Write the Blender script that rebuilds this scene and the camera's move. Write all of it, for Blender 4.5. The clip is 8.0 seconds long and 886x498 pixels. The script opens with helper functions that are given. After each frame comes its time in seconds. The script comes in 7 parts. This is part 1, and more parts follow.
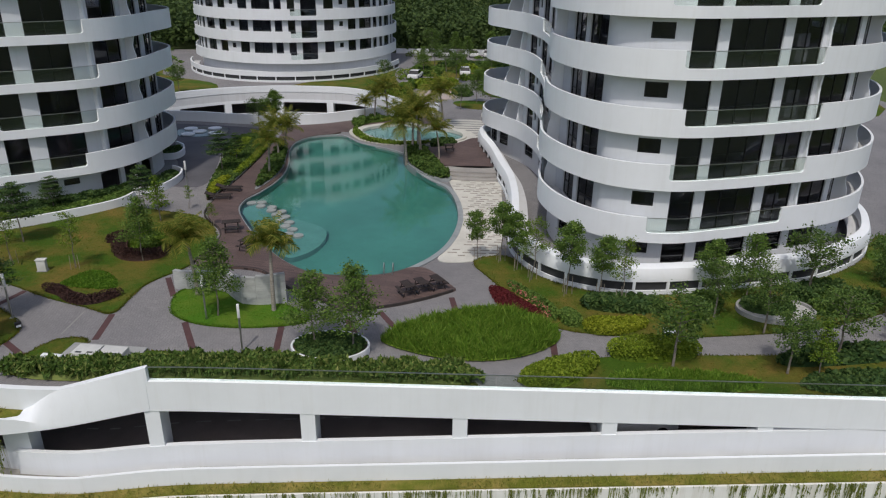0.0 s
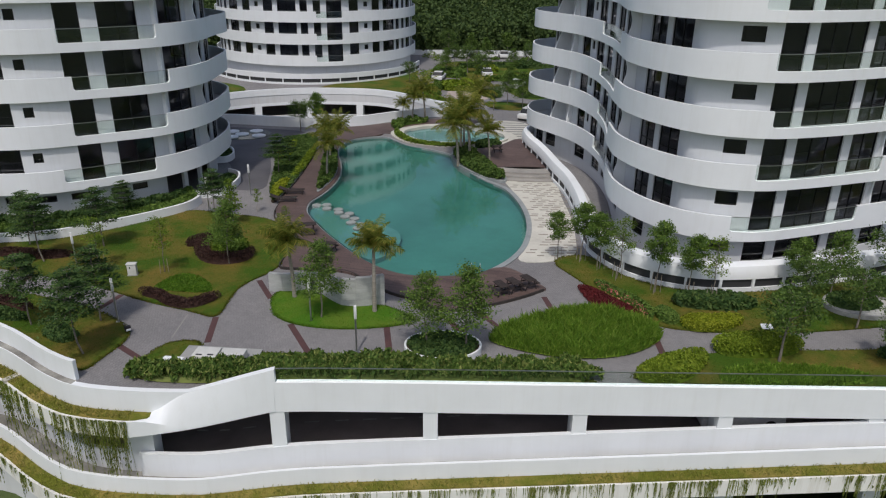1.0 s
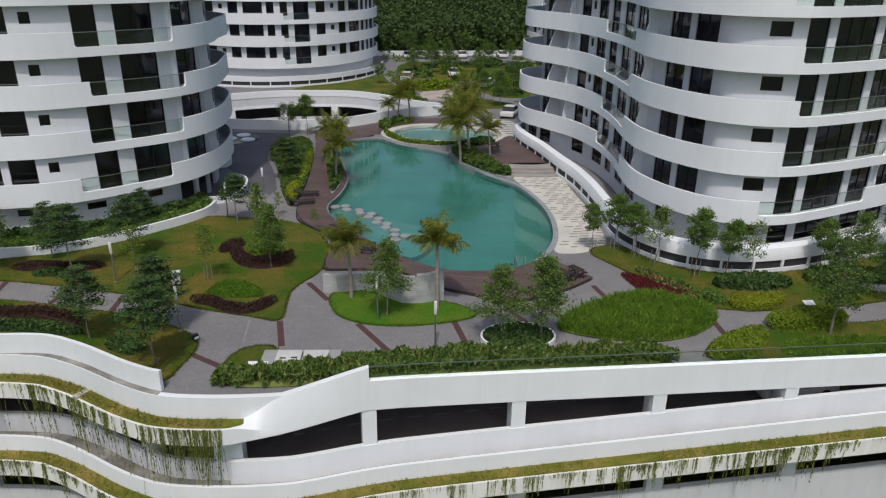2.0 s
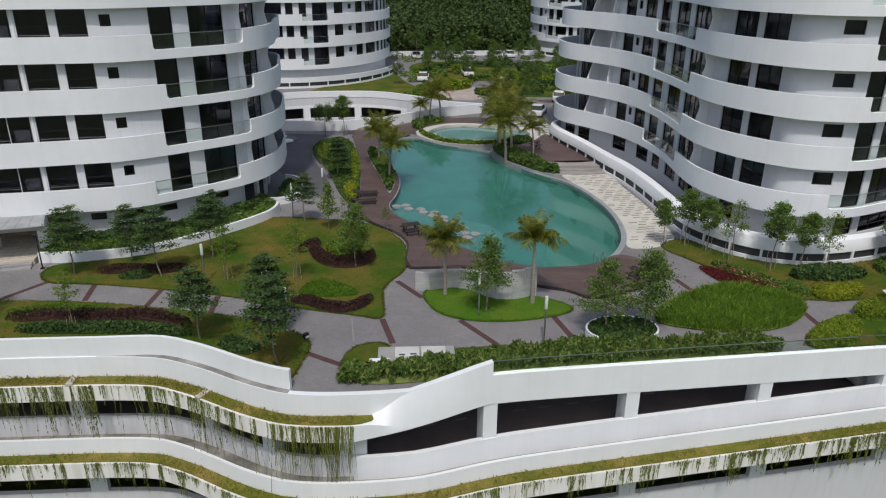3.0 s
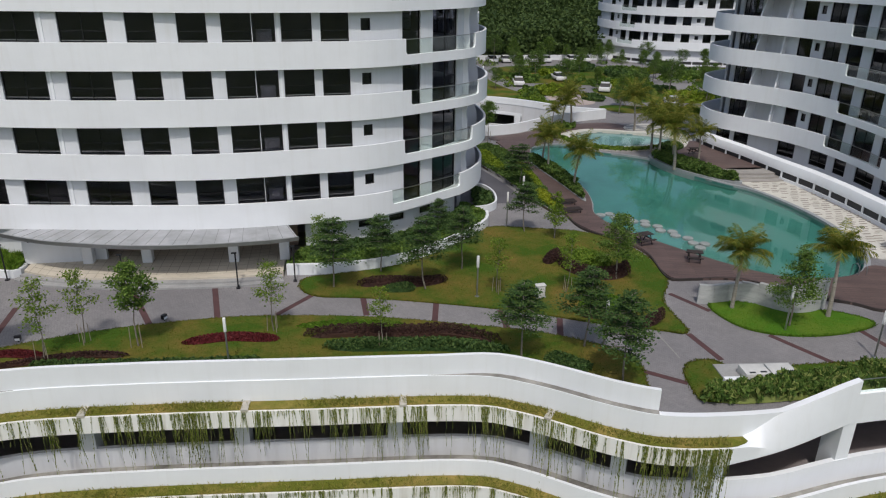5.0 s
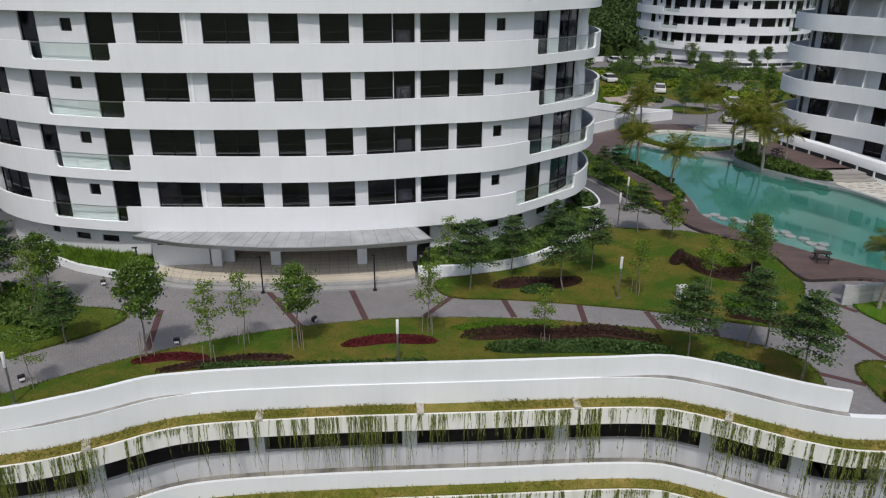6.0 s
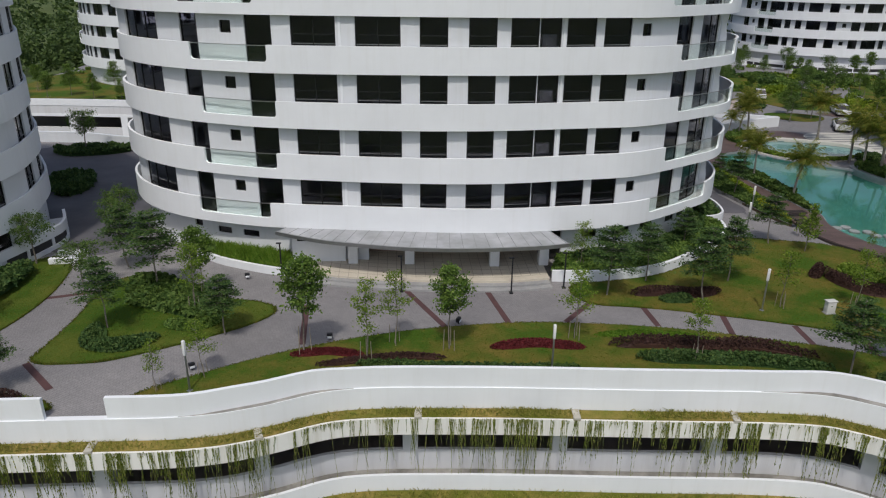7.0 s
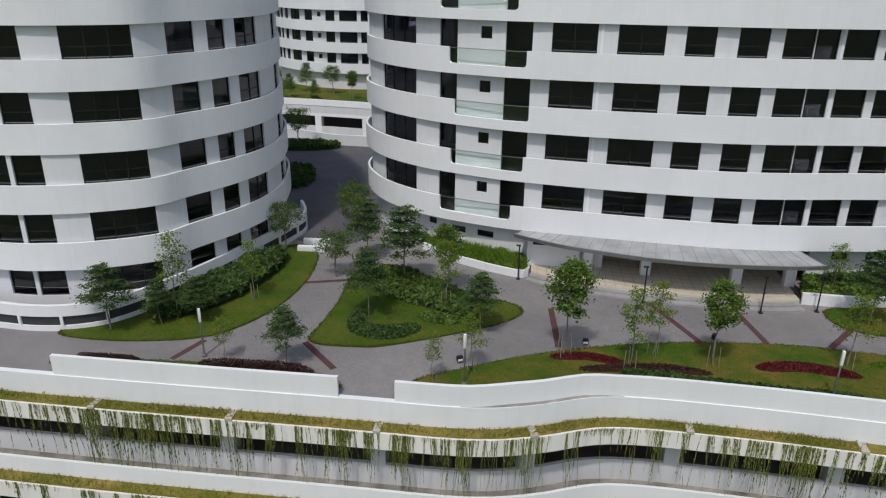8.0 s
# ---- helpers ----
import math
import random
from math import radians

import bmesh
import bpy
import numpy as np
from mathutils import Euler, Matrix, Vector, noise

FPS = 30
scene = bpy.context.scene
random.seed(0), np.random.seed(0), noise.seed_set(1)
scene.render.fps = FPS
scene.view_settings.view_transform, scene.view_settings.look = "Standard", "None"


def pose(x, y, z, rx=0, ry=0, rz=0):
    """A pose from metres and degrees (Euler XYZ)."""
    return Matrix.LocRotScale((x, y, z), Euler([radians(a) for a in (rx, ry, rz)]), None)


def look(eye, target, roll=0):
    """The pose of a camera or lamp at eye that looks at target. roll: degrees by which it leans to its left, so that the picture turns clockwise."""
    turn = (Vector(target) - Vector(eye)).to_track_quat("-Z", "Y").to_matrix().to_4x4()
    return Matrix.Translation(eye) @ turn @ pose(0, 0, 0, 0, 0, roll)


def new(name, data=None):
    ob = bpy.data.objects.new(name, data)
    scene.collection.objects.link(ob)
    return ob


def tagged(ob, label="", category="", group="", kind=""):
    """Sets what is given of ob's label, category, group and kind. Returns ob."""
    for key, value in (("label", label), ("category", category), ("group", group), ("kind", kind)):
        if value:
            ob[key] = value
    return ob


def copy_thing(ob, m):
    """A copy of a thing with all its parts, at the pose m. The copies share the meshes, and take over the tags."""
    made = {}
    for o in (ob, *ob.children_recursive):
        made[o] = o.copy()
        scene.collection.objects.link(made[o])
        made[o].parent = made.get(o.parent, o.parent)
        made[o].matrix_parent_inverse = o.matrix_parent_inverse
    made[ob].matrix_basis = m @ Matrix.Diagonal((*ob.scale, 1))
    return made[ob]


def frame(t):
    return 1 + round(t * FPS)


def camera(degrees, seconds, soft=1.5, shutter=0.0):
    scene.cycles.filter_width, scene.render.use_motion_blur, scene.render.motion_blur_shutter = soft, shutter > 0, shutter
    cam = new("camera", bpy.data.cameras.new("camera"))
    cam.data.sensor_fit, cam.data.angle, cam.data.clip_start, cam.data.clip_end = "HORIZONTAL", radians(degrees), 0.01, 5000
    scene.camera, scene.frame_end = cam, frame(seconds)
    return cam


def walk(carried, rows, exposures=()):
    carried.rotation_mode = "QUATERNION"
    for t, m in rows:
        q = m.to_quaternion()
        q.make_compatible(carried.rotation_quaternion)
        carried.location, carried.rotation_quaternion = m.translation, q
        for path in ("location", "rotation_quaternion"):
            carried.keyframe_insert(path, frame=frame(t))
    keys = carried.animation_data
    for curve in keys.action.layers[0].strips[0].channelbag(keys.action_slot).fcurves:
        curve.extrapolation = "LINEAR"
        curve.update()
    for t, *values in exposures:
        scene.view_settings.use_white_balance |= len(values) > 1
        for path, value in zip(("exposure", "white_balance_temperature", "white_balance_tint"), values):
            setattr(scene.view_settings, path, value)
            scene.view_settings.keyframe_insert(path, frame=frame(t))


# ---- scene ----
cam = camera(64.0, 8.0, soft=1.15)
PATH = [
    (0, (-1.469, 0.91, 18.56), (-1.512, 2.757, 17.795), 0.8),
    (0.5, (-4.407, 0.456, 18.782), (-4.448, 2.303, 18.016), 0.7),
    (1, (-7.768, 0.151, 18.81), (-7.773, 1.999, 18.045), 0.7),
    (2.3, (-17.533, -0.314, 18.595), (-17.309, 1.523, 17.836), 0.6),
    (2.5, (-19.099, -0.331, 18.57), (-18.87, 1.505, 17.811), 0.6),
    (3, (-22.013, -0.1, 18.674), (-21.758, 1.733, 17.915), 0.5),
    (3.5, (-23.99, 0.738, 18.842), (-23.699, 2.566, 18.086), 0.5),
    (4, (-26.751, 1.775, 18.783), (-26.461, 3.606, 18.031), 0.7),
    (4.5, (-32.607, 2.886, 18.569), (-32.319, 4.717, 17.818), 0.9),
    (4.7, (-35.272, 3.219, 18.511), (-34.996, 5.052, 17.76), 0.8),
    (5.8, (-45.591, 5.063, 18.232), (-45.279, 6.892, 17.487), 0.6),
    (6, (-46.781, 5.185, 18.184), (-46.507, 7.021, 17.441), 0.5),
    (6.5, (-49.091, 5.487, 18.242), (-48.964, 7.339, 17.497), 0.6),
    (7, (-51.74, 5.584, 18.392), (-51.62, 7.437, 17.647), 0.6),
    (7.5, (-55.968, 5.508, 18.305), (-55.996, 7.368, 17.57), 0.8),
    (8, (-59.256, 5.019, 18.355), (-59.468, 6.868, 17.624), 0.7),
]
walk(cam, [(t, look(eye, target, roll)) for t, eye, target, roll in PATH], [(0, -0.05), (3, -0.02), (4.5, 0.03), (6.5, 0.0), (8, -0.09)])

# ---- world and sun ----
SUN_AZ, SUN_EL = radians(191), radians(59)
world = bpy.data.worlds.new("sky")
scene.world = world
world.use_nodes = True
wn = world.node_tree.nodes
sky = wn.new("ShaderNodeTexSky")
sky.sky_type, sky.sun_disc = "NISHITA", False
sky.sun_elevation, sky.sun_rotation = SUN_EL, SUN_AZ
sky.air_density, sky.dust_density, sky.ozone_density = 1.0, 3.0, 1.0
wn["Background"].inputs["Strength"].default_value = 0.115
world.node_tree.links.new(sky.outputs[0], wn["Background"].inputs["Color"])
sun = new("sun", bpy.data.lights.new("sun", "SUN"))
sun.data.energy, sun.data.angle, sun.data.color = 2.1, radians(2.5), (1.0, 0.962, 0.9)
sun_way = Vector((math.sin(SUN_AZ) * math.cos(SUN_EL), math.cos(SUN_AZ) * math.cos(SUN_EL), math.sin(SUN_EL)))
sun.matrix_world = look(sun_way * 200, (0, 0, 0))


# ---- materials ----
def mat_nodes(name):
    m = bpy.data.materials.new(name)
    m.use_nodes = True
    return m, m.node_tree.nodes, m.node_tree.links, m.node_tree.nodes["Principled BSDF"]


def ramp(nodes, links, fac, stops):
    r = nodes.new("ShaderNodeValToRGB")
    e = r.color_ramp.elements
    while len(e) < len(stops):
        e.new(0.5)
    for k, (at, c) in zip(e, stops):
        k.position, k.color = at, (*c, 1)
    links.new(fac, r.inputs[0])
    return r.outputs[0]


def noise_tex(nodes, links, scale, detail=4.0, rough=0.6, stretch=None):
    geo = nodes.new("ShaderNodeNewGeometry")
    n = nodes.new("ShaderNodeTexNoise")
    n.inputs["Scale"].default_value, n.inputs["Detail"].default_value, n.inputs["Roughness"].default_value = scale, detail, rough
    if stretch:
        mp = nodes.new("ShaderNodeMapping")
        mp.inputs["Scale"].default_value = stretch
        links.new(geo.outputs["Position"], mp.inputs[0])
        links.new(mp.outputs[0], n.inputs["Vector"])
    else:
        links.new(geo.outputs["Position"], n.inputs["Vector"])
    return n.outputs["Fac"]


def mixed(nodes, links, a, b, fac=0.5, mode="MULTIPLY"):
    m = nodes.new("ShaderNodeMix")
    m.data_type, m.blend_type = "RGBA", mode
    for sock, v in ((m.inputs[6], a), (m.inputs[7], b)):
        if isinstance(v, tuple):
            sock.default_value = (*v, 1)
        else:
            links.new(v, sock)
    if isinstance(fac, float):
        m.inputs[0].default_value = fac
    else:
        links.new(fac, m.inputs[0])
    return m.outputs[2]


def bumped(nodes, links, bsdf, height, strength, distance=0.02):
    b = nodes.new("ShaderNodeBump")
    b.inputs["Strength"].default_value, b.inputs["Distance"].default_value = strength, distance
    links.new(height, b.inputs["Height"])
    links.new(b.outputs[0], bsdf.inputs["Normal"])


def surface(name, dark, light, big=0.3, fine=6.0, rough=0.8, bump=0.2, spread=0.45, stretch=None, metal=0.0, fine_mix=0.35, dist=0.02):
    """A surface with stains at one scale and grain at another."""
    m, nodes, links, bsdf = mat_nodes(name)
    c = ramp(nodes, links, noise_tex(nodes, links, big, 5, 0.65, stretch), ((0.5 - spread / 2, dark), (0.5 + spread / 2, light)))
    f = noise_tex(nodes, links, fine, 6, 0.7)
    g = ramp(nodes, links, f, ((0.3, (0.62, 0.62, 0.62)), (0.7, (1, 1, 1))))
    links.new(mixed(nodes, links, c, g, fine_mix), bsdf.inputs["Base Color"])
    bsdf.inputs["Roughness"].default_value, bsdf.inputs["Metallic"].default_value = rough, metal
    if bump:
        bumped(nodes, links, bsdf, f, bump, dist)
    return m


def leafy(name, cols, thin=0.3, broad=0.9):
    """Leaves: colour differs from leaf to leaf, light comes through."""
    m, nodes, links, bsdf = mat_nodes(name)
    geo = nodes.new("ShaderNodeNewGeometry")
    n = len(cols)
    c = ramp(nodes, links, geo.outputs["Random Per Island"], [(i / max(1, n - 1), k) for i, k in enumerate(cols)])
    c = mixed(nodes, links, c, ramp(nodes, links, noise_tex(nodes, links, broad, 3), ((0.3, (0.6, 0.62, 0.6)), (0.7, (1, 1, 1)))), 0.7)
    links.new(c, bsdf.inputs["Base Color"])
    bsdf.inputs["Roughness"].default_value = 0.65
    bsdf.inputs["Specular IOR Level"].default_value = 0.2
    tr = nodes.new("ShaderNodeBsdfTranslucent")
    links.new(c, tr.inputs["Color"])
    mix = nodes.new("ShaderNodeMixShader")
    mix.inputs[0].default_value = thin
    links.new(bsdf.outputs[0], mix.inputs[1])
    links.new(tr.outputs[0], mix.inputs[2])
    links.new(mix.outputs[0], nodes["Material Output"].inputs["Surface"])
    return m


def plain(name, col, rough=0.5, metal=0.0):
    m, nodes, links, bsdf = mat_nodes(name)
    c = ramp(nodes, links, noise_tex(nodes, links, 3.0, 4), ((0.3, tuple(v * 0.85 for v in col)), (0.7, col)))
    links.new(c, bsdf.inputs["Base Color"])
    bsdf.inputs["Roughness"].default_value, bsdf.inputs["Metallic"].default_value = rough, metal
    return m


def painted(name, col, streak=0.25, lo=0.34, hi=0.5):
    """White wall paint with faint rain streaks and grime."""
    m, nodes, links, bsdf = mat_nodes(name)
    broad = ramp(nodes, links, noise_tex(nodes, links, 0.35, 4), ((0.3, tuple(v * 0.93 for v in col)), (0.7, col)))
    runs = ramp(nodes, links, noise_tex(nodes, links, 1.0, 5, 0.7, (2.2, 2.2, 0.12)), ((lo, (0.66, 0.62, 0.53)), (hi, (1, 1, 1))))
    links.new(mixed(nodes, links, broad, runs, streak), bsdf.inputs["Base Color"])
    bsdf.inputs["Roughness"].default_value = 0.62
    bumped(nodes, links, bsdf, noise_tex(nodes, links, 14, 3), 0.06, 0.01)
    return m


def glassy(name, tint, rough=0.02, ior=1.45):
    m, nodes, links, bsdf = mat_nodes(name)
    bsdf.inputs["Base Color"].default_value = (*tint, 1)
    bsdf.inputs["Roughness"].default_value = rough
    bsdf.inputs["Transmission Weight"].default_value = 1.0
    bsdf.inputs["IOR"].default_value = ior
    return m


WHITE = painted("white_wall_paint", (0.785, 0.808, 0.835), 0.08)
WHITE_DIRTY = painted("weathered_white_paint", (0.79, 0.785, 0.76), 0.45, 0.36, 0.52)
WALL_GREY = painted("pale_grey_wall_paint", (0.62, 0.63, 0.65), 0.2)
SOFFIT = painted("soffit_paint", (0.6, 0.6, 0.61), 0.2)
FRAME = plain("black_aluminium", (0.02, 0.02, 0.022), 0.4, 0.3)
GLASS = glassy("dark_tinted_glass", (0.44, 0.44, 0.5), ior=1.42)
RAILGLASS = glassy("clear_rail_glass", (0.82, 0.9, 0.88))
STEEL = plain("brushed_steel", (0.45, 0.46, 0.47), 0.35, 0.9)
DARKMETAL = plain("dark_metal", (0.03, 0.03, 0.035), 0.45, 0.5)
VENT = plain("dark_vent_mesh", (0.035, 0.036, 0.04), 0.6)
CONCRETE = surface("grey_concrete", (0.26, 0.26, 0.26), (0.4, 0.4, 0.39), 0.5, 8)
ASPHALT = surface("car_park_floor_and_dark_backing", (0.17, 0.145, 0.15), (0.25, 0.22, 0.22), 0.4, 20)
ROADLINE = surface("worn_road_marking", (0.22, 0.22, 0.21), (0.42, 0.42, 0.4), 3, 12, 0.7)
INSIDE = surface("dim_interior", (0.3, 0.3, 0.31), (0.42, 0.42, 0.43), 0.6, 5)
GUTTER = surface("stained_gutter", (0.1, 0.095, 0.085), (0.38, 0.37, 0.34), 0.7, 6, 0.9)
SOIL = surface("dark_soil", (0.05, 0.035, 0.022), (0.1, 0.075, 0.05), 1.2, 14, 0.95, 0.6)
BARK = surface("grey_brown_bark", (0.12, 0.1, 0.08), (0.28, 0.25, 0.21), 6, 30, 0.9, 0.5)
PALMBARK = surface("ringed_palm_bark", (0.2, 0.18, 0.15), (0.36, 0.33, 0.29), 4, 24, 0.9, 0.5, stretch=(0.3, 0.3, 3.0))
REDPAVE = surface("dark_red_pavers", (0.062, 0.03, 0.032), (0.1, 0.045, 0.045), 1.0, 10, 0.85)
BEIGE = surface("pale_stone_paving", (0.5, 0.48, 0.43), (0.66, 0.64, 0.58), 0.5, 7, 0.75)
GREYTILE = surface("grey_stone_inlay", (0.2, 0.2, 0.19), (0.32, 0.31, 0.29), 1.5, 9, 0.75)
COPING = surface("grey_pool_coping", (0.22, 0.24, 0.25), (0.34, 0.36, 0.37), 0.8, 9, 0.6)
PORCHTILE = surface("beige_porch_tiles", (0.5, 0.45, 0.37), (0.62, 0.565, 0.47), 0.7, 8, 0.6)
STONEWALL = surface("grey_stone_wall", (0.32, 0.33, 0.33), (0.5, 0.51, 0.5), 0.8, 7, 0.85, 0.4, stretch=(1, 1, 4))
PEBBLE = surface("white_pebbles", (0.3, 0.3, 0.29), (0.58, 0.58, 0.56), 5, 18, 0.8, 0.8)
CONDENSER = plain("off_white_enamel", (0.6, 0.6, 0.58), 0.5)
UNITGREY = plain("grey_unit_enamel", (0.3, 0.31, 0.33), 0.5)


def paving():
    """Grey pavers laid in fine courses, with slow change of tone between fields."""
    m, nodes, links, bsdf = mat_nodes("grey_pavers")
    geo = nodes.new("ShaderNodeNewGeometry")
    mp = nodes.new("ShaderNodeMapping")
    mp.inputs["Rotation"].default_value = (0, 0, 0.5)
    links.new(geo.outputs["Position"], mp.inputs[0])
    br = nodes.new("ShaderNodeTexBrick")
    br.inputs["Scale"].default_value = 1.0
    br.inputs["Brick Width"].default_value, br.inputs["Row Height"].default_value, br.inputs["Mortar Size"].default_value = 0.2, 0.1, 0.006
    br.inputs["Color1"].default_value, br.inputs["Color2"].default_value = (0.24, 0.229, 0.231, 1), (0.276, 0.263, 0.264, 1)
    br.inputs["Mortar"].default_value = (0.13, 0.13, 0.13, 1)
    links.new(mp.outputs[0], br.inputs["Vector"])
    broad = ramp(nodes, links, noise_tex(nodes, links, 0.13, 5, 0.6), ((0.32, (0.7, 0.7, 0.72)), (0.66, (1, 1, 1))))
    mid = ramp(nodes, links, noise_tex(nodes, links, 1.1, 6, 0.7), ((0.3, (0.84, 0.84, 0.85)), (0.65, (1, 1, 1))))
    links.new(mixed(nodes, links, mixed(nodes, links, br.outputs[0], broad, 0.9), mid, 0.8), bsdf.inputs["Base Color"])
    bsdf.inputs["Roughness"].default_value = 0.72
    bumped(nodes, links, bsdf, br.outputs["Fac"], 0.1, 0.004)
    return m


def decking():
    """Brown boards, each of its own tone."""
    m, nodes, links, bsdf = mat_nodes("brown_deck_boards")
    geo = nodes.new("ShaderNodeNewGeometry")
    br = nodes.new("ShaderNodeTexBrick")
    br.inputs["Scale"].default_value = 1.0
    br.inputs["Brick Width"].default_value, br.inputs["Row Height"].default_value, br.inputs["Mortar Size"].default_value = 2.4, 0.145, 0.008
    br.inputs["Color1"].default_value, br.inputs["Color2"].default_value = (0.1, 0.066, 0.06, 1), (0.152, 0.102, 0.09, 1)
    br.inputs["Mortar"].default_value = (0.03, 0.02, 0.018, 1)
    mp = nodes.new("ShaderNodeMapping")
    mp.inputs["Rotation"].default_value = (0, 0, 0.25)
    links.new(geo.outputs["Position"], mp.inputs[0])
    links.new(mp.outputs[0], br.inputs["Vector"])
    tone = ramp(nodes, links, noise_tex(nodes, links, 0.45, 5, 0.7), ((0.3, (0.68, 0.66, 0.66)), (0.7, (1.0, 1.0, 1.0))))
    links.new(mixed(nodes, links, br.outputs[0], tone, 0.85), bsdf.inputs["Base Color"])
    bsdf.inputs["Roughness"].default_value = 0.6
    bumped(nodes, links, bsdf, br.outputs["Fac"], 0.2, 0.006)
    return m


def turf(name, lush, dry, patch):
    """Mown grass: lush and dry patches, blade-scale mottling."""
    m, nodes, links, bsdf = mat_nodes(name)
    c = ramp(nodes, links, noise_tex(nodes, links, patch, 6, 0.68), ((0.42, lush), (0.53, tuple((a + b) / 2 for a, b in zip(lush, dry))), (0.65, dry)))
    f = noise_tex(nodes, links, 9.0, 8, 0.8)
    g = ramp(nodes, links, f, ((0.28, (0.45, 0.47, 0.42)), (0.72, (1, 1, 1))))
    links.new(mixed(nodes, links, c, g, 0.85), bsdf.inputs["Base Color"])
    bsdf.inputs["Roughness"].default_value = 0.9
    bsdf.inputs["Specular IOR Level"].default_value = 0.15
    bumped(nodes, links, bsdf, f, 0.9, 0.05)
    return m


def pool_water():
    m, nodes, links, bsdf = mat_nodes("pool_water")
    bsdf.inputs["Base Color"].default_value = (0.72, 0.92, 0.88, 1)
    bsdf.inputs["Roughness"].default_value = 0.028
    bsdf.inputs["Transmission Weight"].default_value = 1.0
    bsdf.inputs["IOR"].default_value = 1.33
    bumped(nodes, links, bsdf, noise_tex(nodes, links, 1.2, 4, 0.6, (1, 2.2, 1)), 0.045, 0.05)
    return m


PAVE, DECK = paving(), decking()
LAWN = turf("mown_lawn", (0.06, 0.118, 0.01), (0.2, 0.145, 0.034), 0.24)
LAWN_GREEN = turf("green_shaded_lawn", (0.056, 0.112, 0.01), (0.12, 0.14, 0.022), 0.3)
LAWN_LUSH = turf("lush_lawn", (0.075, 0.19, 0.012), (0.13, 0.21, 0.022), 0.5)
LAWN_DRY = turf("dry_ledge_grass", (0.16, 0.175, 0.024), (0.37, 0.275, 0.085), 0.35)
WATER = pool_water()
POOLTILE = surface("teal_pool_tiles", (0.036, 0.142, 0.121), (0.06, 0.215, 0.185), 0.25, 5, 0.4, 0)
POOLSHALLOW = surface("pale_teal_tiles", (0.06, 0.18, 0.16), (0.1, 0.25, 0.23), 0.4, 5, 0.4, 0)
KIDTILE = surface("pale_blue_grey_tiles", (0.14, 0.25, 0.26), (0.2, 0.32, 0.33), 0.4, 5, 0.4, 0)

LEAF_DARK = leafy("dark_green_leaves", [(0.036, 0.08, 0.024), (0.065, 0.125, 0.034), (0.12, 0.185, 0.05)])
LEAF_MID = leafy("green_leaves", [(0.065, 0.13, 0.024), (0.12, 0.205, 0.038), (0.2, 0.29, 0.06)])
LEAF_BROAD = leafy("mid_dark_leaves", [(0.05, 0.1, 0.022), (0.095, 0.165, 0.036), (0.16, 0.235, 0.055)])
LEAF_BRIGHT = leafy("bright_green_leaves", [(0.08, 0.15, 0.014), (0.15, 0.24, 0.025), (0.23, 0.31, 0.045)])
LEAF_YELLOW = leafy("yellow_green_leaves", [(0.16, 0.21, 0.012), (0.26, 0.31, 0.02), (0.38, 0.4, 0.04)])
LEAF_LIME = leafy("lime_green_leaves", [(0.12, 0.19, 0.014), (0.2, 0.28, 0.022), (0.3, 0.37, 0.04)])
LEAF_PALM = leafy("palm_leaflets", [(0.1, 0.165, 0.026), (0.18, 0.235, 0.036), (0.3, 0.31, 0.055), (0.5, 0.41, 0.09)], 0.5)
LEAF_PURPLE = leafy("purple_brown_leaves", [(0.04, 0.02, 0.019), (0.062, 0.03, 0.027), (0.08, 0.043, 0.03)], 0.15)
LEAF_RED = leafy("dark_red_leaves", [(0.075, 0.012, 0.014), (0.12, 0.016, 0.02), (0.155, 0.026, 0.028)], 0.15)
LEAF_VINE = leafy("hanging_vine_leaves", [(0.14, 0.2, 0.035), (0.25, 0.3, 0.06), (0.4, 0.39, 0.13)])
LEAF_FLOWER = leafy("pink_flowers", [(0.5, 0.12, 0.12), (0.6, 0.3, 0.2)], 0.2)
GRASS_SHORT = leafy("short_grass_blades", [(0.068, 0.122, 0.009), (0.12, 0.148, 0.015), (0.21, 0.168, 0.035)], 0.4, 0.25)
GRASS_LUSH = leafy("lush_grass_blades", [(0.08, 0.19, 0.012), (0.12, 0.24, 0.02), (0.17, 0.28, 0.03)], 0.45)
GRASS_LEDGE = leafy("yellowing_grass_blades", [(0.17, 0.2, 0.035), (0.28, 0.28, 0.055), (0.42, 0.36, 0.12)], 0.4, 0.3)
LEAF_HEDGE = leafy("mottled_hedge_leaves", [(0.045, 0.09, 0.018), (0.09, 0.16, 0.03), (0.14, 0.22, 0.045), (0.3, 0.33, 0.1)])
GRASS_TALL = leafy("tall_grass_blades", [(0.09, 0.19, 0.016), (0.16, 0.29, 0.028), (0.25, 0.36, 0.055)])
FOREST = leafy("forest_leaves", [(0.044, 0.078, 0.025), (0.07, 0.114, 0.032), (0.105, 0.155, 0.043)], 0.3, 0.1)
SCRUB = surface("far_scrub", (0.05, 0.085, 0.022), (0.1, 0.13, 0.035), 0.03, 0.6, 0.95, 0.6, dist=0.6)


# ---- building tools ----
def chaikin(pts, turns=3):
    for _ in range(turns):
        out = []
        for a, b in zip(pts, pts[1:] + pts[:1]):
            out += [(0.75 * a[0] + 0.25 * b[0], 0.75 * a[1] + 0.25 * b[1]), (0.25 * a[0] + 0.75 * b[0], 0.25 * a[1] + 0.75 * b[1])]
        pts = out
    return pts


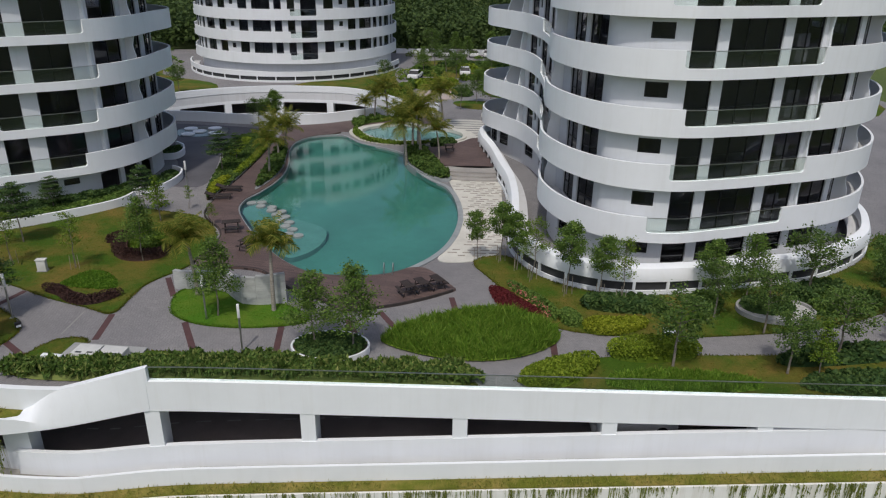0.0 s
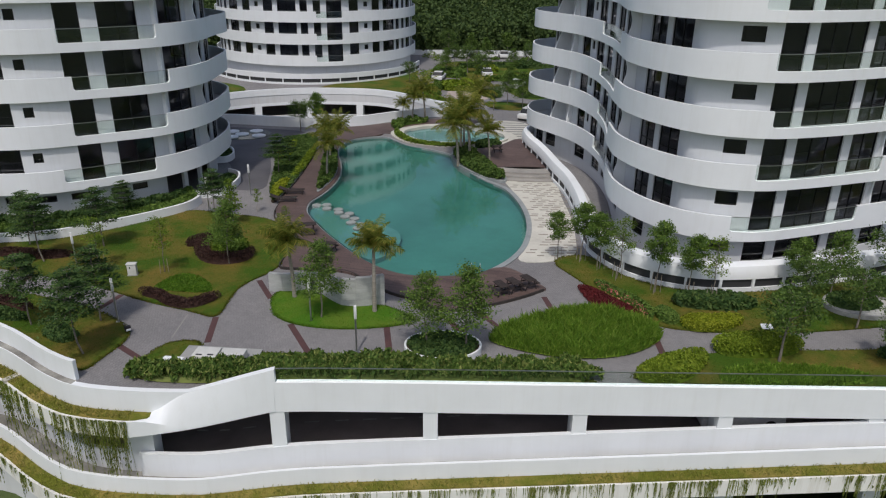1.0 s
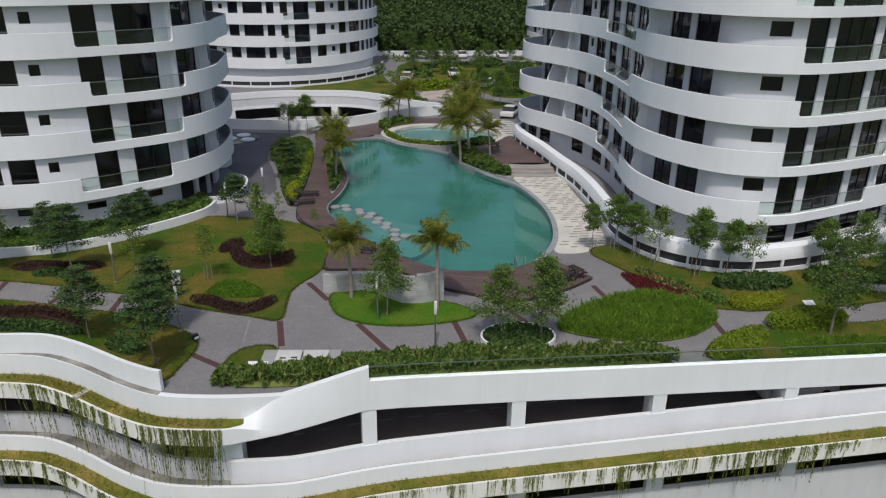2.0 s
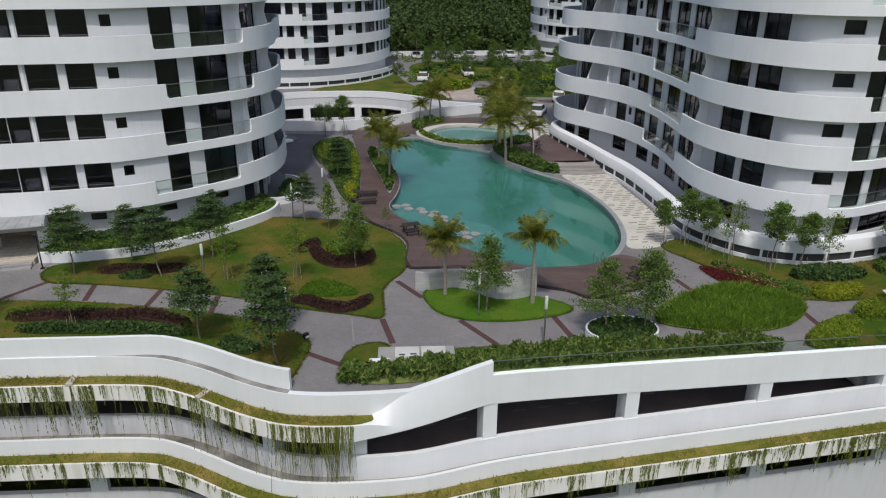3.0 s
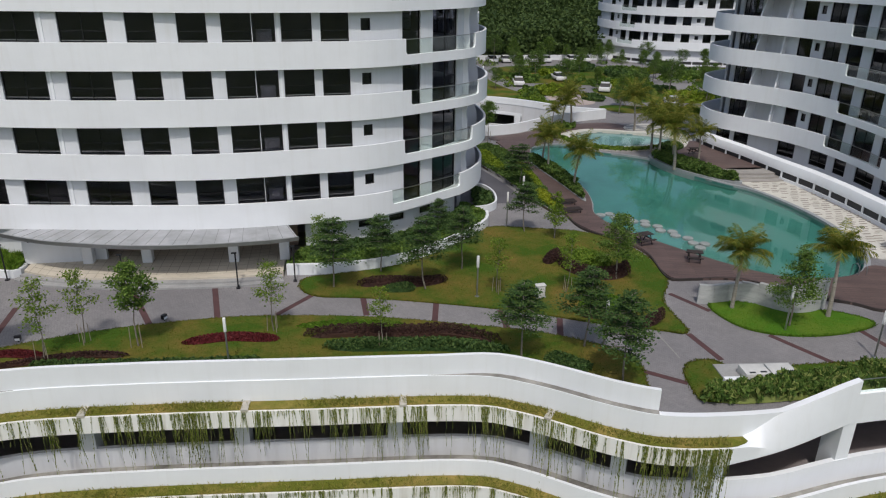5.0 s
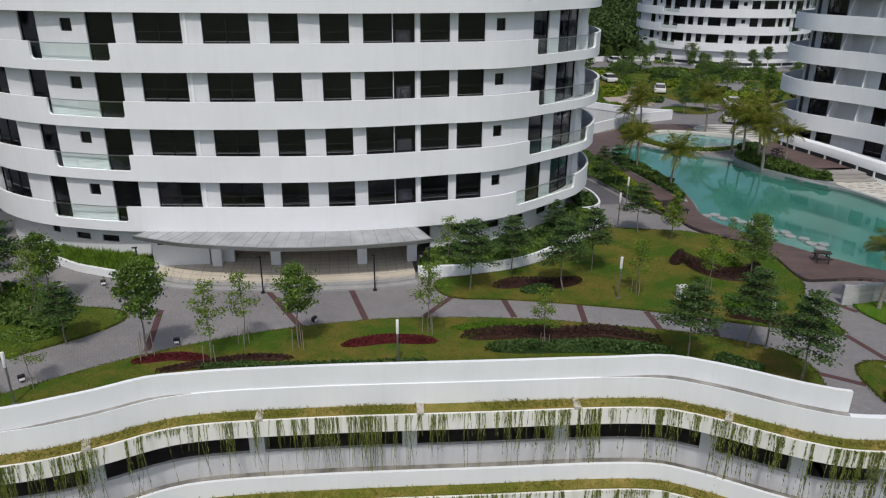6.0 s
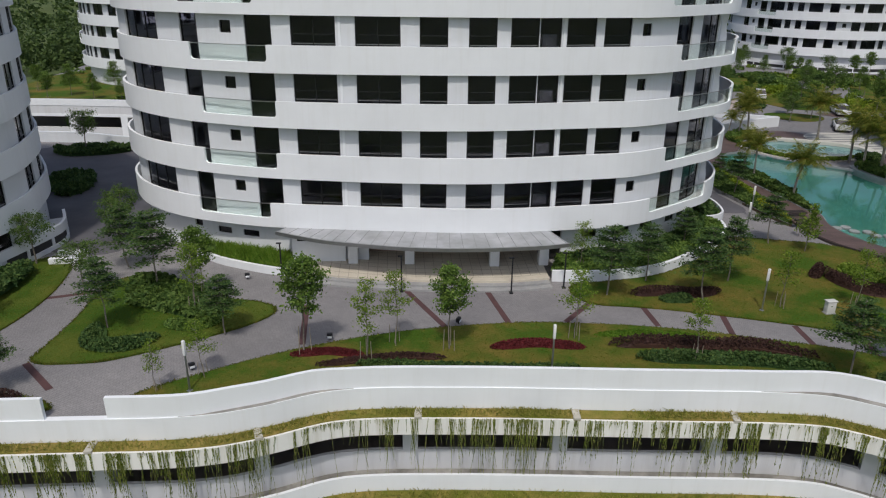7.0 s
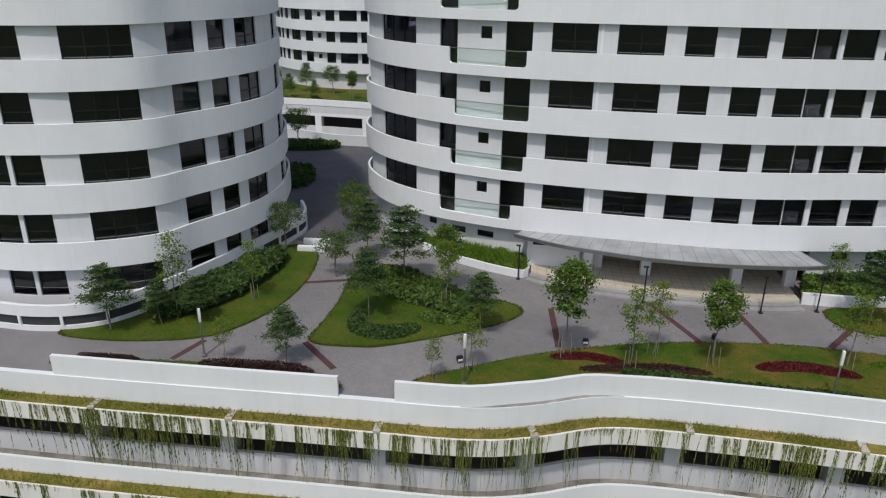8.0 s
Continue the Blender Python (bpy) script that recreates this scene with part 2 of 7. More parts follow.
def spline(pts, closed=False, step=0.5):
    n, out = len(pts), []
    for i in range(n if closed else n - 1):
        p0, p1, p2, p3 = ((pts[(i + k) % n] if closed else pts[min(max(i + k, 0), n - 1)]) for k in (-1, 0, 1, 2))
        m = max(2, int(math.hypot(p2[0] - p1[0], p2[1] - p1[1]) / step))
        for j in range(m):
            t = j / m
            out.append(tuple(0.5 * (2 * b + (c - a) * t + (2 * a - 5 * b + 4 * c - d) * t * t + (3 * b - a - 3 * c + d) * t ** 3)
                             for a, b, c, d in zip(p0, p1, p2, p3)))
    if not closed:
        out.append(tuple(pts[-1]))
    return out


def smooth(a, b, x):
    t = min(1.0, max(0.0, (x - a) / (b - a)))
    return t * t * (3 - 2 * t)


def value(v, s):
    return v(s) if callable(v) else v


class Line:
    """A plan line with its length; at(s, o) is the point s along and o to the outside."""

    def __init__(self, pts, closed=False, step=0.5, inset=0.0):
        p = np.array(spline(pts, closed, step) if step else pts, float)
        if inset:
            q = np.roll(p, -1, 0) - np.roll(p, 1, 0)
            p = p + np.stack([q[:, 1], -q[:, 0]], 1) / np.linalg.norm(q, axis=1)[:, None] * inset
        self.p = np.vstack([p, p[:1]]) if closed else p
        self.s = np.r_[0, np.cumsum(np.linalg.norm(np.diff(self.p, axis=0), axis=1))]
        self.length, self.closed = self.s[-1], closed
        d = np.gradient(self.p, axis=0)
        if closed:
            d[0] = d[-1] = self.p[1] - self.p[-2]
        self.n = np.stack([d[:, 1], -d[:, 0]], 1) / np.linalg.norm(d, axis=1)[:, None]

    def at(self, s, o=0.0):
        if self.closed:
            s = s % self.length
        x, y = np.interp(s, self.s, self.p[:, 0]), np.interp(s, self.s, self.p[:, 1])
        if o:
            x += o * np.interp(s, self.s, self.n[:, 0])
            y += o * np.interp(s, self.s, self.n[:, 1])
        return float(x), float(y)

    def sx(self, x):
        """The s at which an eastward line passes x."""
        return float(np.interp(x, self.p[:, 0], self.s))


def strip(bm, line, s0, s1, o0, o1, z0, z1, step=0.8, cuts=()):
    """A curved bar along a line: from o0 to o1 outwards, z0 to z1 upwards; each may follow s, with a jump at each cut."""
    n = max(1, math.ceil((s1 - s0) / step))
    rows = []
    at = sorted([s0 + (s1 - s0) * i / n for i in range(n + 1)] + [c + e for c in cuts for e in (-0.002, 0.002)])
    for s in at:
        a, b = line.at(s, value(o0, s)), line.at(s, value(o1, s))
        lo, hi = value(z0, s), value(z1, s)
        rows.append([bm.verts.new(v) for v in ((*a, lo), (*b, lo), (*b, hi), (*a, hi))])
    for r, q in zip(rows, rows[1:]):
        for k in range(4):
            bm.faces.new((r[k], r[(k + 1) % 4], q[(k + 1) % 4], q[k]))
    bm.faces.new(rows[0][::-1])
    bm.faces.new(rows[-1])


def pierced(bm, line, s0, s1, depth, out, z0, z1, holes, step=0.8):
    """A curved wall in one piece, depth thick, with rectangular holes (s0, s1, z0, z1) through it."""
    S = sorted({round(v, 3) for v in [s0, s1] + [h[k] for h in holes for k in (0, 1)] + list(np.linspace(s0, s1, max(2, math.ceil((s1 - s0) / step) + 1)))})
    S = [v for i, v in enumerate(S) if i == 0 or v - S[i - 1] > 0.001]
    Z = sorted({z0, z1} | {h[k] for h in holes for k in (2, 3)})
    grid = [[[bm.verts.new((*line.at(s, value(out, s) - d), z)) for z in Z] for s in S] for d in (0, depth)]
    def solid(i, j):
        if not (0 <= i < len(S) - 1 and 0 <= j < len(Z) - 1):
            return False
        s, z = (S[i] + S[i + 1]) / 2, (Z[j] + Z[j + 1]) / 2
        return not any(a < s < b and c < z < d for a, b, c, d in holes)
    for i in range(len(S) - 1):
        for j in range(len(Z) - 1):
            if not solid(i, j):
                continue
            a, b = grid[0], grid[1]
            bm.faces.new((a[i][j], a[i + 1][j], a[i + 1][j + 1], a[i][j + 1]))
            bm.faces.new((b[i][j + 1], b[i + 1][j + 1], b[i + 1][j], b[i][j]))
            for di, dj, (p, q) in ((-1, 0, ((i, j), (i, j + 1))), (1, 0, ((i + 1, j), (i + 1, j + 1))), (0, -1, ((i, j), (i + 1, j))), (0, 1, ((i, j + 1), (i + 1, j + 1)))):
                if not solid(i + di, j + dj):
                    bm.faces.new((a[p[0]][p[1]], a[q[0]][q[1]], b[q[0]][q[1]], b[p[0]][p[1]]))
    for v in [v for v in bm.verts if not v.link_faces]:
        bm.verts.remove(v)


def slab(bm, pts, z0, z1):
    """A flat plate with the outline pts."""
    lo, hi = [bm.verts.new((*p, z0)) for p in pts], [bm.verts.new((*p, z1)) for p in pts]
    bm.faces.new(hi)
    bm.faces.new(lo[::-1])
    n = len(pts)
    for i in range(n):
        bm.faces.new((lo[i], lo[(i + 1) % n], hi[(i + 1) % n], hi[i]))


def box(bm, c, size, turn=0.0, bevel=0.0):
    got = bmesh.ops.create_cube(bm, size=1, matrix=Matrix.Translation(c) @ Matrix.Rotation(turn, 4, "Z") @ Matrix.Diagonal((*size, 1)))
    if bevel:
        edges = list({e for v in got["verts"] for e in v.link_edges})
        bmesh.ops.bevel(bm, geom=edges, offset=bevel, segments=2, affect="EDGES", profile=0.5)


def rod(bm, a, b, r0, r1, n=8):
    a, b = Vector(a), Vector(b)
    q = (b - a).to_track_quat("Z", "Y")
    rings = [[bm.verts.new(p + q @ Vector((r * math.cos(2 * math.pi * k / n), r * math.sin(2 * math.pi * k / n), 0))) for k in range(n)] for p, r in ((a, r0), (b, r1))]
    for k in range(n):
        bm.faces.new((rings[0][k], rings[0][(k + 1) % n], rings[1][(k + 1) % n], rings[1][k]))
    bm.faces.new(rings[0][::-1])
    bm.faces.new(rings[1])


def disc(cx, cy, rx, ry, n=40):
    return [(cx + rx * math.cos(2 * math.pi * k / n), cy + ry * math.sin(2 * math.pi * k / n)) for k in range(n)]


def base_of(ob):
    v = Vector((0, 0, 0))
    while ob:
        v += ob.location
        ob = ob.parent
    return v


def mesh_of(name, bm, material, sharp=35):
    bmesh.ops.recalc_face_normals(bm, faces=bm.faces)
    me = bpy.data.meshes.new(name)
    bm.to_mesh(me)
    bm.free()
    me.polygons.foreach_set("use_smooth", [True] * len(me.polygons))
    me.set_sharp_from_angle(angle=radians(sharp))
    me.materials.append(material)
    return me


def part(name, bm, material, parent=None, label=""):
    """One mesh object out of a bmesh in world places, under a thing or a part."""
    if parent:
        bmesh.ops.translate(bm, verts=bm.verts, vec=-base_of(parent))
    ob = new(name, mesh_of(name, bm, material))
    ob.parent = parent
    return tagged(ob, label)


def again(ob, dz, parent):
    """The same piece once more, dz higher."""
    o = new(ob.name.split(".")[0], ob.data)
    o.parent = parent
    o.location = (0, 0, dz)
    return o


def thing(name, at, label, category, group="", kind=""):
    ob = new(name)
    ob.location = at
    ob.empty_display_size = 0.3
    return tagged(ob, label, category, group, kind)


def structure(name, bm, material, label, category=""):
    ob = new(name, mesh_of(name, bm, material))
    return tagged(ob, label, category or name.split("_")[0], kind="structure")


def loose_mesh(name, verts, faces, material):
    me = bpy.data.meshes.new(name)
    me.from_pydata(verts, [], faces)
    me.materials.append(material)
    return me


def leaves(rng, centres, size, flat=0.0, long=1.7, facing=None):
    """Leaf diamonds at the centres, turned at random; flat draws them level, facing lays them on a skin."""
    c = np.asarray(centres, float)
    n = len(c)
    u = rng.normal(size=(n, 3))
    u[:, 2] *= 1 - flat
    u /= np.linalg.norm(u, axis=1)[:, None]
    w = rng.normal(size=(n, 3)) + np.array([0, 0, 2.5 * flat])
    if facing is not None:
        w = facing + 0.45 * rng.normal(size=(n, 3))
    v = np.cross(w, u)
    v /= np.linalg.norm(v, axis=1)[:, None] + 1e-9
    k = (size * rng.uniform(0.7, 1.3, n))[:, None]
    verts = np.stack([c - u * k * long / 2, c + v * k / 2, c + u * k * long / 2, c - v * k / 2], 1).reshape(-1, 3)
    faces = np.arange(4 * n).reshape(n, 4)
    return verts.tolist(), faces.tolist()


def inside(pts, xy):
    """Which of the places lie within the outline."""
    p = np.array(pts)
    q = np.roll(p, -1, 0)
    x, y = xy[:, :1], xy[:, 1:]
    hit = ((p[None, :, 1] > y) != (q[None, :, 1] > y)) & (x < (q[:, 0] - p[:, 0]) * (y - p[:, 1]) / (q[:, 1] - p[:, 1] + 1e-12) + p[:, 0])
    return hit.sum(1) % 2 == 1


def blades(rng, xy, z, h, w=0.03, lean=0.35):
    """Upright grass blades at the places."""
    n = len(xy)
    a = rng.uniform(0, 6.283, n)
    hh = h * rng.uniform(0.55, 1.15, n)
    side = np.c_[np.cos(a), np.sin(a), np.zeros(n)] * w * rng.uniform(0.7, 1.4, n)[:, None]
    out = rng.normal(0, lean, (n, 2)) * hh[:, None]
    b = np.c_[xy, z]
    mid = b + np.c_[out * 0.35, hh * 0.6]
    tip = b + np.c_[out, hh]
    verts = np.stack([b - side, b + side, mid + side * 0.8, tip, mid - side * 0.8], 1).reshape(-1, 3)
    return verts.tolist(), np.arange(5 * n).reshape(n, 5).tolist()


def scatter(rng, pts, n):
    p = np.array(pts)
    lo, hi = p.min(0), p.max(0)
    out = np.zeros((0, 2))
    while len(out) < n:
        xy = rng.uniform(lo, hi, (n, 2))
        out = np.vstack([out, xy[inside(pts, xy)]])
    return out[:n]


# ---- ground, podium and its front edge ----
def hill(x, y):
    z = -9.5 + 9.2 * smooth(125, 150, y)
    z += 75 * smooth(175, 430, y) * (0.12 + 0.88 * smooth(-190, -30, x))
    z += 5 * smooth(155, 260, y) * noise.noise((x * 0.012, y * 0.012, 0.3)) + 1.5 * smooth(152, 200, y) * noise.noise((x * 0.05, y * 0.05, 2.0))
    return z - 6 * smooth(120, 160, y) * (1 - smooth(-190, -60, x))


xs = [-1500, -1000, -700, -520] + list(range(-400, 401, 10)) + [520, 700, 1000, 1500]
ys = [-900, -500, -200, -60, 20, 60, 90] + list(range(96, 130, 3)) + list(range(130, 470, 10)) + [520, 620, 800, 1200, 2000]
gv = [(x, y, hill(x, y)) for y in ys for x in xs]
gf = [(j * len(xs) + i, j * len(xs) + i + 1, (j + 1) * len(xs) + i + 1, (j + 1) * len(xs) + i) for j in range(len(ys) - 1) for i in range(len(xs) - 1)]
tagged(new("ground", loose_mesh("ground", gv, gf, SCRUB)), "green scrub-covered ground rising to a wooded hill", "ground", kind="structure")

FRONT = Line([(-112, 33), (-84, 32.2), (-67, 32.1), (-61.2, 32.1), (-58.2, 32.7), (-54.6, 33.9), (-49, 33.85), (-41, 33.25), (-33.2, 32.6), (-30.3, 31.5),
              (-26.8, 29.1), (-24.4, 28.1), (-20, 27.8), (-15.7, 28.25), (-12, 28.35), (0, 28.35), (20, 28.35), (60, 28.35)])
fs = FRONT.sx
S_LEFT, S_RIGHT, S_TIP, S_RISE = fs(-111), fs(59), fs(-15.6), fs(-19.6)

POOL = spline([(-18.1, 76.2), (-18.9, 73.5), (-18.6, 70), (-17.85, 66.5), (-17.4, 63), (-17.5, 60), (-18.1, 57), (-18.75, 55), (-18.7, 53.2), (-18.0, 51.2), (-15.8, 47.2), (-13, 43.2), (-10.4, 41.1), (-7.6, 40.9), (-5.8, 41.3), (-3.9, 43.2),
               (-2.4, 46.2), (-1.6, 50.5), (-1.7, 55), (-2.6, 59.3), (-4.3, 61.8), (-6.0, 65.5), (-7.0, 70), (-9, 72.2), (-12, 74.3), (-13.6, 76.6), (-14.6, 77.8), (-16.4, 77.6)], True, 0.7)
KIDS = spline([(-12.6, 80.3), (-11.4, 77.2), (-9, 75.6), (-6.5, 75.5), (-4.5, 75.9), (-2.6, 75.9), (-1.4, 77), (-1.4, 79.2), (-2.9, 81), (-5, 82), (-7.5, 83.1), (-10, 83)], True, 0.7)

# well of the car park ramp, open to the sky, closing in a point
VN = Line([(-108, 85), (-88, 84), (-78, 81.2), (-60, 82.5), (-45, 83.8), (-33, 83.6), (-29, 82.9), (-23.5, 82.4), (-18.4, 83.4), (-14.5, 86), (-10.6, 88.4), (-7, 89.9), (-4.4, 90.8)])
VF = Line([(-108, 105), (-90, 103.5), (-70, 100), (-50, 94.5), (-42, 94), (-38.4, 96.8), (-34.2, 99.8), (-28, 102), (-22, 102.2), (-17.5, 101.4), (-13.4, 98.4), (-9.6, 94.2), (-7, 92.2), (-4.4, 91.2)])
VOID = [VN.at(s, -0.15) for s in np.linspace(0, VN.length, 60)] + [VF.at(s, -0.2) for s in np.linspace(VF.length, 0, 60)]

# podium deck with the pools and the well cut out of it
bm = bmesh.new()
rim = [FRONT.at(s, -0.3) for s in np.linspace(S_LEFT, S_RIGHT, 160)] + [(59, 150), (-111, 150)]
for loop in (rim, POOL, KIDS, VOID):
    vs = [bm.verts.new((*p, 0)) for p in loop]
    for a, b in zip(vs, vs[1:] + vs[:1]):
        bm.edges.new((a, b))
bmesh.ops.triangle_fill(bm, use_beauty=True, edges=bm.edges, normal=(0, 0, 1))
pavement = structure("pavement", bm, PAVE, "grey paved podium deck with walkways", "pavement")

for loop, depth, name in ((POOL, 1.3, "pool_basin"), (KIDS, 0.5, "wading_pool_basin")):
    bm = bmesh.new()
    hi, lo = [bm.verts.new((*p, 0)) for p in loop], [bm.verts.new((*p, -depth)) for p in loop]
    for i in range(len(loop)):
        j = (i + 1) % len(loop)
        bm.faces.new((hi[i], hi[j], lo[j], lo[i]))
    bm.faces.new(lo)
    structure(name, bm, POOLTILE if depth > 1 else KIDTILE, "teal tiled pool basin under clear water", "pool")
    bm = bmesh.new()
    bm.faces.new([bm.verts.new((*p, -0.1)) for p in loop])
    w = structure("water", bm, WATER, "still turquoise swimming pool water", "water")
    if w.data.polygons[0].normal.z < 0:
        w.data.flip_normals()
    w.visible_shadow = False
# shallow ledge with a rounded rim under the water
bm = bmesh.new()
slab(bm, chaikin([(-18.8, 53.5), (-17.6, 51.2), (-15.6, 47.6), (-13, 43.8), (-11.9, 44.6), (-11.1, 46.2), (-10.9, 48.2), (-11.5, 50.0), (-13.4, 51.2), (-15.2, 52.4), (-16.5, 53.8), (-17.4, 55.3)]), -1.28, -0.4)
structure("pool_ledge", bm, POOLSHALLOW, "pale shallow ledge inside the pool", "pool")
PLINE = Line(POOL, True, 0)
bm = bmesh.new()
strip(bm, PLINE, 0, PLINE.length, 0.0, lambda q: 0.16 + 0.24 * smooth(-9, -5, PLINE.at(q)[0]) * (1 - smooth(60, 66, PLINE.at(q)[1])), -0.16, 0.09, 0.7)
structure("trim", bm, COPING, "grey stone coping round the pool", "coping")
KLINE = Line(KIDS, True, 0)
bm = bmesh.new()
strip(bm, KLINE, 0, KLINE.length, 0.0, 0.4, -0.12, 0.22, 0.7)
structure("trim", bm, BEIGE, "pale raised rim round the wading pool", "coping")

bm = bmesh.new()
strip(bm, KLINE, 0, KLINE.length, 0.41, 1.5, -0.02, 0.075, 0.7)
structure("apron", bm, BEIGE, "pale stone apron round the wading pool", "paving")


def zr(s):
    """How far the ramp has climbed at s."""
    x = FRONT.at(s)[0]
    return max(0.0, 0.0625 * (x + 19.2))


# upper white fascia, rising to a pointed end, then carrying the glass rail
bm = bmesh.new()
strip(bm, FRONT, S_LEFT, S_RISE, -0.3, 0, -1.25, 0.02, 0.7)
strip(bm, FRONT, S_RISE, S_TIP, -0.3, 0, -1.3, lambda s: 0.02 + 1.0 * (s - S_RISE) / (S_TIP - S_RISE), 0.5)
strip(bm, FRONT, S_TIP, S_RIGHT, -0.3, 0, -1.32, 0.3, 1.5)
structure("wall_front", bm, WHITE, "curving white podium edge wall", "wall")
# thick beam over the first opening: it runs out of the planted ledge and dies away at the pointed end
BX0, BX1 = fs(-22.4), S_TIP - 0.1
bm = bmesh.new()
rows = []
for j in range(15):
    t = j / 14
    q = BX0 + (BX1 - BX0) * t
    o, zb, u = 0.75 * (1 - t) + 0.03, -2.05 + 0.78 * t, smooth(0.1, 0.45, t)
    crest = 0.01 + max(0.0, (q - S_RISE) / (S_TIP - S_RISE))
    rows.append([bm.verts.new((*FRONT.at(q, k), z)) for k, z in ((-0.28, zb), (o, zb), (o, -1.165 * (1 - u) + (zb + 0.2) * u), (0.004, -1.165 * (1 - u) + crest * u), (-0.28, -1.2 * (1 - u) + crest * u))])
for r, q in zip(rows, rows[1:]):
    for k in range(5):
        bm.faces.new((r[k], r[(k + 1) % 5], q[(k + 1) % 5], q[k]))
bm.faces.new(rows[0][::-1])
bm.faces.new(rows[-1])
structure("beam", bm, WHITE, "thick white beam leaning out over the ramp opening", "beam")
def back(s):
    """How far the garden parapet steps back from the edge."""
    x = FRONT.at(s)[0]
    return 0.3 * smooth(-35, -31, x) + 0.2 * smooth(-61.5, -59, x) * (1 - smooth(-56, -54, x))


for x0, x1 in ((-35, -25.25), (-61.5, -54)):
    bm = bmesh.new()
    strip(bm, FRONT, fs(x0), fs(x1), lambda s: -0.08 - back(s), -0.04, -0.02, 0.024, 0.5)
    structure("gutter", bm, GUTTER, "narrow stained gutter before the parapet", "gutter")
# inner parapet walls, with the gap where the path reaches the edge
for x0, x1 in ((-81.2, -67.15), (-64.5, -25.25), (-111, -94)):
    bm = bmesh.new()
    strip(bm, FRONT, fs(x0), fs(x1), lambda s: -0.26 - back(s), lambda s: -0.06 - back(s), 0.0, 1.06, 0.7)
    structure("wall_parapet", bm, WHITE, "white garden parapet wall along the edge", "wall")
# planted ledge
PALECONC = surface("pale_concrete", (0.4, 0.38, 0.33), (0.52, 0.49, 0.43), 1.5, 9)
bm = bmesh.new()
strip(bm, FRONT, S_LEFT, BX0 + 0.02, -0.02, 0.775, -2.05, -1.165, 0.7)
structure("ledge", bm, WHITE_DIRTY, "white planted ledge with rain-stained face", "ledge")
bm = bmesh.new()
strip(bm, FRONT, S_LEFT, fs(-20.3), 0.02, lambda s: 0.62 * (1 - smooth(fs(-22.2), fs(-20.4), s)) + 0.04, -1.2, -1.1, 0.4)
structure("ledge_turf", bm, LAWN_DRY, "dry yellowish grass strip on the ledge", "grass")
for x in [-100.5, -93.2, -86, -79, -72.2, -65.2, -58.3, -51.0, -43.6, -36.2, -29.3]:
    bm = bmesh.new()
    strip(bm, FRONT, fs(x) - 0.17, fs(x) + 0.17, 0.01, 0.78, -1.2, -1.05)
    structure("trim", bm, PALECONC, "pale concrete divider across the planted ledge", "divider")

# car park wall below, with slit openings between piers
PIERS = [-111, -108.6, -101.4, -94.2, -87, -80, -72.9, -65.4, -58.2, -51.4, -44.1, -36.6, -29.9, -26.6, -22.4]
bm = bmesh.new()
strip(bm, FRONT, S_LEFT, fs(-22.4), -0.5, -0.3, -5.05, -3.72, 0.7)
strip(bm, FRONT, S_LEFT, fs(-22.4), -0.5, -0.3, -2.3, -1.2, 0.7)
structure("wall_car_park", bm, WALL_GREY, "pale wall of the car park below", "wall")
for x in PIERS:
    bm = bmesh.new()
    w = 0.68 if x == -22.4 else 0.36
    strip(bm, FRONT, fs(x) - w, fs(x) + w, -1.1, -0.296, -5.0, -1.22)
    structure("pier", bm, WALL_GREY if x < -23 else WHITE, "pale pier between car park openings", "pier")
# ramp: parapet below the openings, piers, floor with dashes, back wall
bm = bmesh.new()
strip(bm, FRONT, fs(-22.4), S_RIGHT, -0.25, 0.0, lambda s: -5.0 + zr(s), lambda s: min(-3.56 + zr(s), -1.3), 1.0)
structure("wall_ramp", bm, WHITE, "sloping white ramp wall", "wall")
for x in (-15.65, -8.35, -1.2, 5.75, 12.9, 20, 27, 34):
    bm = bmesh.new()
    strip(bm, FRONT, fs(x) - 0.35, fs(x) + 0.35, -1.1, -0.04, -5, -1.25)
    structure("pier", bm, WHITE, "white pier between ramp openings", "pier")
bm = bmesh.new()
strip(bm, FRONT, S_LEFT, S_RIGHT, -11.5, -0.4, -5.3, lambda s: -4.9 + zr(s), 2.0)
structure("floor_car_park", bm, ASPHALT, "dark car park floor", "floor")
bm = bmesh.new()
strip(bm, FRONT, S_LEFT, S_RIGHT, -11.8, -11.5, -5.3, -0.3, 2.0)
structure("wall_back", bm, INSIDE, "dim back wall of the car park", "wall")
bm = bmesh.new()
strip(bm, FRONT, S_LEFT, S_RIGHT, -11.8, -0.35, -0.9, -0.05, 2.0)
structure("ceiling", bm, SOFFIT, "car park ceiling under the podium", "ceiling")
bm = bmesh.new()
for k in range(60):
    s = fs(-24) + k * 1.5
    if s + 0.8 < S_RIGHT:
        strip(bm, FRONT, s, s + 0.7, -3.75, -3.65, lambda q: -4.89 + zr(q), lambda q: -4.88 + zr(q))
tagged(structure("road_marking", bm, ROADLINE, "dashed white lane marking on the ramp", "marking"), kind="stuff")

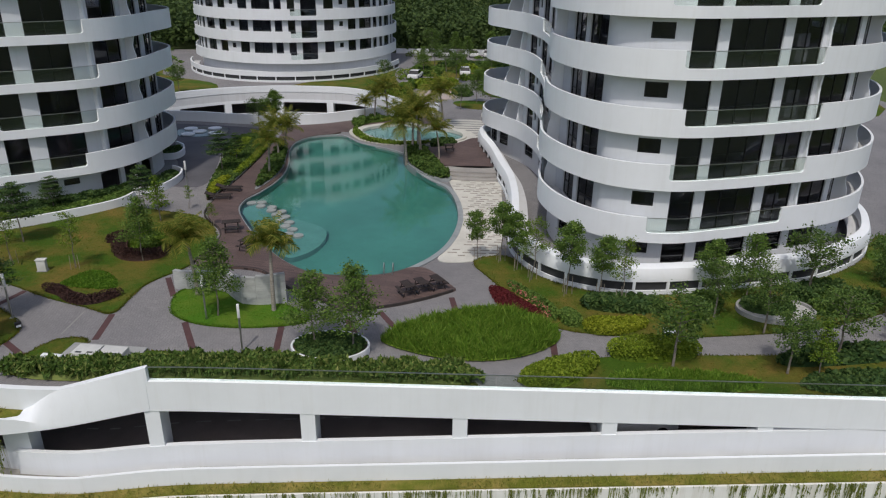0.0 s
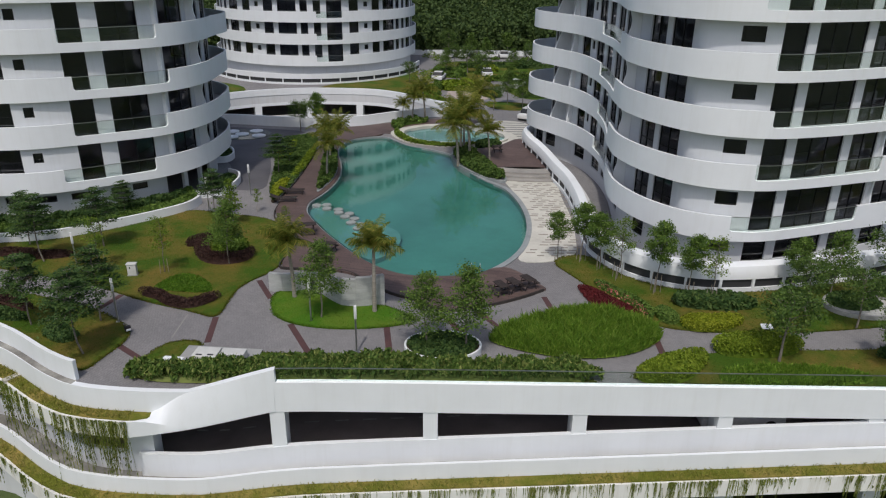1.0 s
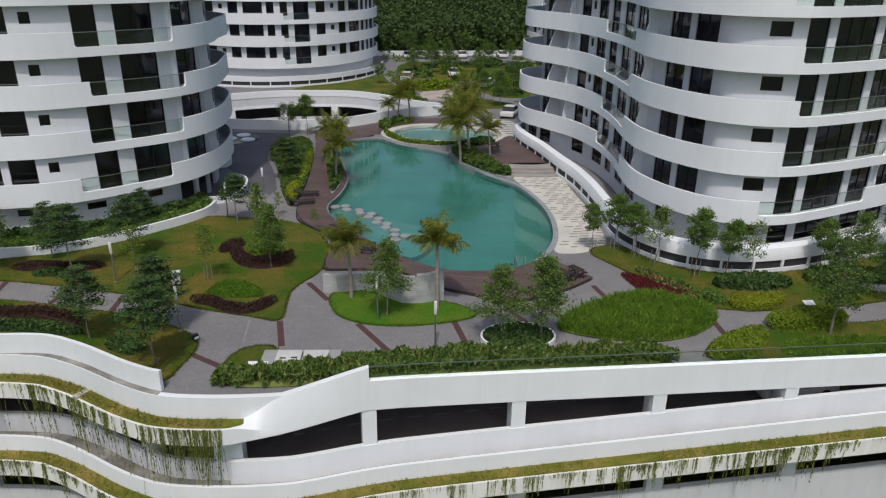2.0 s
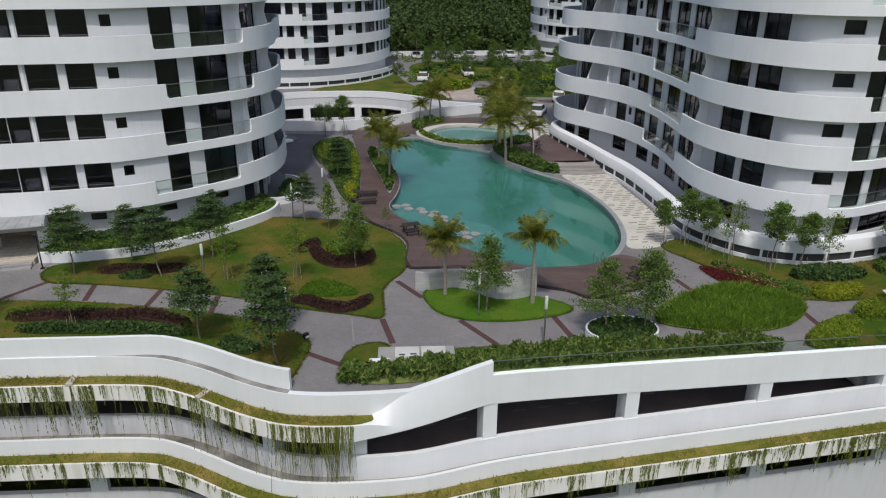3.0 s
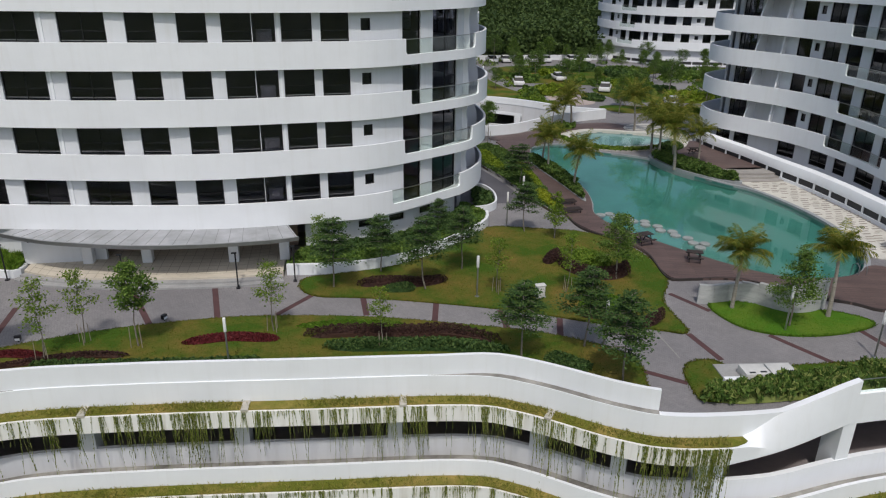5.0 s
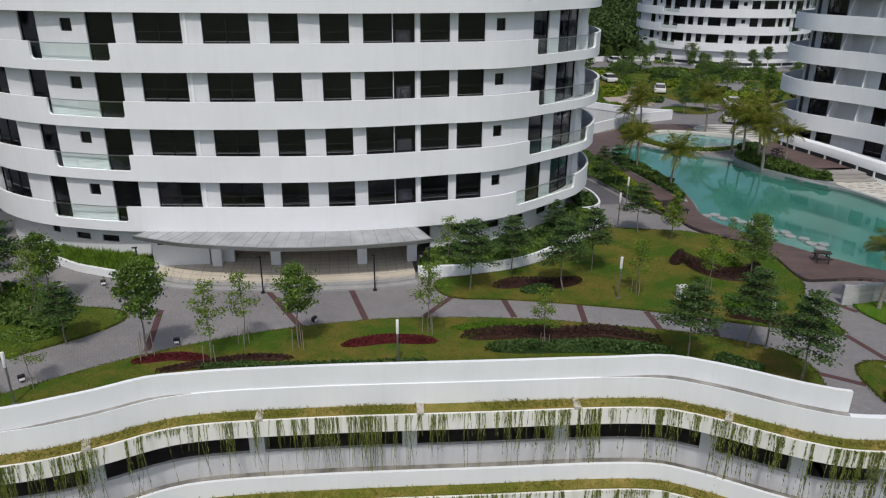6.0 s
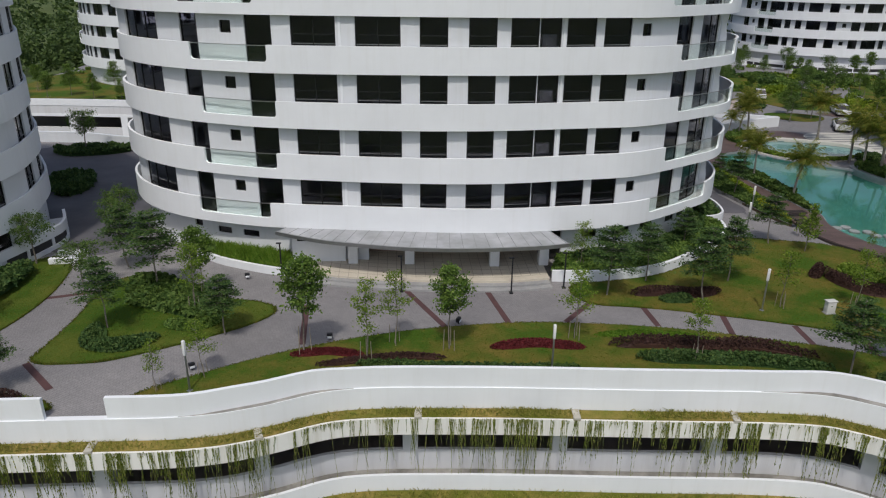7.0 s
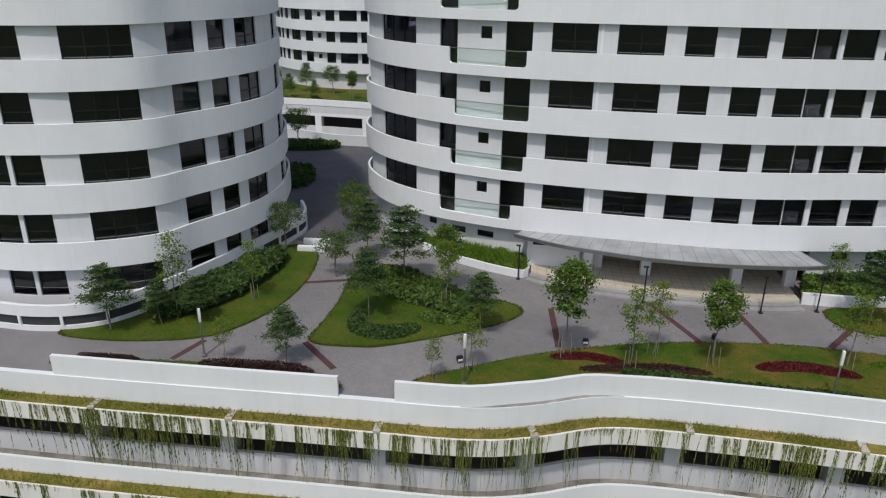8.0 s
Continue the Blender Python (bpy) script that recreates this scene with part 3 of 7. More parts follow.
# second ledge: walk, parapet, grass, fascia, lower storey
bm = bmesh.new()
strip(bm, FRONT, S_LEFT, S_RIGHT, -0.3, 0.82, lambda s: -5.3 + zr(s), lambda s: -4.88 + zr(s), 1.0)
structure("ledge", bm, GUTTER, "stained concrete gutter ledge", "ledge")
bm = bmesh.new()
strip(bm, FRONT, S_LEFT, S_RIGHT, 0.8, 0.96, lambda s: -5.3 + zr(s), lambda s: -4.25 + zr(s), 0.8)
structure("wall_lower", bm, WHITE, "lower curving white parapet band", "wall")
bm = bmesh.new()
strip(bm, FRONT, S_LEFT, S_RIGHT, 0.94, 1.72, lambda s: -6.1 + zr(s), lambda s: -5.2 + zr(s), 0.8)
structure("ledge", bm, WHITE_DIRTY, "lower white planted ledge with stained face", "ledge")
bm = bmesh.new()
strip(bm, FRONT, S_LEFT, S_RIGHT, 0.97, 1.6, lambda s: -5.25 + zr(s), lambda s: -5.12 + zr(s), 0.8)
structure("ledge_turf", bm, LAWN_DRY, "dry grass strip on the lower ledge", "grass")
bm = bmesh.new()
strip(bm, FRONT, S_LEFT, S_RIGHT, 0.3, 0.6, -9.6, lambda s: -7.9 + zr(s), 1.0)
strip(bm, FRONT, S_LEFT, S_RIGHT, 0.3, 0.6, lambda s: -6.6 + zr(s), lambda s: -5.9 + zr(s), 1.0)
for k in range(24):
    s = fs(-108) + k * 7.2
    strip(bm, FRONT, s, s + 0.9, 0.28, 0.604, -9.0, lambda q: -6 + zr(q))
structure("wall_lower", bm, WALL_GREY, "pale lower car park wall with openings", "wall")
bm = bmesh.new()
strip(bm, FRONT, S_LEFT, S_RIGHT, -8.3, -8, -9.6, -5, 2)
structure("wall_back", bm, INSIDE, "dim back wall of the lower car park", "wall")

# glass rail on the right-hand edge
rail = thing("glass_railing", (*FRONT.at(S_TIP, -0.15), 0.3), "frameless glass railing with a pale top rail", "railing")
bm = bmesh.new()
strip(bm, FRONT, S_TIP + 0.02, S_RIGHT, -0.17, -0.13, 0.97, 1.01, 2)
part("handrail", bm, STEEL, rail, "thin pale metal handrail")
s = S_TIP + 0.03
while s < S_RIGHT - 2:
    bm = bmesh.new()
    strip(bm, FRONT, s, s + 1.96, -0.157, -0.143, 0.25, 0.97, 2)
    part("glass_pane", bm, RAILGLASS, rail).visible_shadow = False
    s += 2.0


# ---- lawns, decks, strips ----
def field(name, pts, z, material, label, category, turns=3, down=-0.05):
    bm = bmesh.new()
    slab(bm, chaikin(pts, turns), down, z)
    return structure(name, bm, material, label, category)


LAWN_A = [(-18.0, 38.4), (-17.6, 35.7), (-16.1, 34.4), (-13.6, 33.9), (-11, 34.2), (-9.2, 34.9), (-10.6, 36.5), (-12.4, 37.0), (-15, 38.0), (-16.6, 38.8)]
LAWN_B = [(-41.7, 45.0), (-41.1, 42.2), (-37.7, 41.8), (-32.8, 40.3), (-28.4, 38.7), (-25.1, 36.9), (-22, 35.8), (-20.3, 34.9), (-20.4, 37.5), (-20.2, 39.4), (-18.5, 41.7),
          (-18.2, 45), (-18.7, 47.8), (-20.8, 51), (-24.5, 52.0), (-28.0, 53.0), (-29.4, 51.0), (-32.0, 48.3), (-35.1, 46.2), (-38.5, 45.4)]
LAWN_D = [(-64.2, 32.7), (-64.2, 33.9), (-61.4, 35.6), (-57.9, 37.5), (-52.3, 39.4), (-46.8, 40.1), (-43, 40.1), (-36.9, 39.2), (-31.5, 37.4), (-28.6, 36.4), (-25.6, 34.6), (-24.2, 32.9),
          (-24.8, 30.8), (-25.2, 29.2), (-27.4, 30.5), (-30.2, 32.5), (-33.2, 33.4), (-41, 34.0), (-49, 34.55), (-54.8, 34.6), (-58.4, 33.5), (-61.4, 32.8)]
LAWN_C = [(-22.9, 28.4), (-22.9, 30.2), (-22.3, 32.3), (-20.5, 32.6), (-20.2, 31.4), (-16.5, 31.4), (-13, 31.3), (-10.2, 31.3), (-9.7, 30), (-1, 29.6), (0, 28.7)]
LAWN_R = [(-0.9, 43.8), (0.6, 41), (1.6, 38.6), (2.6, 35.9), (4.2, 34.6), (7, 34.1), (11, 34.2), (14, 34.6), (18, 35.3), (24, 38), (31, 44), (30, 51), (27.5, 48.2), (25.6, 45.0), (21, 41.7), (16, 40.4),
          (12, 39.3), (8.5, 38.9), (6, 39.6), (4, 40.9), (2.8, 42.6), (1.9, 45.0)]
LAWN_S = [(1.0, 28.7), (2.0, 30.6), (4.6, 31.6), (8, 32.3), (12, 32.3), (16, 32.6), (19, 33.4), (24, 35.4), (32, 40), (58, 44), (58, 28.7)]
LAWN_W = [(-73.1, 50.2), (-72.3, 45.4), (-72.8, 41.2), (-73.9, 38.5), (-75.6, 36.5), (-80.2, 35.6), (-84, 35.9), (-82.5, 37.2), (-80.4, 39.0), (-78.6, 42.0), (-77.0, 46.6), (-75.6, 51.0)]
ISLAND = [(-58.6, 42.2), (-59.7, 43.3), (-62.4, 43.9), (-65.5, 46.6), (-68, 47.5), (-69.6, 46.5), (-69.8, 44.5), (-69.6, 42), (-69.9, 38.5), (-70.2, 36.8), (-67.3, 36.8), (-65.9, 37.1), (-62.5, 38.9), (-59.8, 40.6)]
LAWN_V = [(-82, 32.7), (-82, 33.8), (-75, 34.2), (-69.8, 34.4), (-67.4, 33.4), (-67.2, 32.6)]
FIELDS = [("lawn", LAWN_A, 0.1, LAWN_LUSH, "lush green lawn below the curved stone wall"), ("lawn", LAWN_B, 0.08, LAWN, "mown lawn with dry patches and planting"),
          ("lawn", LAWN_D, 0.08, LAWN, "mown lawn strip behind the parapet"), ("lawn", LAWN_C, 0.06, LAWN, "narrow lawn strip behind the hedge"),
          ("lawn", LAWN_R, 0.08, LAWN, "shaded lawn beside the white tower base"), ("lawn", LAWN_S, 0.07, LAWN, "mown lawn beside the glass rail"),
          ("lawn", LAWN_W, 0.08, LAWN_GREEN, "green lawn beside the wavy grey tower"), ("lawn", ISLAND, 0.1, LAWN_GREEN, "green lawn island between the paths"),
          ("lawn", LAWN_V, 0.07, LAWN_GREEN, "shaded lawn strip behind the parapet")]
for n, pts, z, m, lab in FIELDS:
    field(n, pts, z, m, lab, "lawn")
DRIVE = surface("dark_drive_asphalt", (0.075, 0.072, 0.082), (0.13, 0.125, 0.138), 0.25, 14, 0.8)
field("road", [(-77, 51.8), (-70.6, 50.6), (-70.4, 56), (-71.5, 62), (-66, 73), (-50, 77), (-36, 74), (-28.2, 67), (-27.2, 60), (-27.2, 58.5), (-23.2, 58.0), (-23.8, 62), (-24.5, 66), (-25.9, 71), (-25.0, 78),
               (-23, 81), (-45, 83.2), (-60, 81.9), (-78, 80.6), (-88, 83.4), (-91, 78), (-84, 68), (-79, 60)], 0.014, DRIVE, "dark asphalt drive round the oval tower", "road", 2)
SHORE = min(np.arange(20, PLINE.length - 5, 0.2), key=lambda q: math.hypot(PLINE.at(q)[0] + 4.2, PLINE.at(q)[1] - 42.6))
field("deck", [(-21.6, 79.8), (-14.4, 79.8)] + [tuple(PLINE.at(q % PLINE.length, 0.1)) for q in np.arange(-3.0, SHORE, 0.7)] + [
               (-3.4, 42.3), (-1.6, 39.3), (-1.55, 39.2), (-1.6, 39.15), (-3.2, 38.0), (-5.4, 36.8), (-7.9, 36.15), (-7.95, 36.1), (-8.0, 36.15), (-9.1, 37.3), (-11, 38.4), (-12.5, 39.9), (-14, 41.5), (-17.2, 41.7), (-18.6, 42.0), (-18.0, 46.0), (-18.7, 48.3), (-20.9, 51.4), (-21.4, 55),
               (-20.9, 60), (-20.9, 68), (-21.2, 78)], 0.16, DECK, "brown timber pool deck", "deck", 2)
DECKEDGE = Line([(-21.2, 55), (-20.9, 51.4), (-18.75, 48.3), (-18.1, 46.0), (-18.5, 42.2), (-17.2, 41.75), (-14.2, 41.5), (-12.5, 39.9), (-11, 38.4), (-9.1, 37.3), (-7.95, 36.2), (-5.4, 36.85), (-3.2, 38.0), (-1.65, 39.15)], False, 0.4)
# narrow dark strip along the garden side of the deck
bm = bmesh.new()
strip(bm, DECKEDGE, 0.2, DECKEDGE.length - 0.1, -0.04, 0.05, -0.02, 0.172, 0.4)
structure("trim", bm, surface("dark_deck_rim", (0.025, 0.02, 0.018), (0.045, 0.035, 0.032), 2, 12), "dark strip along the edge of the timber deck", "edging")
field("deck", [(-3.0, 64.6), (2.4, 64.2), (1.9, 68), (0.8, 72), (0.6, 76), (-0.3, 76.2), (-1.4, 74.2), (-3, 72.4), (-4.9, 71.6), (-4.9, 70), (-3.8, 67.0)], 0.45, DECK, "raised brown timber deck beside the pool", "deck", 2)
field("deck", [(-21.5, 80), (-19.2, 79.8), (-15.6, 79.8), (-13.4, 79.5), (-12.6, 83), (-9.5, 84.3), (-5, 84), (-3, 85.2), (-5, 88.4), (-9, 88), (-14, 85.5), (-18, 83), (-22, 81.8)], 0.05, DECK, "brown timber walkway behind the pool", "deck", 2)
terrace = field("terrace", [(-2.6, 62.4), (2.4, 62.0), (2.0, 58), (2.1, 52), (1.6, 47), (1.2, 44.6), (-0.8, 43.4), (-3.2, 43.4), (-2.0, 46), (-1.1, 50.5), (-1.2, 55), (-2.1, 59.5)], 0.05, BEIGE,
                "pale stone poolside terrace with grey inlays", "terrace", 2)
STRIPED = [(-0.6, 75.4), (0.5, 76.6), (1.5, 79), (2.3, 81), (2.4, 85.4), (0.2, 87.3), (-3.2, 86.8), (-4.8, 84.4), (-2.6, 82.2), (-0.7, 80), (-0.6, 77)]
striped = field("terrace", STRIPED, 0.06, BEIGE, "pale striped paving behind the pool", "terrace", 2)
for k in range(9):
    y = 76.6 + 1.15 * k
    xs_in = [x for x in np.arange(-6, 4, 0.05) if inside(chaikin(STRIPED, 2), np.array([[x, y]]))[0]]
    if len(xs_in) > 12:
        bm = bmesh.new()
        box(bm, ((xs_in[0] + xs_in[-1]) / 2, y, 0.06), (xs_in[-1] - xs_in[0] - 0.2, 0.5, 0.012))
        part("inlay_strip", bm, GREYTILE, striped)
STEPSTONE = surface("grey_step_stone", (0.27, 0.255, 0.24), (0.38, 0.36, 0.335), 0.8, 8, 0.8)
for k in range(3):
    bm = bmesh.new()
    slab(bm, chaikin([(-2.9 - 0.1 * k, 61.9 + 0.75 * k), (0, 61.4 + 0.75 * k), (2.5, 61.6 + 0.7 * k), (2.7, 65), (-3.2, 65)], 1), 0, 0.15 * (k + 1))
    structure("step", bm, STEPSTONE, "grey curved step up to the deck", "step")
bm = bmesh.new()
bmesh.ops.create_cube(bm, size=1, matrix=Matrix.Diagonal((0.62, 0.17, 0.01, 1)))
TILE = mesh_of("inlay_tile", bm, surface("brown_grey_inlay", (0.2, 0.175, 0.15), (0.4, 0.36, 0.31), 0.9, 9, 0.75))
rng = np.random.default_rng(5)
tp = chaikin([(-2.3, 61.9), (2.0, 61.6), (1.7, 58), (1.7, 52), (1.3, 47), (0.9, 45), (-0.6, 44), (-2.4, 44.4), (-1.4, 46), (-0.7, 50.5), (-0.8, 55), (-1.7, 59.5)], 2)
taken = set()
for x, y in scatter(rng, tp, 330):
    cell = (round(x / 0.9), round(y / 0.5))
    if cell in taken:
        continue
    taken.add(cell)
    o = new("inlay_tile", TILE)
    o.parent = terrace
    o.location = (cell[0] * 0.9 + (cell[1] % 3) * 0.3 + rng.uniform(-0.12, 0.12), cell[1] * 0.5 + rng.uniform(-0.08, 0.08), 0.052)
    o.scale = (rng.uniform(0.7, 1.25), 1, 1)

# dark red cross strips in the paving
for a, b in (((-57.2, 42.9), (-56.9, 38.3)), ((-51.4, 44.6), (-49.3, 39.8)), ((-46.5, 44.2), (-45.8, 40.2)), ((-40.6, 42.6), (-42.6, 40.2)), ((-37.7, 41.8), (-37.6, 39.5)), ((-33.5, 40.6), (-33.9, 38.3)),
             ((-30.0, 39.2), (-30.1, 36.8)), ((-26.9, 37.8), (-27.5, 35.7)), ((-20.5, 35.2), (-20.1, 32.4)), ((-16.2, 34.5), (-14.6, 31.4)), ((-10.9, 34.4), (-10.5, 31.4)), ((-19.3, 40.1), (-18.0, 37.6)), ((-7.5, 35.3), (-6.7, 33.4)),
             ((-5.8, 36.3), (-4.8, 34.5)), ((-1.8, 38.3), (-1.5, 36.4)), ((-25.1, 32.4), (-22.8, 30.6)), ((3.6, 33.9), (3.5, 31.4)), ((-70.2, 37), (-68.0, 34.6)), ((-72.6, 44.4), (-69.6, 45.3)), ((8.3, 34.1), (8.4, 32.3)), ((-75.5, 36.5), (-76.3, 34.4))):
    bm = bmesh.new()
    d = math.hypot(b[0] - a[0], b[1] - a[1])
    box(bm, ((a[0] + b[0]) / 2, (a[1] + b[1]) / 2, 0.0), (d, 0.34, 0.016), math.atan2(b[1] - a[1], b[0] - a[0]))
    structure("trim", bm, REDPAVE, "dark red paver strip across the path", "strip")
# thin joint across the wide path
bm = bmesh.new()
box(bm, (-22.15, 34.2, 0.0), (0.08, 2.7, 0.012), 0.02)
structure("trim", bm, GREYTILE, "thin grey joint across the path", "strip")


# ---- towers ----
STOREY, BAND0, BAND1, FLOOR = 3.25, 2.62, 4.22, 3.05


def window(tower, line, s0, s1, z0, z1, inset, dz_list, kind):
    """A black-framed window or balcony door, set back in the wall; repeated at each height."""
    o = lambda s: value(inset, s)
    bm = bmesh.new()
    for a, b, c, d in ((s0, s0 + 0.06, z0, z1), (s1 - 0.06, s1, z0, z1), (s0 + 0.06, s1 - 0.06, z0, z0 + 0.06), (s0 + 0.06, s1 - 0.06, z1 - 0.06, z1)):
        strip(bm, line, a, b, lambda s: o(s) - 0.2, lambda s: o(s) - 0.1, c, d)
    width = s1 - s0
    for k in range(1, max(1, round(width / 1.25))):
        s = s0 + width * k / round(width / 1.25)
        strip(bm, line, s - 0.025, s + 0.025, lambda q: o(q) - 0.19, lambda q: o(q) - 0.11, z0 + 0.06, z1 - 0.06)
    if z1 - z0 > 1.5:
        strip(bm, line, s0 + 0.06, s1 - 0.06, lambda q: o(q) - 0.19, lambda q: o(q) - 0.11, z0 + 0.95, z0 + 0.99)
    first = part("window", bm, FRAME, tower)
    bm = bmesh.new()
    strip(bm, line, s0 + 0.03, s1 - 0.03, lambda s: o(s) - 0.162, lambda s: o(s) - 0.15, z0 + 0.03, z1 - 0.03)
    pane = part("pane", bm, GLASS, first)
    bar = None
    if kind == "w" and s0 < 60 and z1 - z0 > 1.5:
        bm = bmesh.new()
        strip(bm, line, s0 + 0.06, s1 - 0.06, lambda s: o(s) - 0.14, lambda s: o(s) - 0.115, z0 + 0.42, z0 + 0.455)
        bar = part("safety_bar", bm, STEEL, first, "thin pale safety bar across the window")
    for dz in dz_list[1:]:
        w = again(first, dz, tower)
        again(pane, 0, w)
        if bar:
            again(bar, 0, w)
    if kind == "g":
        bm = bmesh.new()
        mid = line.at((s0 + s1) / 2, o((s0 + s1) / 2) - 0.45)
        bmt = line.at((s0 + s1) / 2, 1)
        turn = math.atan2(bmt[1] - mid[1], bmt[0] - mid[0]) + math.pi / 2
        box(bm, (*mid, z0 + 0.5), (0.9, 0.36, 0.75), turn, 0.03)
        box(bm, (*mid, z0 + 1.4), (0.9, 0.36, 0.75), turn, 0.03)
        for zz in (0.5, 1.4):
            fan = Vector((*mid, z0 + zz)) + Vector((math.sin(turn), -math.cos(turn), 0)) * 0.18
            rod(bm, fan, fan + Vector((math.sin(turn), -math.cos(turn), 0)) * 0.03, 0.3, 0.27, 16)
        ac = part("condenser", bm, CONDENSER, tower, "stacked off-white air-conditioner condensers")
        for dz in dz_list[1:]:
            again(ac, dz, tower)


def build_tower(name, line, label, band_out, openings, glass, fins, storeys=6, inset=0.0, ground=(), base_inset=-1.3, flare=0.0, group="white wavy towers"):
    c = line.p.mean(0)
    tw = thing(name, (c[0], c[1], 0), label, "tower", group)
    L = line.length
    heights = [STOREY * k for k in range(storeys)]
    i = lambda s: value(inset, s % L)
    # wall of one storey, with the openings cut through it
    bm = bmesh.new()
    spans = {"q": (4.78, 5.5), "Q": (4.72, 5.6), "w": (3.85, 5.98)}
    pierced(bm, line, 0, L, 0.25, i, FLOOR, FLOOR + 3.06, [(s0, s1, *spans.get(kind, (3.12, 5.98))) for s0, s1, kind in openings], 0.7)
    wall = part("wall", bm, WALL_SHADED, tw)
    for dz in heights[1:]:
        again(wall, dz, tw)
    for s0, s1, kind in openings:
        lo, hi = spans.get(kind, (3.12, 5.98))
        window(tw, line, s0, s1, lo, hi, inset, heights, kind)
    # floor slabs and bands
    n = int(L / 0.9)
    for k in range(storeys + 1):
        zo = STOREY * k
        out = lambda s, k=k: value(band_out, s % L) + k * value(flare, s % L) + 0.16 * min(1, value(band_out, s % L) / 0.4) * math.sin(2 * math.pi * (s / L * 4 + 0.23 * k))
        bm = bmesh.new()
        slab(bm, [line.at(L * j / n, out(L * j / n) - 0.1) for j in range(n)], FLOOR - 0.22 + zo, FLOOR + zo)
        part("floor_slab", bm, SOFFIT, tw)
        bm = bmesh.new()
        gl = [(a + sh * math.sin(0.8 * k), b + sh * math.sin(0.8 * k)) for a, b, sh in glass]
        def top(s):
            for a, b in gl:
                if a < s < b:
                    d = max(0.0, 1 - min(s - a, b - s) / 0.22)
                    return FLOOR + 0.42 + zo - 0.22 * math.sqrt(max(0.0, 1 - d * d))
            return BAND1 + zo
        strip(bm, line, 0, L, lambda s: out(s) - 0.16, out, BAND0 + zo, top, 0.6, [a + e for g in gl for a, sg in zip(g, (1, -1)) for e in (0, sg * 0.015, sg * 0.05, sg * 0.12, sg * 0.22)])
        band = part("band", bm, WHITE, tw)
        for a, b in gl:
            bm = bmesh.new()
            strip(bm, line, a + 0.03, b - 0.03, lambda s: out(s) - 0.085, lambda s: out(s) - 0.07, FLOOR + 0.14 + zo, BAND1 - 0.06 + zo, 0.8)
            g = part("glass_balustrade", bm, RAILGLASS, band)
            g.visible_shadow = False
            bm = bmesh.new()
            strip(bm, line, a + 0.01, b - 0.01, lambda s: out(s) - 0.1, lambda s: out(s) - 0.05, BAND1 - 0.06 + zo, BAND1 - 0.02 + zo, 0.8)
            part("handrail", bm, STEEL, band)
    # white fins between flats
    for s, far, *lean in fins:
        bm = bmesh.new()
        lip = i(s) + (value(band_out, s) * far - 0.36 - i(s)) * np.array([1.0, 0.98, 0.94, 0.88, 0.8, 0.7, 0.6, 0.5] if lean else [1.0, 1.0, 1.0, 0.95, 0.8, 0.75, 0.88, 1.05])
        rows = []
        for q in (s - 0.07, s + 0.07):
            rows.append([(bm.verts.new((*line.at(q, i(s) - 0.02), z)), bm.verts.new((*line.at(q, lo), z))) for lo, z in zip(lip, FLOOR + np.linspace(0, 2.87, 8))])
        for j in range(7):
            (a0, a1), (b0, b1) = rows[0][j], rows[0][j + 1]
            (c0, c1), (d0, d1) = rows[1][j], rows[1][j + 1]
            for q in ((a0, a1, b1, b0), (c0, d0, d1, c1), (a1, c1, d1, b1), (a0, b0, d0, c0)):
                bm.faces.new(q)
        bm.faces.new((rows[0][0][0], rows[1][0][0], rows[1][0][1], rows[0][0][1]))
        bm.faces.new((rows[0][7][0], rows[0][7][1], rows[1][7][1], rows[1][7][0]))
        f = part("fin", bm, WHITE, tw)
        for dz in heights[1:]:
            again(f, dz, tw)
    # core that closes the rooms, roof
    bm = bmesh.new()
    strip(bm, line, 0, L, -5.2, -5.0, 0.0, FLOOR + STOREY * storeys, 1.5)
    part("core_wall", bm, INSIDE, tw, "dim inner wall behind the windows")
    bm = bmesh.new()
    slab(bm, [line.at(L * j / n, -0.1) for j in range(n)], FLOOR + STOREY * storeys + 0.02, FLOOR + STOREY * storeys + 0.12)
    part("roof", bm, CONCRETE, tw)
    # ground storey
    bm = bmesh.new()
    bi = base_inset
    pierced(bm, line, 0, L, 0.25, bi, 0, FLOOR - 0.2, list(ground), 0.7)
    part("base_wall", bm, WALL_SHADED, tw)
    for s0, s1, z0, z1 in ground:
        if z0 > 0.05 or z1 - z0 < 2.4:
            window(tw, line, s0, s1, z0, z1, bi, [0], "w")
    return tw


# white wall paint greyed down to carry some of the recess shade
WALL_SHADED = painted("recess_shaded_facade_paint", (0.685, 0.705, 0.735), 0.13)

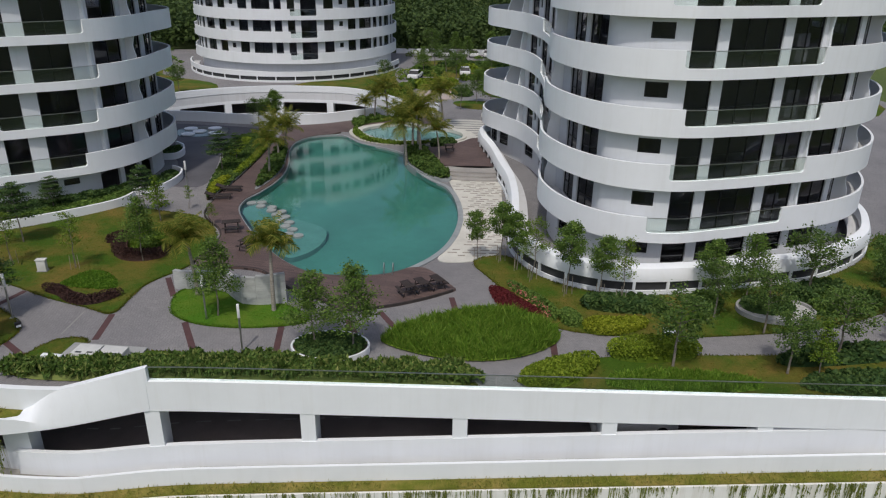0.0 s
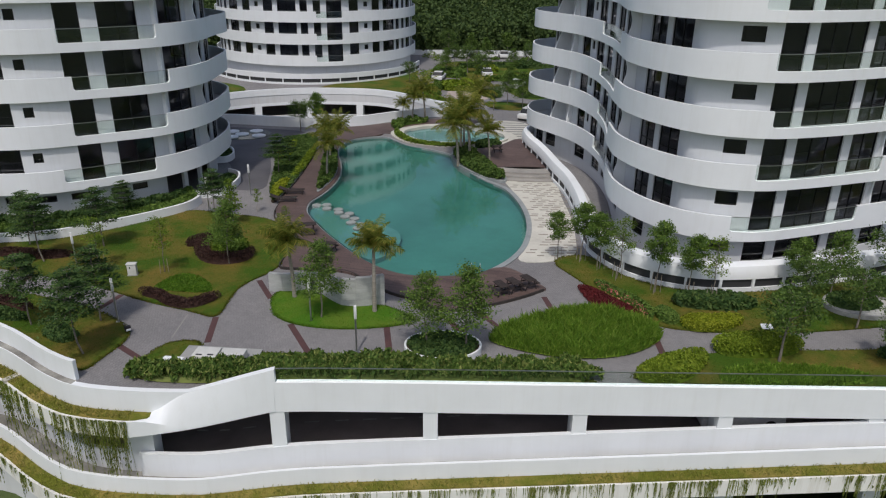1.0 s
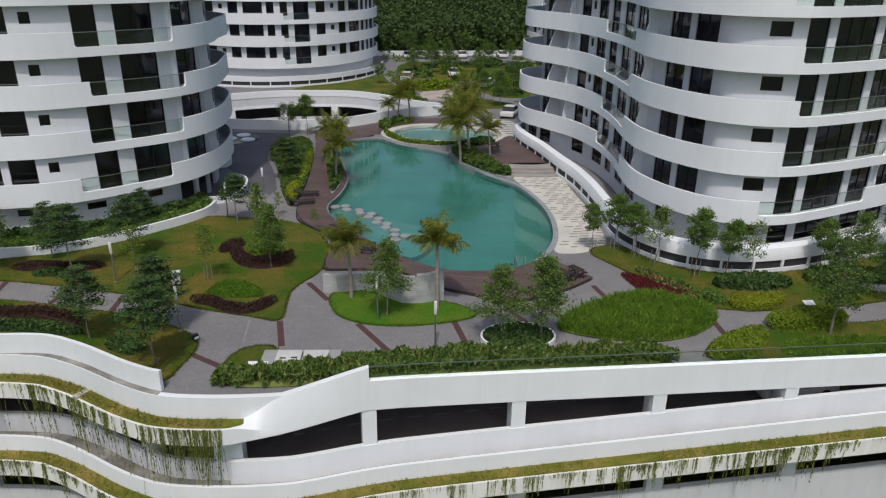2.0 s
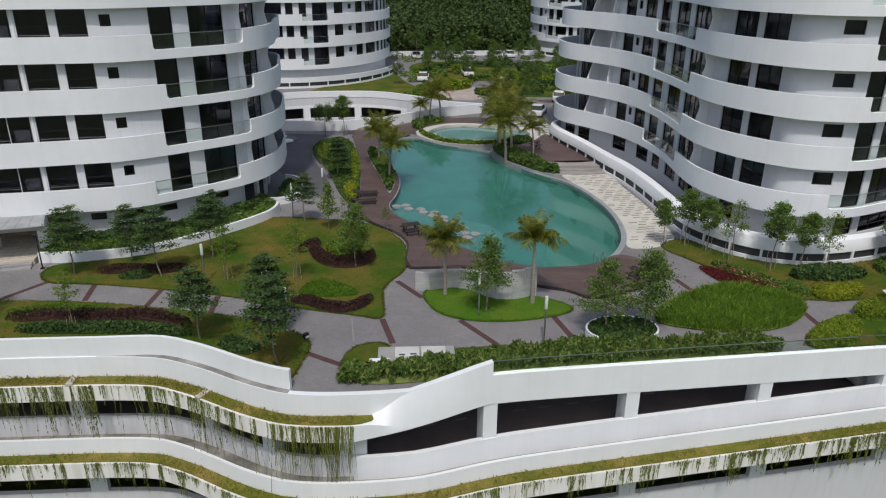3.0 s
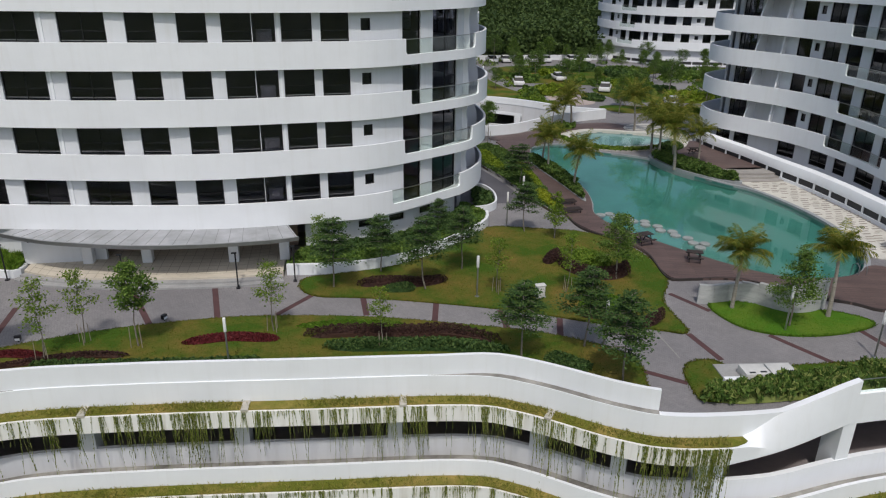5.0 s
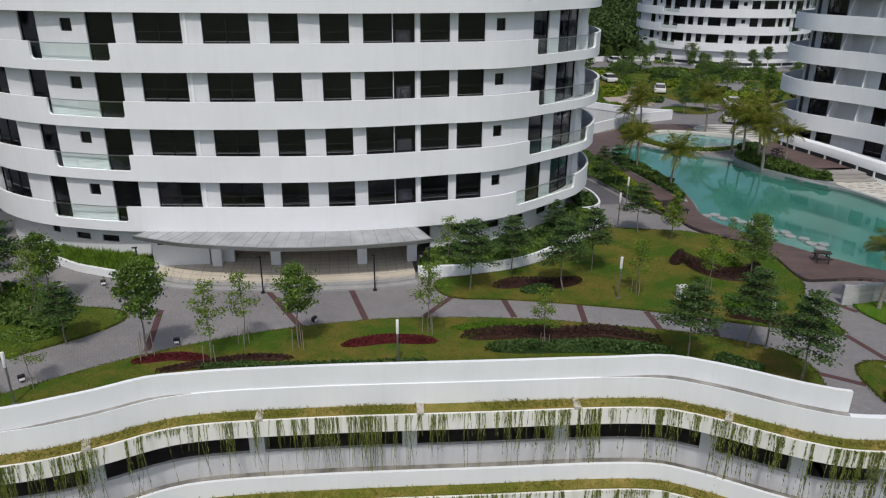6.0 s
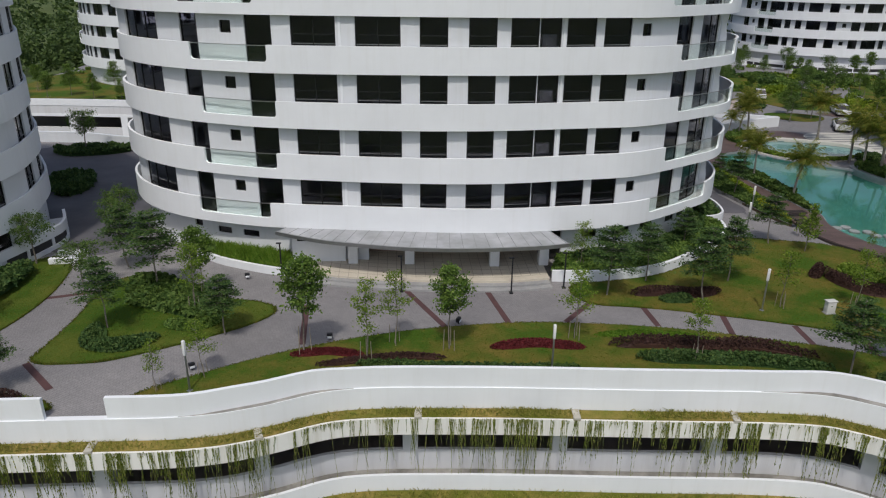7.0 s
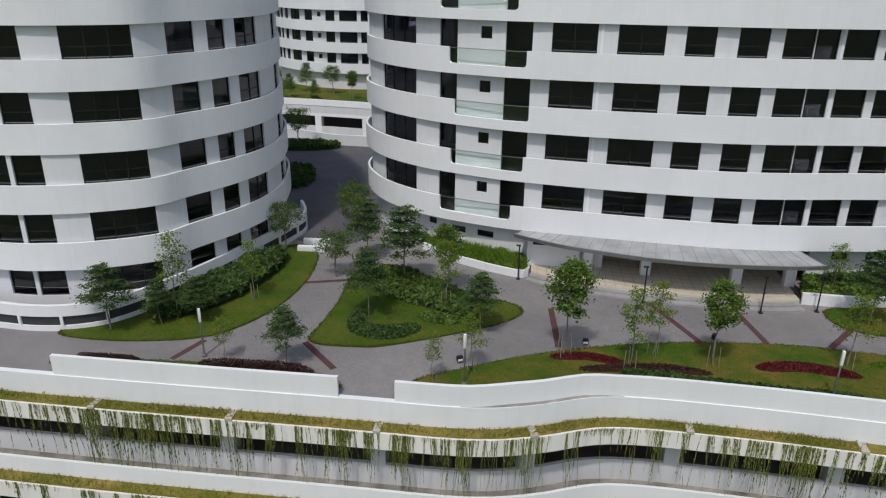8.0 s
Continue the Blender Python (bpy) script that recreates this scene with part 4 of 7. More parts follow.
T1 = Line([(-71.2, 60), (-69.6, 55.3), (-66, 51.9), (-61.5, 49.8), (-58, 48.95), (-52, 48.2), (-46, 47.9), (-40, 48.5), (-37, 48.95), (-34.3, 50.3), (-32.3, 51.8), (-30.2, 53.9), (-28.9, 57),
           (-28.6, 60.5), (-29.6, 66.3), (-36, 71), (-49.7, 73), (-63, 71), (-69.5, 66.5)], True)
ROW = [(s, s + 2.2, "w") for s in np.arange(69, 108, 4.2)]
build_tower("apartment_tower", T1, "white oval apartment tower with wavy balcony bands", lambda s: 0.42 + 0.9 * smooth(43, 52, s) * (1 - smooth(66, 75, s)) - 0.32 * smooth(56, 60, s) * (1 - smooth(68, 76, s)) - 0.1 * (1 - smooth(3, 11, s)) - 0.1 * smooth(96, 108, s),
            [(5.5, 9.3, "d"), (11.3, 12.6, "d"), (14.2, 14.95, "q"), (15.85, 17.5, "d"), (18.65, 21.3, "w"), (22.45, 25.1, "w"), (26.2, 27.85, "w"), (29.05, 30.7, "w"), (31.5, 33.2, "w"), (33.24, 34.55, "g"),
             (34.88, 36.7, "w"), (37.2, 38.9, "w"), (39.65, 40.3, "q"), (42.6, 44.15, "d"), (45.3, 48.1, "d"), (50.0, 53.0, "d"), (54.6, 56.6, "d"), (57.4, 59.6, "d"), (60.4, 63.6, "d"), (64.4, 67.4, "d")] + ROW,
            [(11.7, 16.7, 0.9), (41.4, 47.6, 1.6)], [(21.55, 1.0), (34.72, 1.0), (49.4, 0.7), (53.7, 0.9), (4.6, 0.8)],
            ground=[(10.2, 10.9, 1.75, 2.2), (12.2, 13.3, 1.55, 2.0), (14.2, 15.4, 1.55, 2.0), (18.9, 22.2, 1.75, 2.15), (22.8, 35.6, 0.0, 2.7), (37.0, 38.0, 1.7, 2.2), (39.2, 40.6, 1.7, 2.2), (41.6, 42.9, 1.7, 2.2), (44.4, 45.6, 1.7, 2.2), (46.0, 47.2, 1.7, 2.2), (49.0, 51.0, 0.0, 2.7), (51.5, 53.6, 0.0, 2.7), (54.1, 56.4, 0.0, 2.7)], base_inset=-0.35,
            flare=lambda s: 0.33 * smooth(56.5, 61, s) * (1 - smooth(68, 76, s)))
CRESCENTS = ([(-28.4, 55.9), (-27.4, 56.0), (-26.4, 56.8), (-25.95, 58.5), (-25.95, 60.4), (-26.5, 62.0), (-27.6, 62.8)], [(-31.6, 66.4), (-30.2, 66.5), (-29.0, 66.8), (-28.7, 68.3), (-29.4, 70.4), (-30.6, 71.6)])
for pts in CRESCENTS:
    cl = Line(pts)
    bm = bmesh.new()
    strip(bm, cl, 0, cl.length, -0.16, 0, 0, 0.62, 0.4)
    structure("wall_low", bm, WHITE, "low curved white planter wall at the tower foot", "wall")

T2 = Line([(2.5, 79), (1.0, 76), (1.1, 73), (2.6, 70), (4.2, 66.5), (5.0, 62), (5.0, 57), (4.4, 52), (4.3, 48.5), (5.4, 44.8), (7.6, 42), (11, 41), (14.5, 41.8), (18.2, 43.2), (22.3, 45), (25.3, 47.4), (27.4, 51),
           (28.2, 55), (27.5, 62), (24, 72), (17, 80), (9, 82.5)], True, 0.5, -0.7)
T2_IN = lambda s: -0.9 * smooth(27.6, 29.5, s) * (1 - smooth(35.5, 37, s)) - 1.7 * (1 - smooth(8, 12, s)) - 1.0 * smooth(54, 57, s) * (1 - smooth(66, 70, s)) - smooth(100, 106, s)
build_tower("apartment_tower", T2, "white apartment tower with an S-curved flank", 0.7,
            [(3.2, 7.0, "d"), (12.2, 13.7, "d"), (14.05, 14.6, "q"), (15.1, 17, "d"), (17.8, 19.6, "d"), (20.8, 23.5, "d"), (24.5, 28.0, "d"), (30.2, 32.8, "d"), (33.4, 35.5, "d"), (39.1, 40.4, "Q"), (41.35, 42.9, "d"),
             (43.6, 47.3, "d"), (48.0, 50.25, "g"), (50.9, 53.3, "d"), (53.8, 56, "d")] + [(s, s + 2.4, "w") for s in np.arange(60, 104, 4.4)],
            [(18.0, 26.1, 1.2), (40.1, 49.2, 1.25)], [(8.0, 1.0, "leaning"), (10.8, 1.0, "leaning"), (28.6, 1.0), (50.6, 0.9), (56.3, 0.8)], inset=T2_IN,
            ground=[(4.6, 6.6, 1.0, 2.7), (7.1, 8.7, 1.0, 2.7), (12, 14, 1.0, 2.7), (15.9, 18.1, 1.0, 2.7), (19, 20.6, 1.0, 2.7), (21.9, 24.5, 1.0, 2.7), (25.5, 28.8, 1.0, 2.7), (32.6, 34, 1, 2.7), (39.1, 40.4, 1.6, 2.5),
                    (41.3, 42.9, 1.0, 2.7), (43.6, 47.3, 1.0, 2.7), (48, 50.3, 1.0, 2.7), (50.9, 53.3, 1, 2.7)], base_inset=-0.1)

T4 = Line([(-109, 54), (-104.5, 44.5), (-96, 39.6), (-88, 38.4), (-84.5, 38.7), (-82.3, 39.4), (-79.7, 40.9), (-78.6, 43), (-77.5, 45), (-76.7, 47), (-76.2, 49.5), (-76.5, 53), (-78.5, 59), (-84, 66), (-95, 69), (-105, 64)], True)
build_tower("apartment_tower", T4, "white apartment tower in the shade of a cloud", 0.2,
            [(s, s + 2.6, "w") for s in np.arange(2, 27, 4.2)] + [(29.0, 30.5, "w"), (30.75, 32.3, "w"), (34.2, 37.6, "w"), (39.6, 41.4, "w"), (42.3, 43.65, "w"), (44.5, 46.8, "w"), (50, 52, "w"), (53.5, 56, "w")] + [(s, s + 2.4, "w") for s in np.arange(60, 92, 4.4)],
            [], [], ground=[(29.0, 30.5, 0.9, 2.6), (30.75, 32.3, 0.9, 2.6), (34.2, 37.6, 0.9, 2.6), (39.6, 41.4, 0.9, 2.6), (42.3, 43.65, 0.9, 2.6), (44.5, 46.8, 0.9, 2.6)], base_inset=-0.2)


def far_tower(cx, cy, rx, ry, label, start):
    line = Line([(cx - rx * math.cos(2 * math.pi * k / 14), cy - ry * math.sin(2 * math.pi * k / 14)) for k in range(14)], True, 1.0)
    ops, s, k = [], start, 0
    pattern = [(1.6, "d", 1.0), (0.7, "q", 0.9), (1.6, "w", 0.8), (2.9, "w", 0.6), (1.1, "w", 0.9), (1.1, "w", 0.9), (2.4, "d", 1.2)]
    while s + 3.2 < line.length - 1:
        w, kind, gap = pattern[k % 7]
        ops.append((s, s + w, kind))
        s += w + gap
        k += 1
    build_tower("apartment_tower", line, label, 0.55, ops, [(start + 4, start + 8, 0.2), (start + 30, start + 34, 0.2)], [], storeys=5, base_inset=-0.3)


far_tower(-31, 132.5, 16.8, 19, "white round apartment tower behind the pool", 1.0)
far_tower(37.5, 158, 17.5, 18, "white round apartment tower before the wooded hill", 2.2)
far_tower(-87.5, 138, 17.5, 18, "white round apartment tower beyond the drive", 1.6)


# plinths round the tower feet: white parapet over a row of dark vents
def plinth(line, s0, s1, top, vents, label, lean=0.0):
    th = thing("plinth", (*line.at((s0 + s1) / 2), 0), label, "plinth")
    bm = bmesh.new()
    if lean:
        # the parapet leans back in a broad curved face
        rows = [[bm.verts.new((*line.at(q, o), z)) for o, z in ((-0.2, 0.86), (0, 0.86), (0, 1.25), (-0.3 * lean, 1.25 + 0.72 * (top - 1.25)), (-lean, top), (-lean - 0.15, top - 0.02), (-lean - 0.1, 1.0))] for q in np.linspace(s0, s1, int((s1 - s0) / 0.6))]
        for a, b in zip(rows, rows[1:]):
            for k in range(7):
                bm.faces.new((a[k], a[(k + 1) % 7], b[(k + 1) % 7], b[k]))
        bm.faces.new(rows[0][::-1])
        bm.faces.new(rows[-1])
        bmesh.ops.recalc_face_normals(bm, faces=bm.faces)
    else:
        strip(bm, line, s0, s1, -0.2, 0, 0.86, top, 0.6)
    part("parapet", bm, WHITE, th)
    bm = bmesh.new()
    strip(bm, line, s0, s1, -0.2, 0.0, 0, 0.3, 0.6)
    part("kerb", bm, WHITE, th)
    bm = bmesh.new()
    strip(bm, line, s0, s1, -1.4, -0.2, 0.7, 0.86, 0.6)
    part("terrace_floor", bm, SOFFIT, th)
    n = max(1, round((s1 - s0) / vents))
    for k in range(n):
        a = s0 + (s1 - s0) * k / n
        bm = bmesh.new()
        strip(bm, line, a, a + 0.16, -0.2, -0.003, 0.28, 0.88)
        part("vent_post", bm, WHITE, th)
        bm = bmesh.new()
        strip(bm, line, a + 0.16, a + (s1 - s0) / n, -0.17, -0.12, 0.28, 0.88)
        part("vent", bm, VENT, th, "dark vent grille")
    return th


P2 = Line([(6, 79.5), (2.6, 79), (0.6, 76.5), (0.4, 73), (1.2, 68), (1.8, 62.5), (2.3, 58.5), (2.4, 54.2), (2.2, 50), (2.0, 46), (2.8, 43.2), (4.2, 41.1), (6, 39.9), (8.5, 39.2), (12.2, 39.55), (16.2, 40.6), (20.9, 42), (25.4, 45.3),
           (27.6, 48.6), (29, 53), (29, 60)])
plinth(P2, 0.5, P2.length - 0.5, 1.8, 2.05, "curved white plinth with dark vents at the tower foot", 0.55)
P4 = Line([(-100, 38.2), (-92, 36.8), (-87.1, 36.3), (-84.9, 36.2), (-82.8, 36.6), (-80.9, 37.9), (-78.9, 41.5), (-77.0, 46.6), (-75.5, 51.6), (-75.2, 54), (-76.5, 57)])
plinth(P4, 0.5, P4.length - 0.5, 1.5, 2.3, "curved white plinth with slit vents")
P5 = Line([(37.5 - 20.5 * math.cos(a), 158 - 21 * math.sin(a)) for a in np.linspace(-0.1, 2.6, 16)])
plinth(P5, 0.5, P5.length - 0.5, 1.6, 3.0, "white plinth ring with dark slits")
P3 = Line([(-31 - 18.6 * math.cos(a), 132.5 - 20.8 * math.sin(a)) for a in np.linspace(0.2, 3.0, 16)])
plinth(P3, 0.5, P3.length - 0.5, 1.6, 3.0, "white plinth ring with dark vents")

# ---- well of the car park ramp behind the pool ----
bm = bmesh.new()
strip(bm, VN, 0, VN.length, -0.3, 0, -0.3, lambda s: 1.15 + 0.05 * smooth(VN.length - 18, VN.length, s), 0.8)
structure("wall_ramp_well", bm, WHITE, "long low white parapet before the ramp well", "wall")
bm = bmesh.new()
strip(bm, VF, 0, VF.length, -0.35, 0.06, 0.32, 1.15, 0.8)
structure("wall_ramp_well", bm, WHITE, "curved white parapet beyond the ramp well", "wall")
bm = bmesh.new()
strip(bm, VF, 0, VF.length, -0.3, 0.0, -0.75, 0.32, 0.8)
structure("wall_ramp_well", bm, WALL_GREY, "grey beam wall of the ramp well", "wall")
VEND = VF.sx(-13.5)
bm = bmesh.new()
strip(bm, VF, 0, VEND, -0.3, 0.03, -1.15, -0.75, 0.8)
structure("wall_ramp_well", bm, WHITE, "white beam over the parking openings", "wall")
bm = bmesh.new()
strip(bm, VF, VEND, VF.length, -0.3, 0.0, -4.6, -0.75, 0.8)
strip(bm, VF, 0, VEND, -0.3, 0.0, -4.6, -2.6, 0.8)
structure("wall_ramp_well", bm, WALL_GREY, "grey lower wall of the ramp well", "wall")
bm = bmesh.new()
slab(bm, [VN.at(s, 0.2) for s in np.linspace(0, VN.length, 30)] + [VF.at(s, -8.2) for s in np.linspace(VF.length, 0, 30)], -4.9, -4.6)
structure("floor_ramp_well", bm, CONCRETE, "concrete floor of the ramp well", "floor")
# dark floor asphalt on an unseen wall stands for the shade behind the openings
bm = bmesh.new()
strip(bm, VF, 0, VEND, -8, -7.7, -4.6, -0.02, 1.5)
structure("wall_back", bm, ASPHALT, "dark backing that stands for shade in the parking level", "wall")
for s in np.arange(4.5, VEND, 7.2):
    bm = bmesh.new()
    strip(bm, VF, s, s + 0.95, -0.9, 0.02, -4.6, -0.99)
    structure("pier", bm, WHITE, "white pier between parking openings", "pier")


# ---- entrance of the oval tower: porch, canopy, planters ----
GROUT = surface("beige_tile_grout", (0.3, 0.265, 0.21), (0.38, 0.34, 0.28), 0.8, 8, 0.8)
PORCH = [(-58.4, 47.5), (-56.3, 46.4), (-52.7, 45.6), (-49.3, 45.2), (-45.1, 45.0), (-42.5, 45.4)]
porch = thing("entrance_porch", (-50, 46, 0), "beige tiled entrance porch with two long steps", "porch")
bm = bmesh.new()
slab(bm, spline(PORCH, False, 1.0) + [(-42.5, 52.2), (-58.4, 52.2)], 0.0, 0.36)
part("porch_floor", bm, PORCHTILE, porch)
for k in (1, 2):
    bm = bmesh.new()
    strip(bm, Line(PORCH), 0.1, Line(PORCH).length - 0.1, 0.42 * (k - 1), 0.42 * k + 0.01, 0, 0.36 - 0.12 * k, 1.0)
    part("step", bm, CONCRETE, porch)
for k in range(26):
    bm = bmesh.new()
    x = -58 + 0.6 * k
    box(bm, (x, 48.9, 0.36), (0.03, 6.2, 0.008))
    part("tile_joint", bm, GROUT, porch)
for k in range(1, 8):
    bm = bmesh.new()
    strip(bm, Line(PORCH), 0.15, Line(PORCH).length - 0.15, -0.6 * k - 0.03, -0.6 * k, 0.356, 0.365, 1.0)
    part("tile_joint", bm, GROUT, porch)
bm = bmesh.new()
box(bm, (-50, 50.3, 1.5), (16.5, 0.25, 2.5))
part("back_wall", bm, surface("brown_lobby_panels", (0.27, 0.2, 0.165), (0.38, 0.29, 0.24), 0.8, 6), porch, "brown panelled lobby wall")
for x, y in ((-54.8, 48.4), (-51.15, 48.15), (-45.7, 47.6), (-42.5, 47.65)):
    bm = bmesh.new()
    box(bm, (x, y, 1.45), (0.62, 0.62, 2.2), 0.0, 0.03)
    tagged(part("column", bm, WHITE), "square white entrance column on the porch", "column", "entrance columns")
th = thing("porch_side_wall", (-56.8, 48.6, 0.36), "white wall beside the entrance with a slit window", "wall")
bm = bmesh.new()
box(bm, (-57.0, 48.7, 1.45), (3.4, 0.25, 2.2))
part("wall_panel", bm, WHITE, th)
bm = bmesh.new()
box(bm, (-56.9, 48.57, 1.95), (2.9, 0.03, 0.3))
part("slit_window", bm, FRAME, th, "long dark slit window")
CAN = Line([(-59.6, 48.0), (-57.6, 46.9), (-55.7, 46.1), (-51.2, 44.95), (-47.2, 44.65), (-43.1, 44.9), (-41.4, 45.3)])
sheet_grey = leafy("translucent_grey_sheet", [(0.66, 0.67, 0.7), (0.72, 0.73, 0.76)], 0.5)
canopy = thing("entrance_canopy", (-50, 46, 0.4), "long curved satin grey canopy over the entrance", "canopy")
bm = bmesh.new()
strip(bm, CAN, 0, CAN.length, -0.12, 0, 2.45, 2.68, 0.7)
part("front_beam", bm, STEEL, canopy)
bm = bmesh.new()
strip(bm, CAN, 0.05, CAN.length - 0.05, lambda s: -3.0 - 0.4 * math.sin(math.pi * s / CAN.length), -0.12, 2.58, 2.64, 0.7)
part("roof_sheet", bm, sheet_grey, canopy)
for k in range(24):
    s = 0.05 + (CAN.length - 0.2) * k / 23
    bm = bmesh.new()
    strip(bm, CAN, s, s + 0.022, lambda q: -3.0 - 0.4 * math.sin(math.pi * q / CAN.length), -0.1, 2.63, 2.66)
    part("rib", bm, UNITGREY if k % 4 else STEEL, canopy)
for x, y in ((-59.2, 46.9), (-51.7, 44.5), (-45.1, 44.0), (-41.75, 44.65)):
    bm = bmesh.new()
    rod(bm, (x, y, 0), (x, y, 2.3), 0.045, 0.045)
    box(bm, (x, y, 0.04), (0.22, 0.22, 0.08))
    box(bm, (x - 0.06, y, 2.32), (0.3, 0.14, 0.06))
    tagged(part("post_light", bm, DARKMETAL), "slim dark metal post light before the porch", "post light", "entrance post lights")

PW = Line([(-42.3, 45.6), (-38.6, 45.5), (-35.1, 46.4), (-32.1, 48.5), (-29.5, 50.8), (-27.9, 52.8), (-27.5, 54.6)])
bm = bmesh.new()
strip(bm, PW, 0, PW.length, -0.22, 0, 0, 0.72, 0.5)
tagged(part("planter_wall", bm, WHITE), "curved low white planter wall before the tower", "planter")
BED_E = [PW.at(s, -0.25) for s in np.linspace(0, PW.length, 24)] + [T1.at(s, -0.3) for s in np.linspace(51.5, 35.4, 16)]
bm = bmesh.new()
slab(bm, BED_E, 0, 0.55)
structure("planting_bed", bm, SOIL, "dark soil bed behind the white planter wall", "bed")
PWL = Line([(-66.0, 51.2), (-63.7, 49.3), (-62.3, 48.5), (-60.8, 47.75), (-59.0, 47.1), (-58.5, 47.6), (-58.5, 48.4)])
bm = bmesh.new()
strip(bm, PWL, 0, PWL.length, -0.2, 0, 0, 0.5, 0.5)
tagged(part("planter_wall", bm, WHITE), "low white planter wall beside the porch", "planter")
BED_W = [PWL.at(s, -0.22) for s in np.linspace(0, PWL.length, 18)] + [T1.at(s, -0.3) for s in np.linspace(17.6, 9.6, 9)]
bm = bmesh.new()
slab(bm, BED_W, 0, 0.42)
structure("planting_bed", bm, SOIL, "dark soil bed beside the entrance porch", "bed")


# ---- plants ----
def heap(rng, pts, h, per, size, flat=0.2, edge=0.25, wild=0.3):
    """Leaf places over a bed: a rounded top with an uneven skin."""
    p = np.array(pts)
    area = abs(np.sum(p[:, 0] * np.roll(p[:, 1], -1) - np.roll(p[:, 0], -1) * p[:, 1])) / 2
    q = scatter(rng, pts, max(60, int(area * per)))
    d = np.min(np.linalg.norm(q[:, None] - p[None], axis=2), axis=1)
    top = h * np.sqrt(np.clip(d / edge, 0.05, 1)) * np.array([1 + wild * noise.noise((x * 0.9, y * 0.9, 4.0)) for x, y in q])
    z = top * (1 - 0.55 * rng.uniform(0, 1, len(q)) ** 2.2)
    return np.c_[q, z]


def bed(name, pts, h, material, label, category, per=170, size=0.15, z=0.06, flat=0.2, seed=1, turns=2, wild=0.3, heart=True):
    """A clipped or loose planting: many leaves over a dark heart."""
    rng = np.random.default_rng(seed)
    pts = chaikin([tuple(p) for p in pts], turns)
    c = np.mean(pts, 0)
    v, f = leaves(rng, heap(rng, pts, h, per, size, flat, wild=wild) + np.array([0, 0, z]), size, flat, 2.4 if flat < 0 else 1.7)
    n, k = len(pts), len(v)
    if not heart:
        return tagged(new(name, loose_mesh(name, v, f, material)), label, category)
    for zz, sc in ((z, 0.93), (z + 0.5 * h, 0.82)):
        v += [(c[0] + (x - c[0]) * sc, c[1] + (y - c[1]) * sc, zz) for x, y in pts]
    f += [(k + i, k + (i + 1) % n, k + n + (i + 1) % n, k + n + i) for i in range(n)] + [tuple(range(k + n, k + 2 * n))]
    return tagged(new(name, loose_mesh(name, v, f, material)), label, category)


def ribbon(pts, w, taper=True):
    line = Line(pts, False, 0.4)
    ss = np.linspace(0, line.length, 26)
    ww = [w / 2 * (math.sqrt(max(0.02, 1 - abs(2 * s / line.length - 1) ** 4)) if taper else 1) for s in ss]
    return [line.at(s, k) for s, k in zip(ss, ww)] + [line.at(s, -k) for s, k in reversed(list(zip(ss, ww)))]


bed("hedge", [(-22.9, 28.4), (-22.9, 29.5), (-20, 29.7), (-17, 30.0), (-13, 30.4), (-10.3, 30.7), (-9.4, 30.3), (-6, 30.1), (-1.4, 30.4), (-0.1, 29.6), (-0.2, 28.8), (-15, 28.8), (-16.4, 28.5)], 0.7, LEAF_HEDGE,
    "loose broad-leaved green hedge behind the rail", "hedge", 380, 0.15, flat=-0.5, seed=2, wild=0.45)
for pts, w, h in (([(-25.9, 37.9), (-24.6, 37.5), (-23.6, 36.7), (-22.4, 36.3), (-21.5, 36.9), (-20.9, 37.6)], 0.75, 0.55), ([(-24.6, 46.0), (-24.3, 44.4), (-23.4, 43.0), (-22.2, 42.6), (-21.0, 43.1), (-20.6, 44.2)], 0.95, 0.7),
                  ([(-38.0, 43.3), (-36, 43.5), (-34.5, 43.1), (-32.4, 43.4)], 0.9, 0.5), ([(-41, 37.3), (-38.5, 37.4), (-35.5, 36.9), (-33.5, 36.8), (-30.8, 35.4)], 0.95, 0.5), ([(-80.8, 33.4), (-77.5, 33.6)], 0.8, 0.5),
                  ([(-74.5, 33.5), (-71, 33.7), (-68.6, 33.5)], 0.9, 0.6), ([(-25.6, 45.2), (-24.2, 46.8)], 0.8, 0.6), ([(-56, 36.0), (-52, 36.7), (-49.5, 36.4)], 0.6, 0.25)):
    bed("hedge", ribbon(pts, w), h, LEAF_PURPLE, "low clipped purple-brown hedge on the lawn", "hedge", 800, 0.058, seed=int(abs(pts[0][0]) * 10), turns=0, wild=0.15)
for pts, w in (([(-47.2, 37.4), (-44.8, 37.8), (-42.2, 37.2)], 1.0), ([(-57.4, 37.1), (-55.4, 37.4), (-53.6, 36.9)], 0.8)):
    bed("flower_bed", ribbon(pts, w), 0.14, LEAF_RED, "low dark red groundcover on the lawn", "flower bed", 700, 0.06, seed=7, turns=0, wild=0.15)
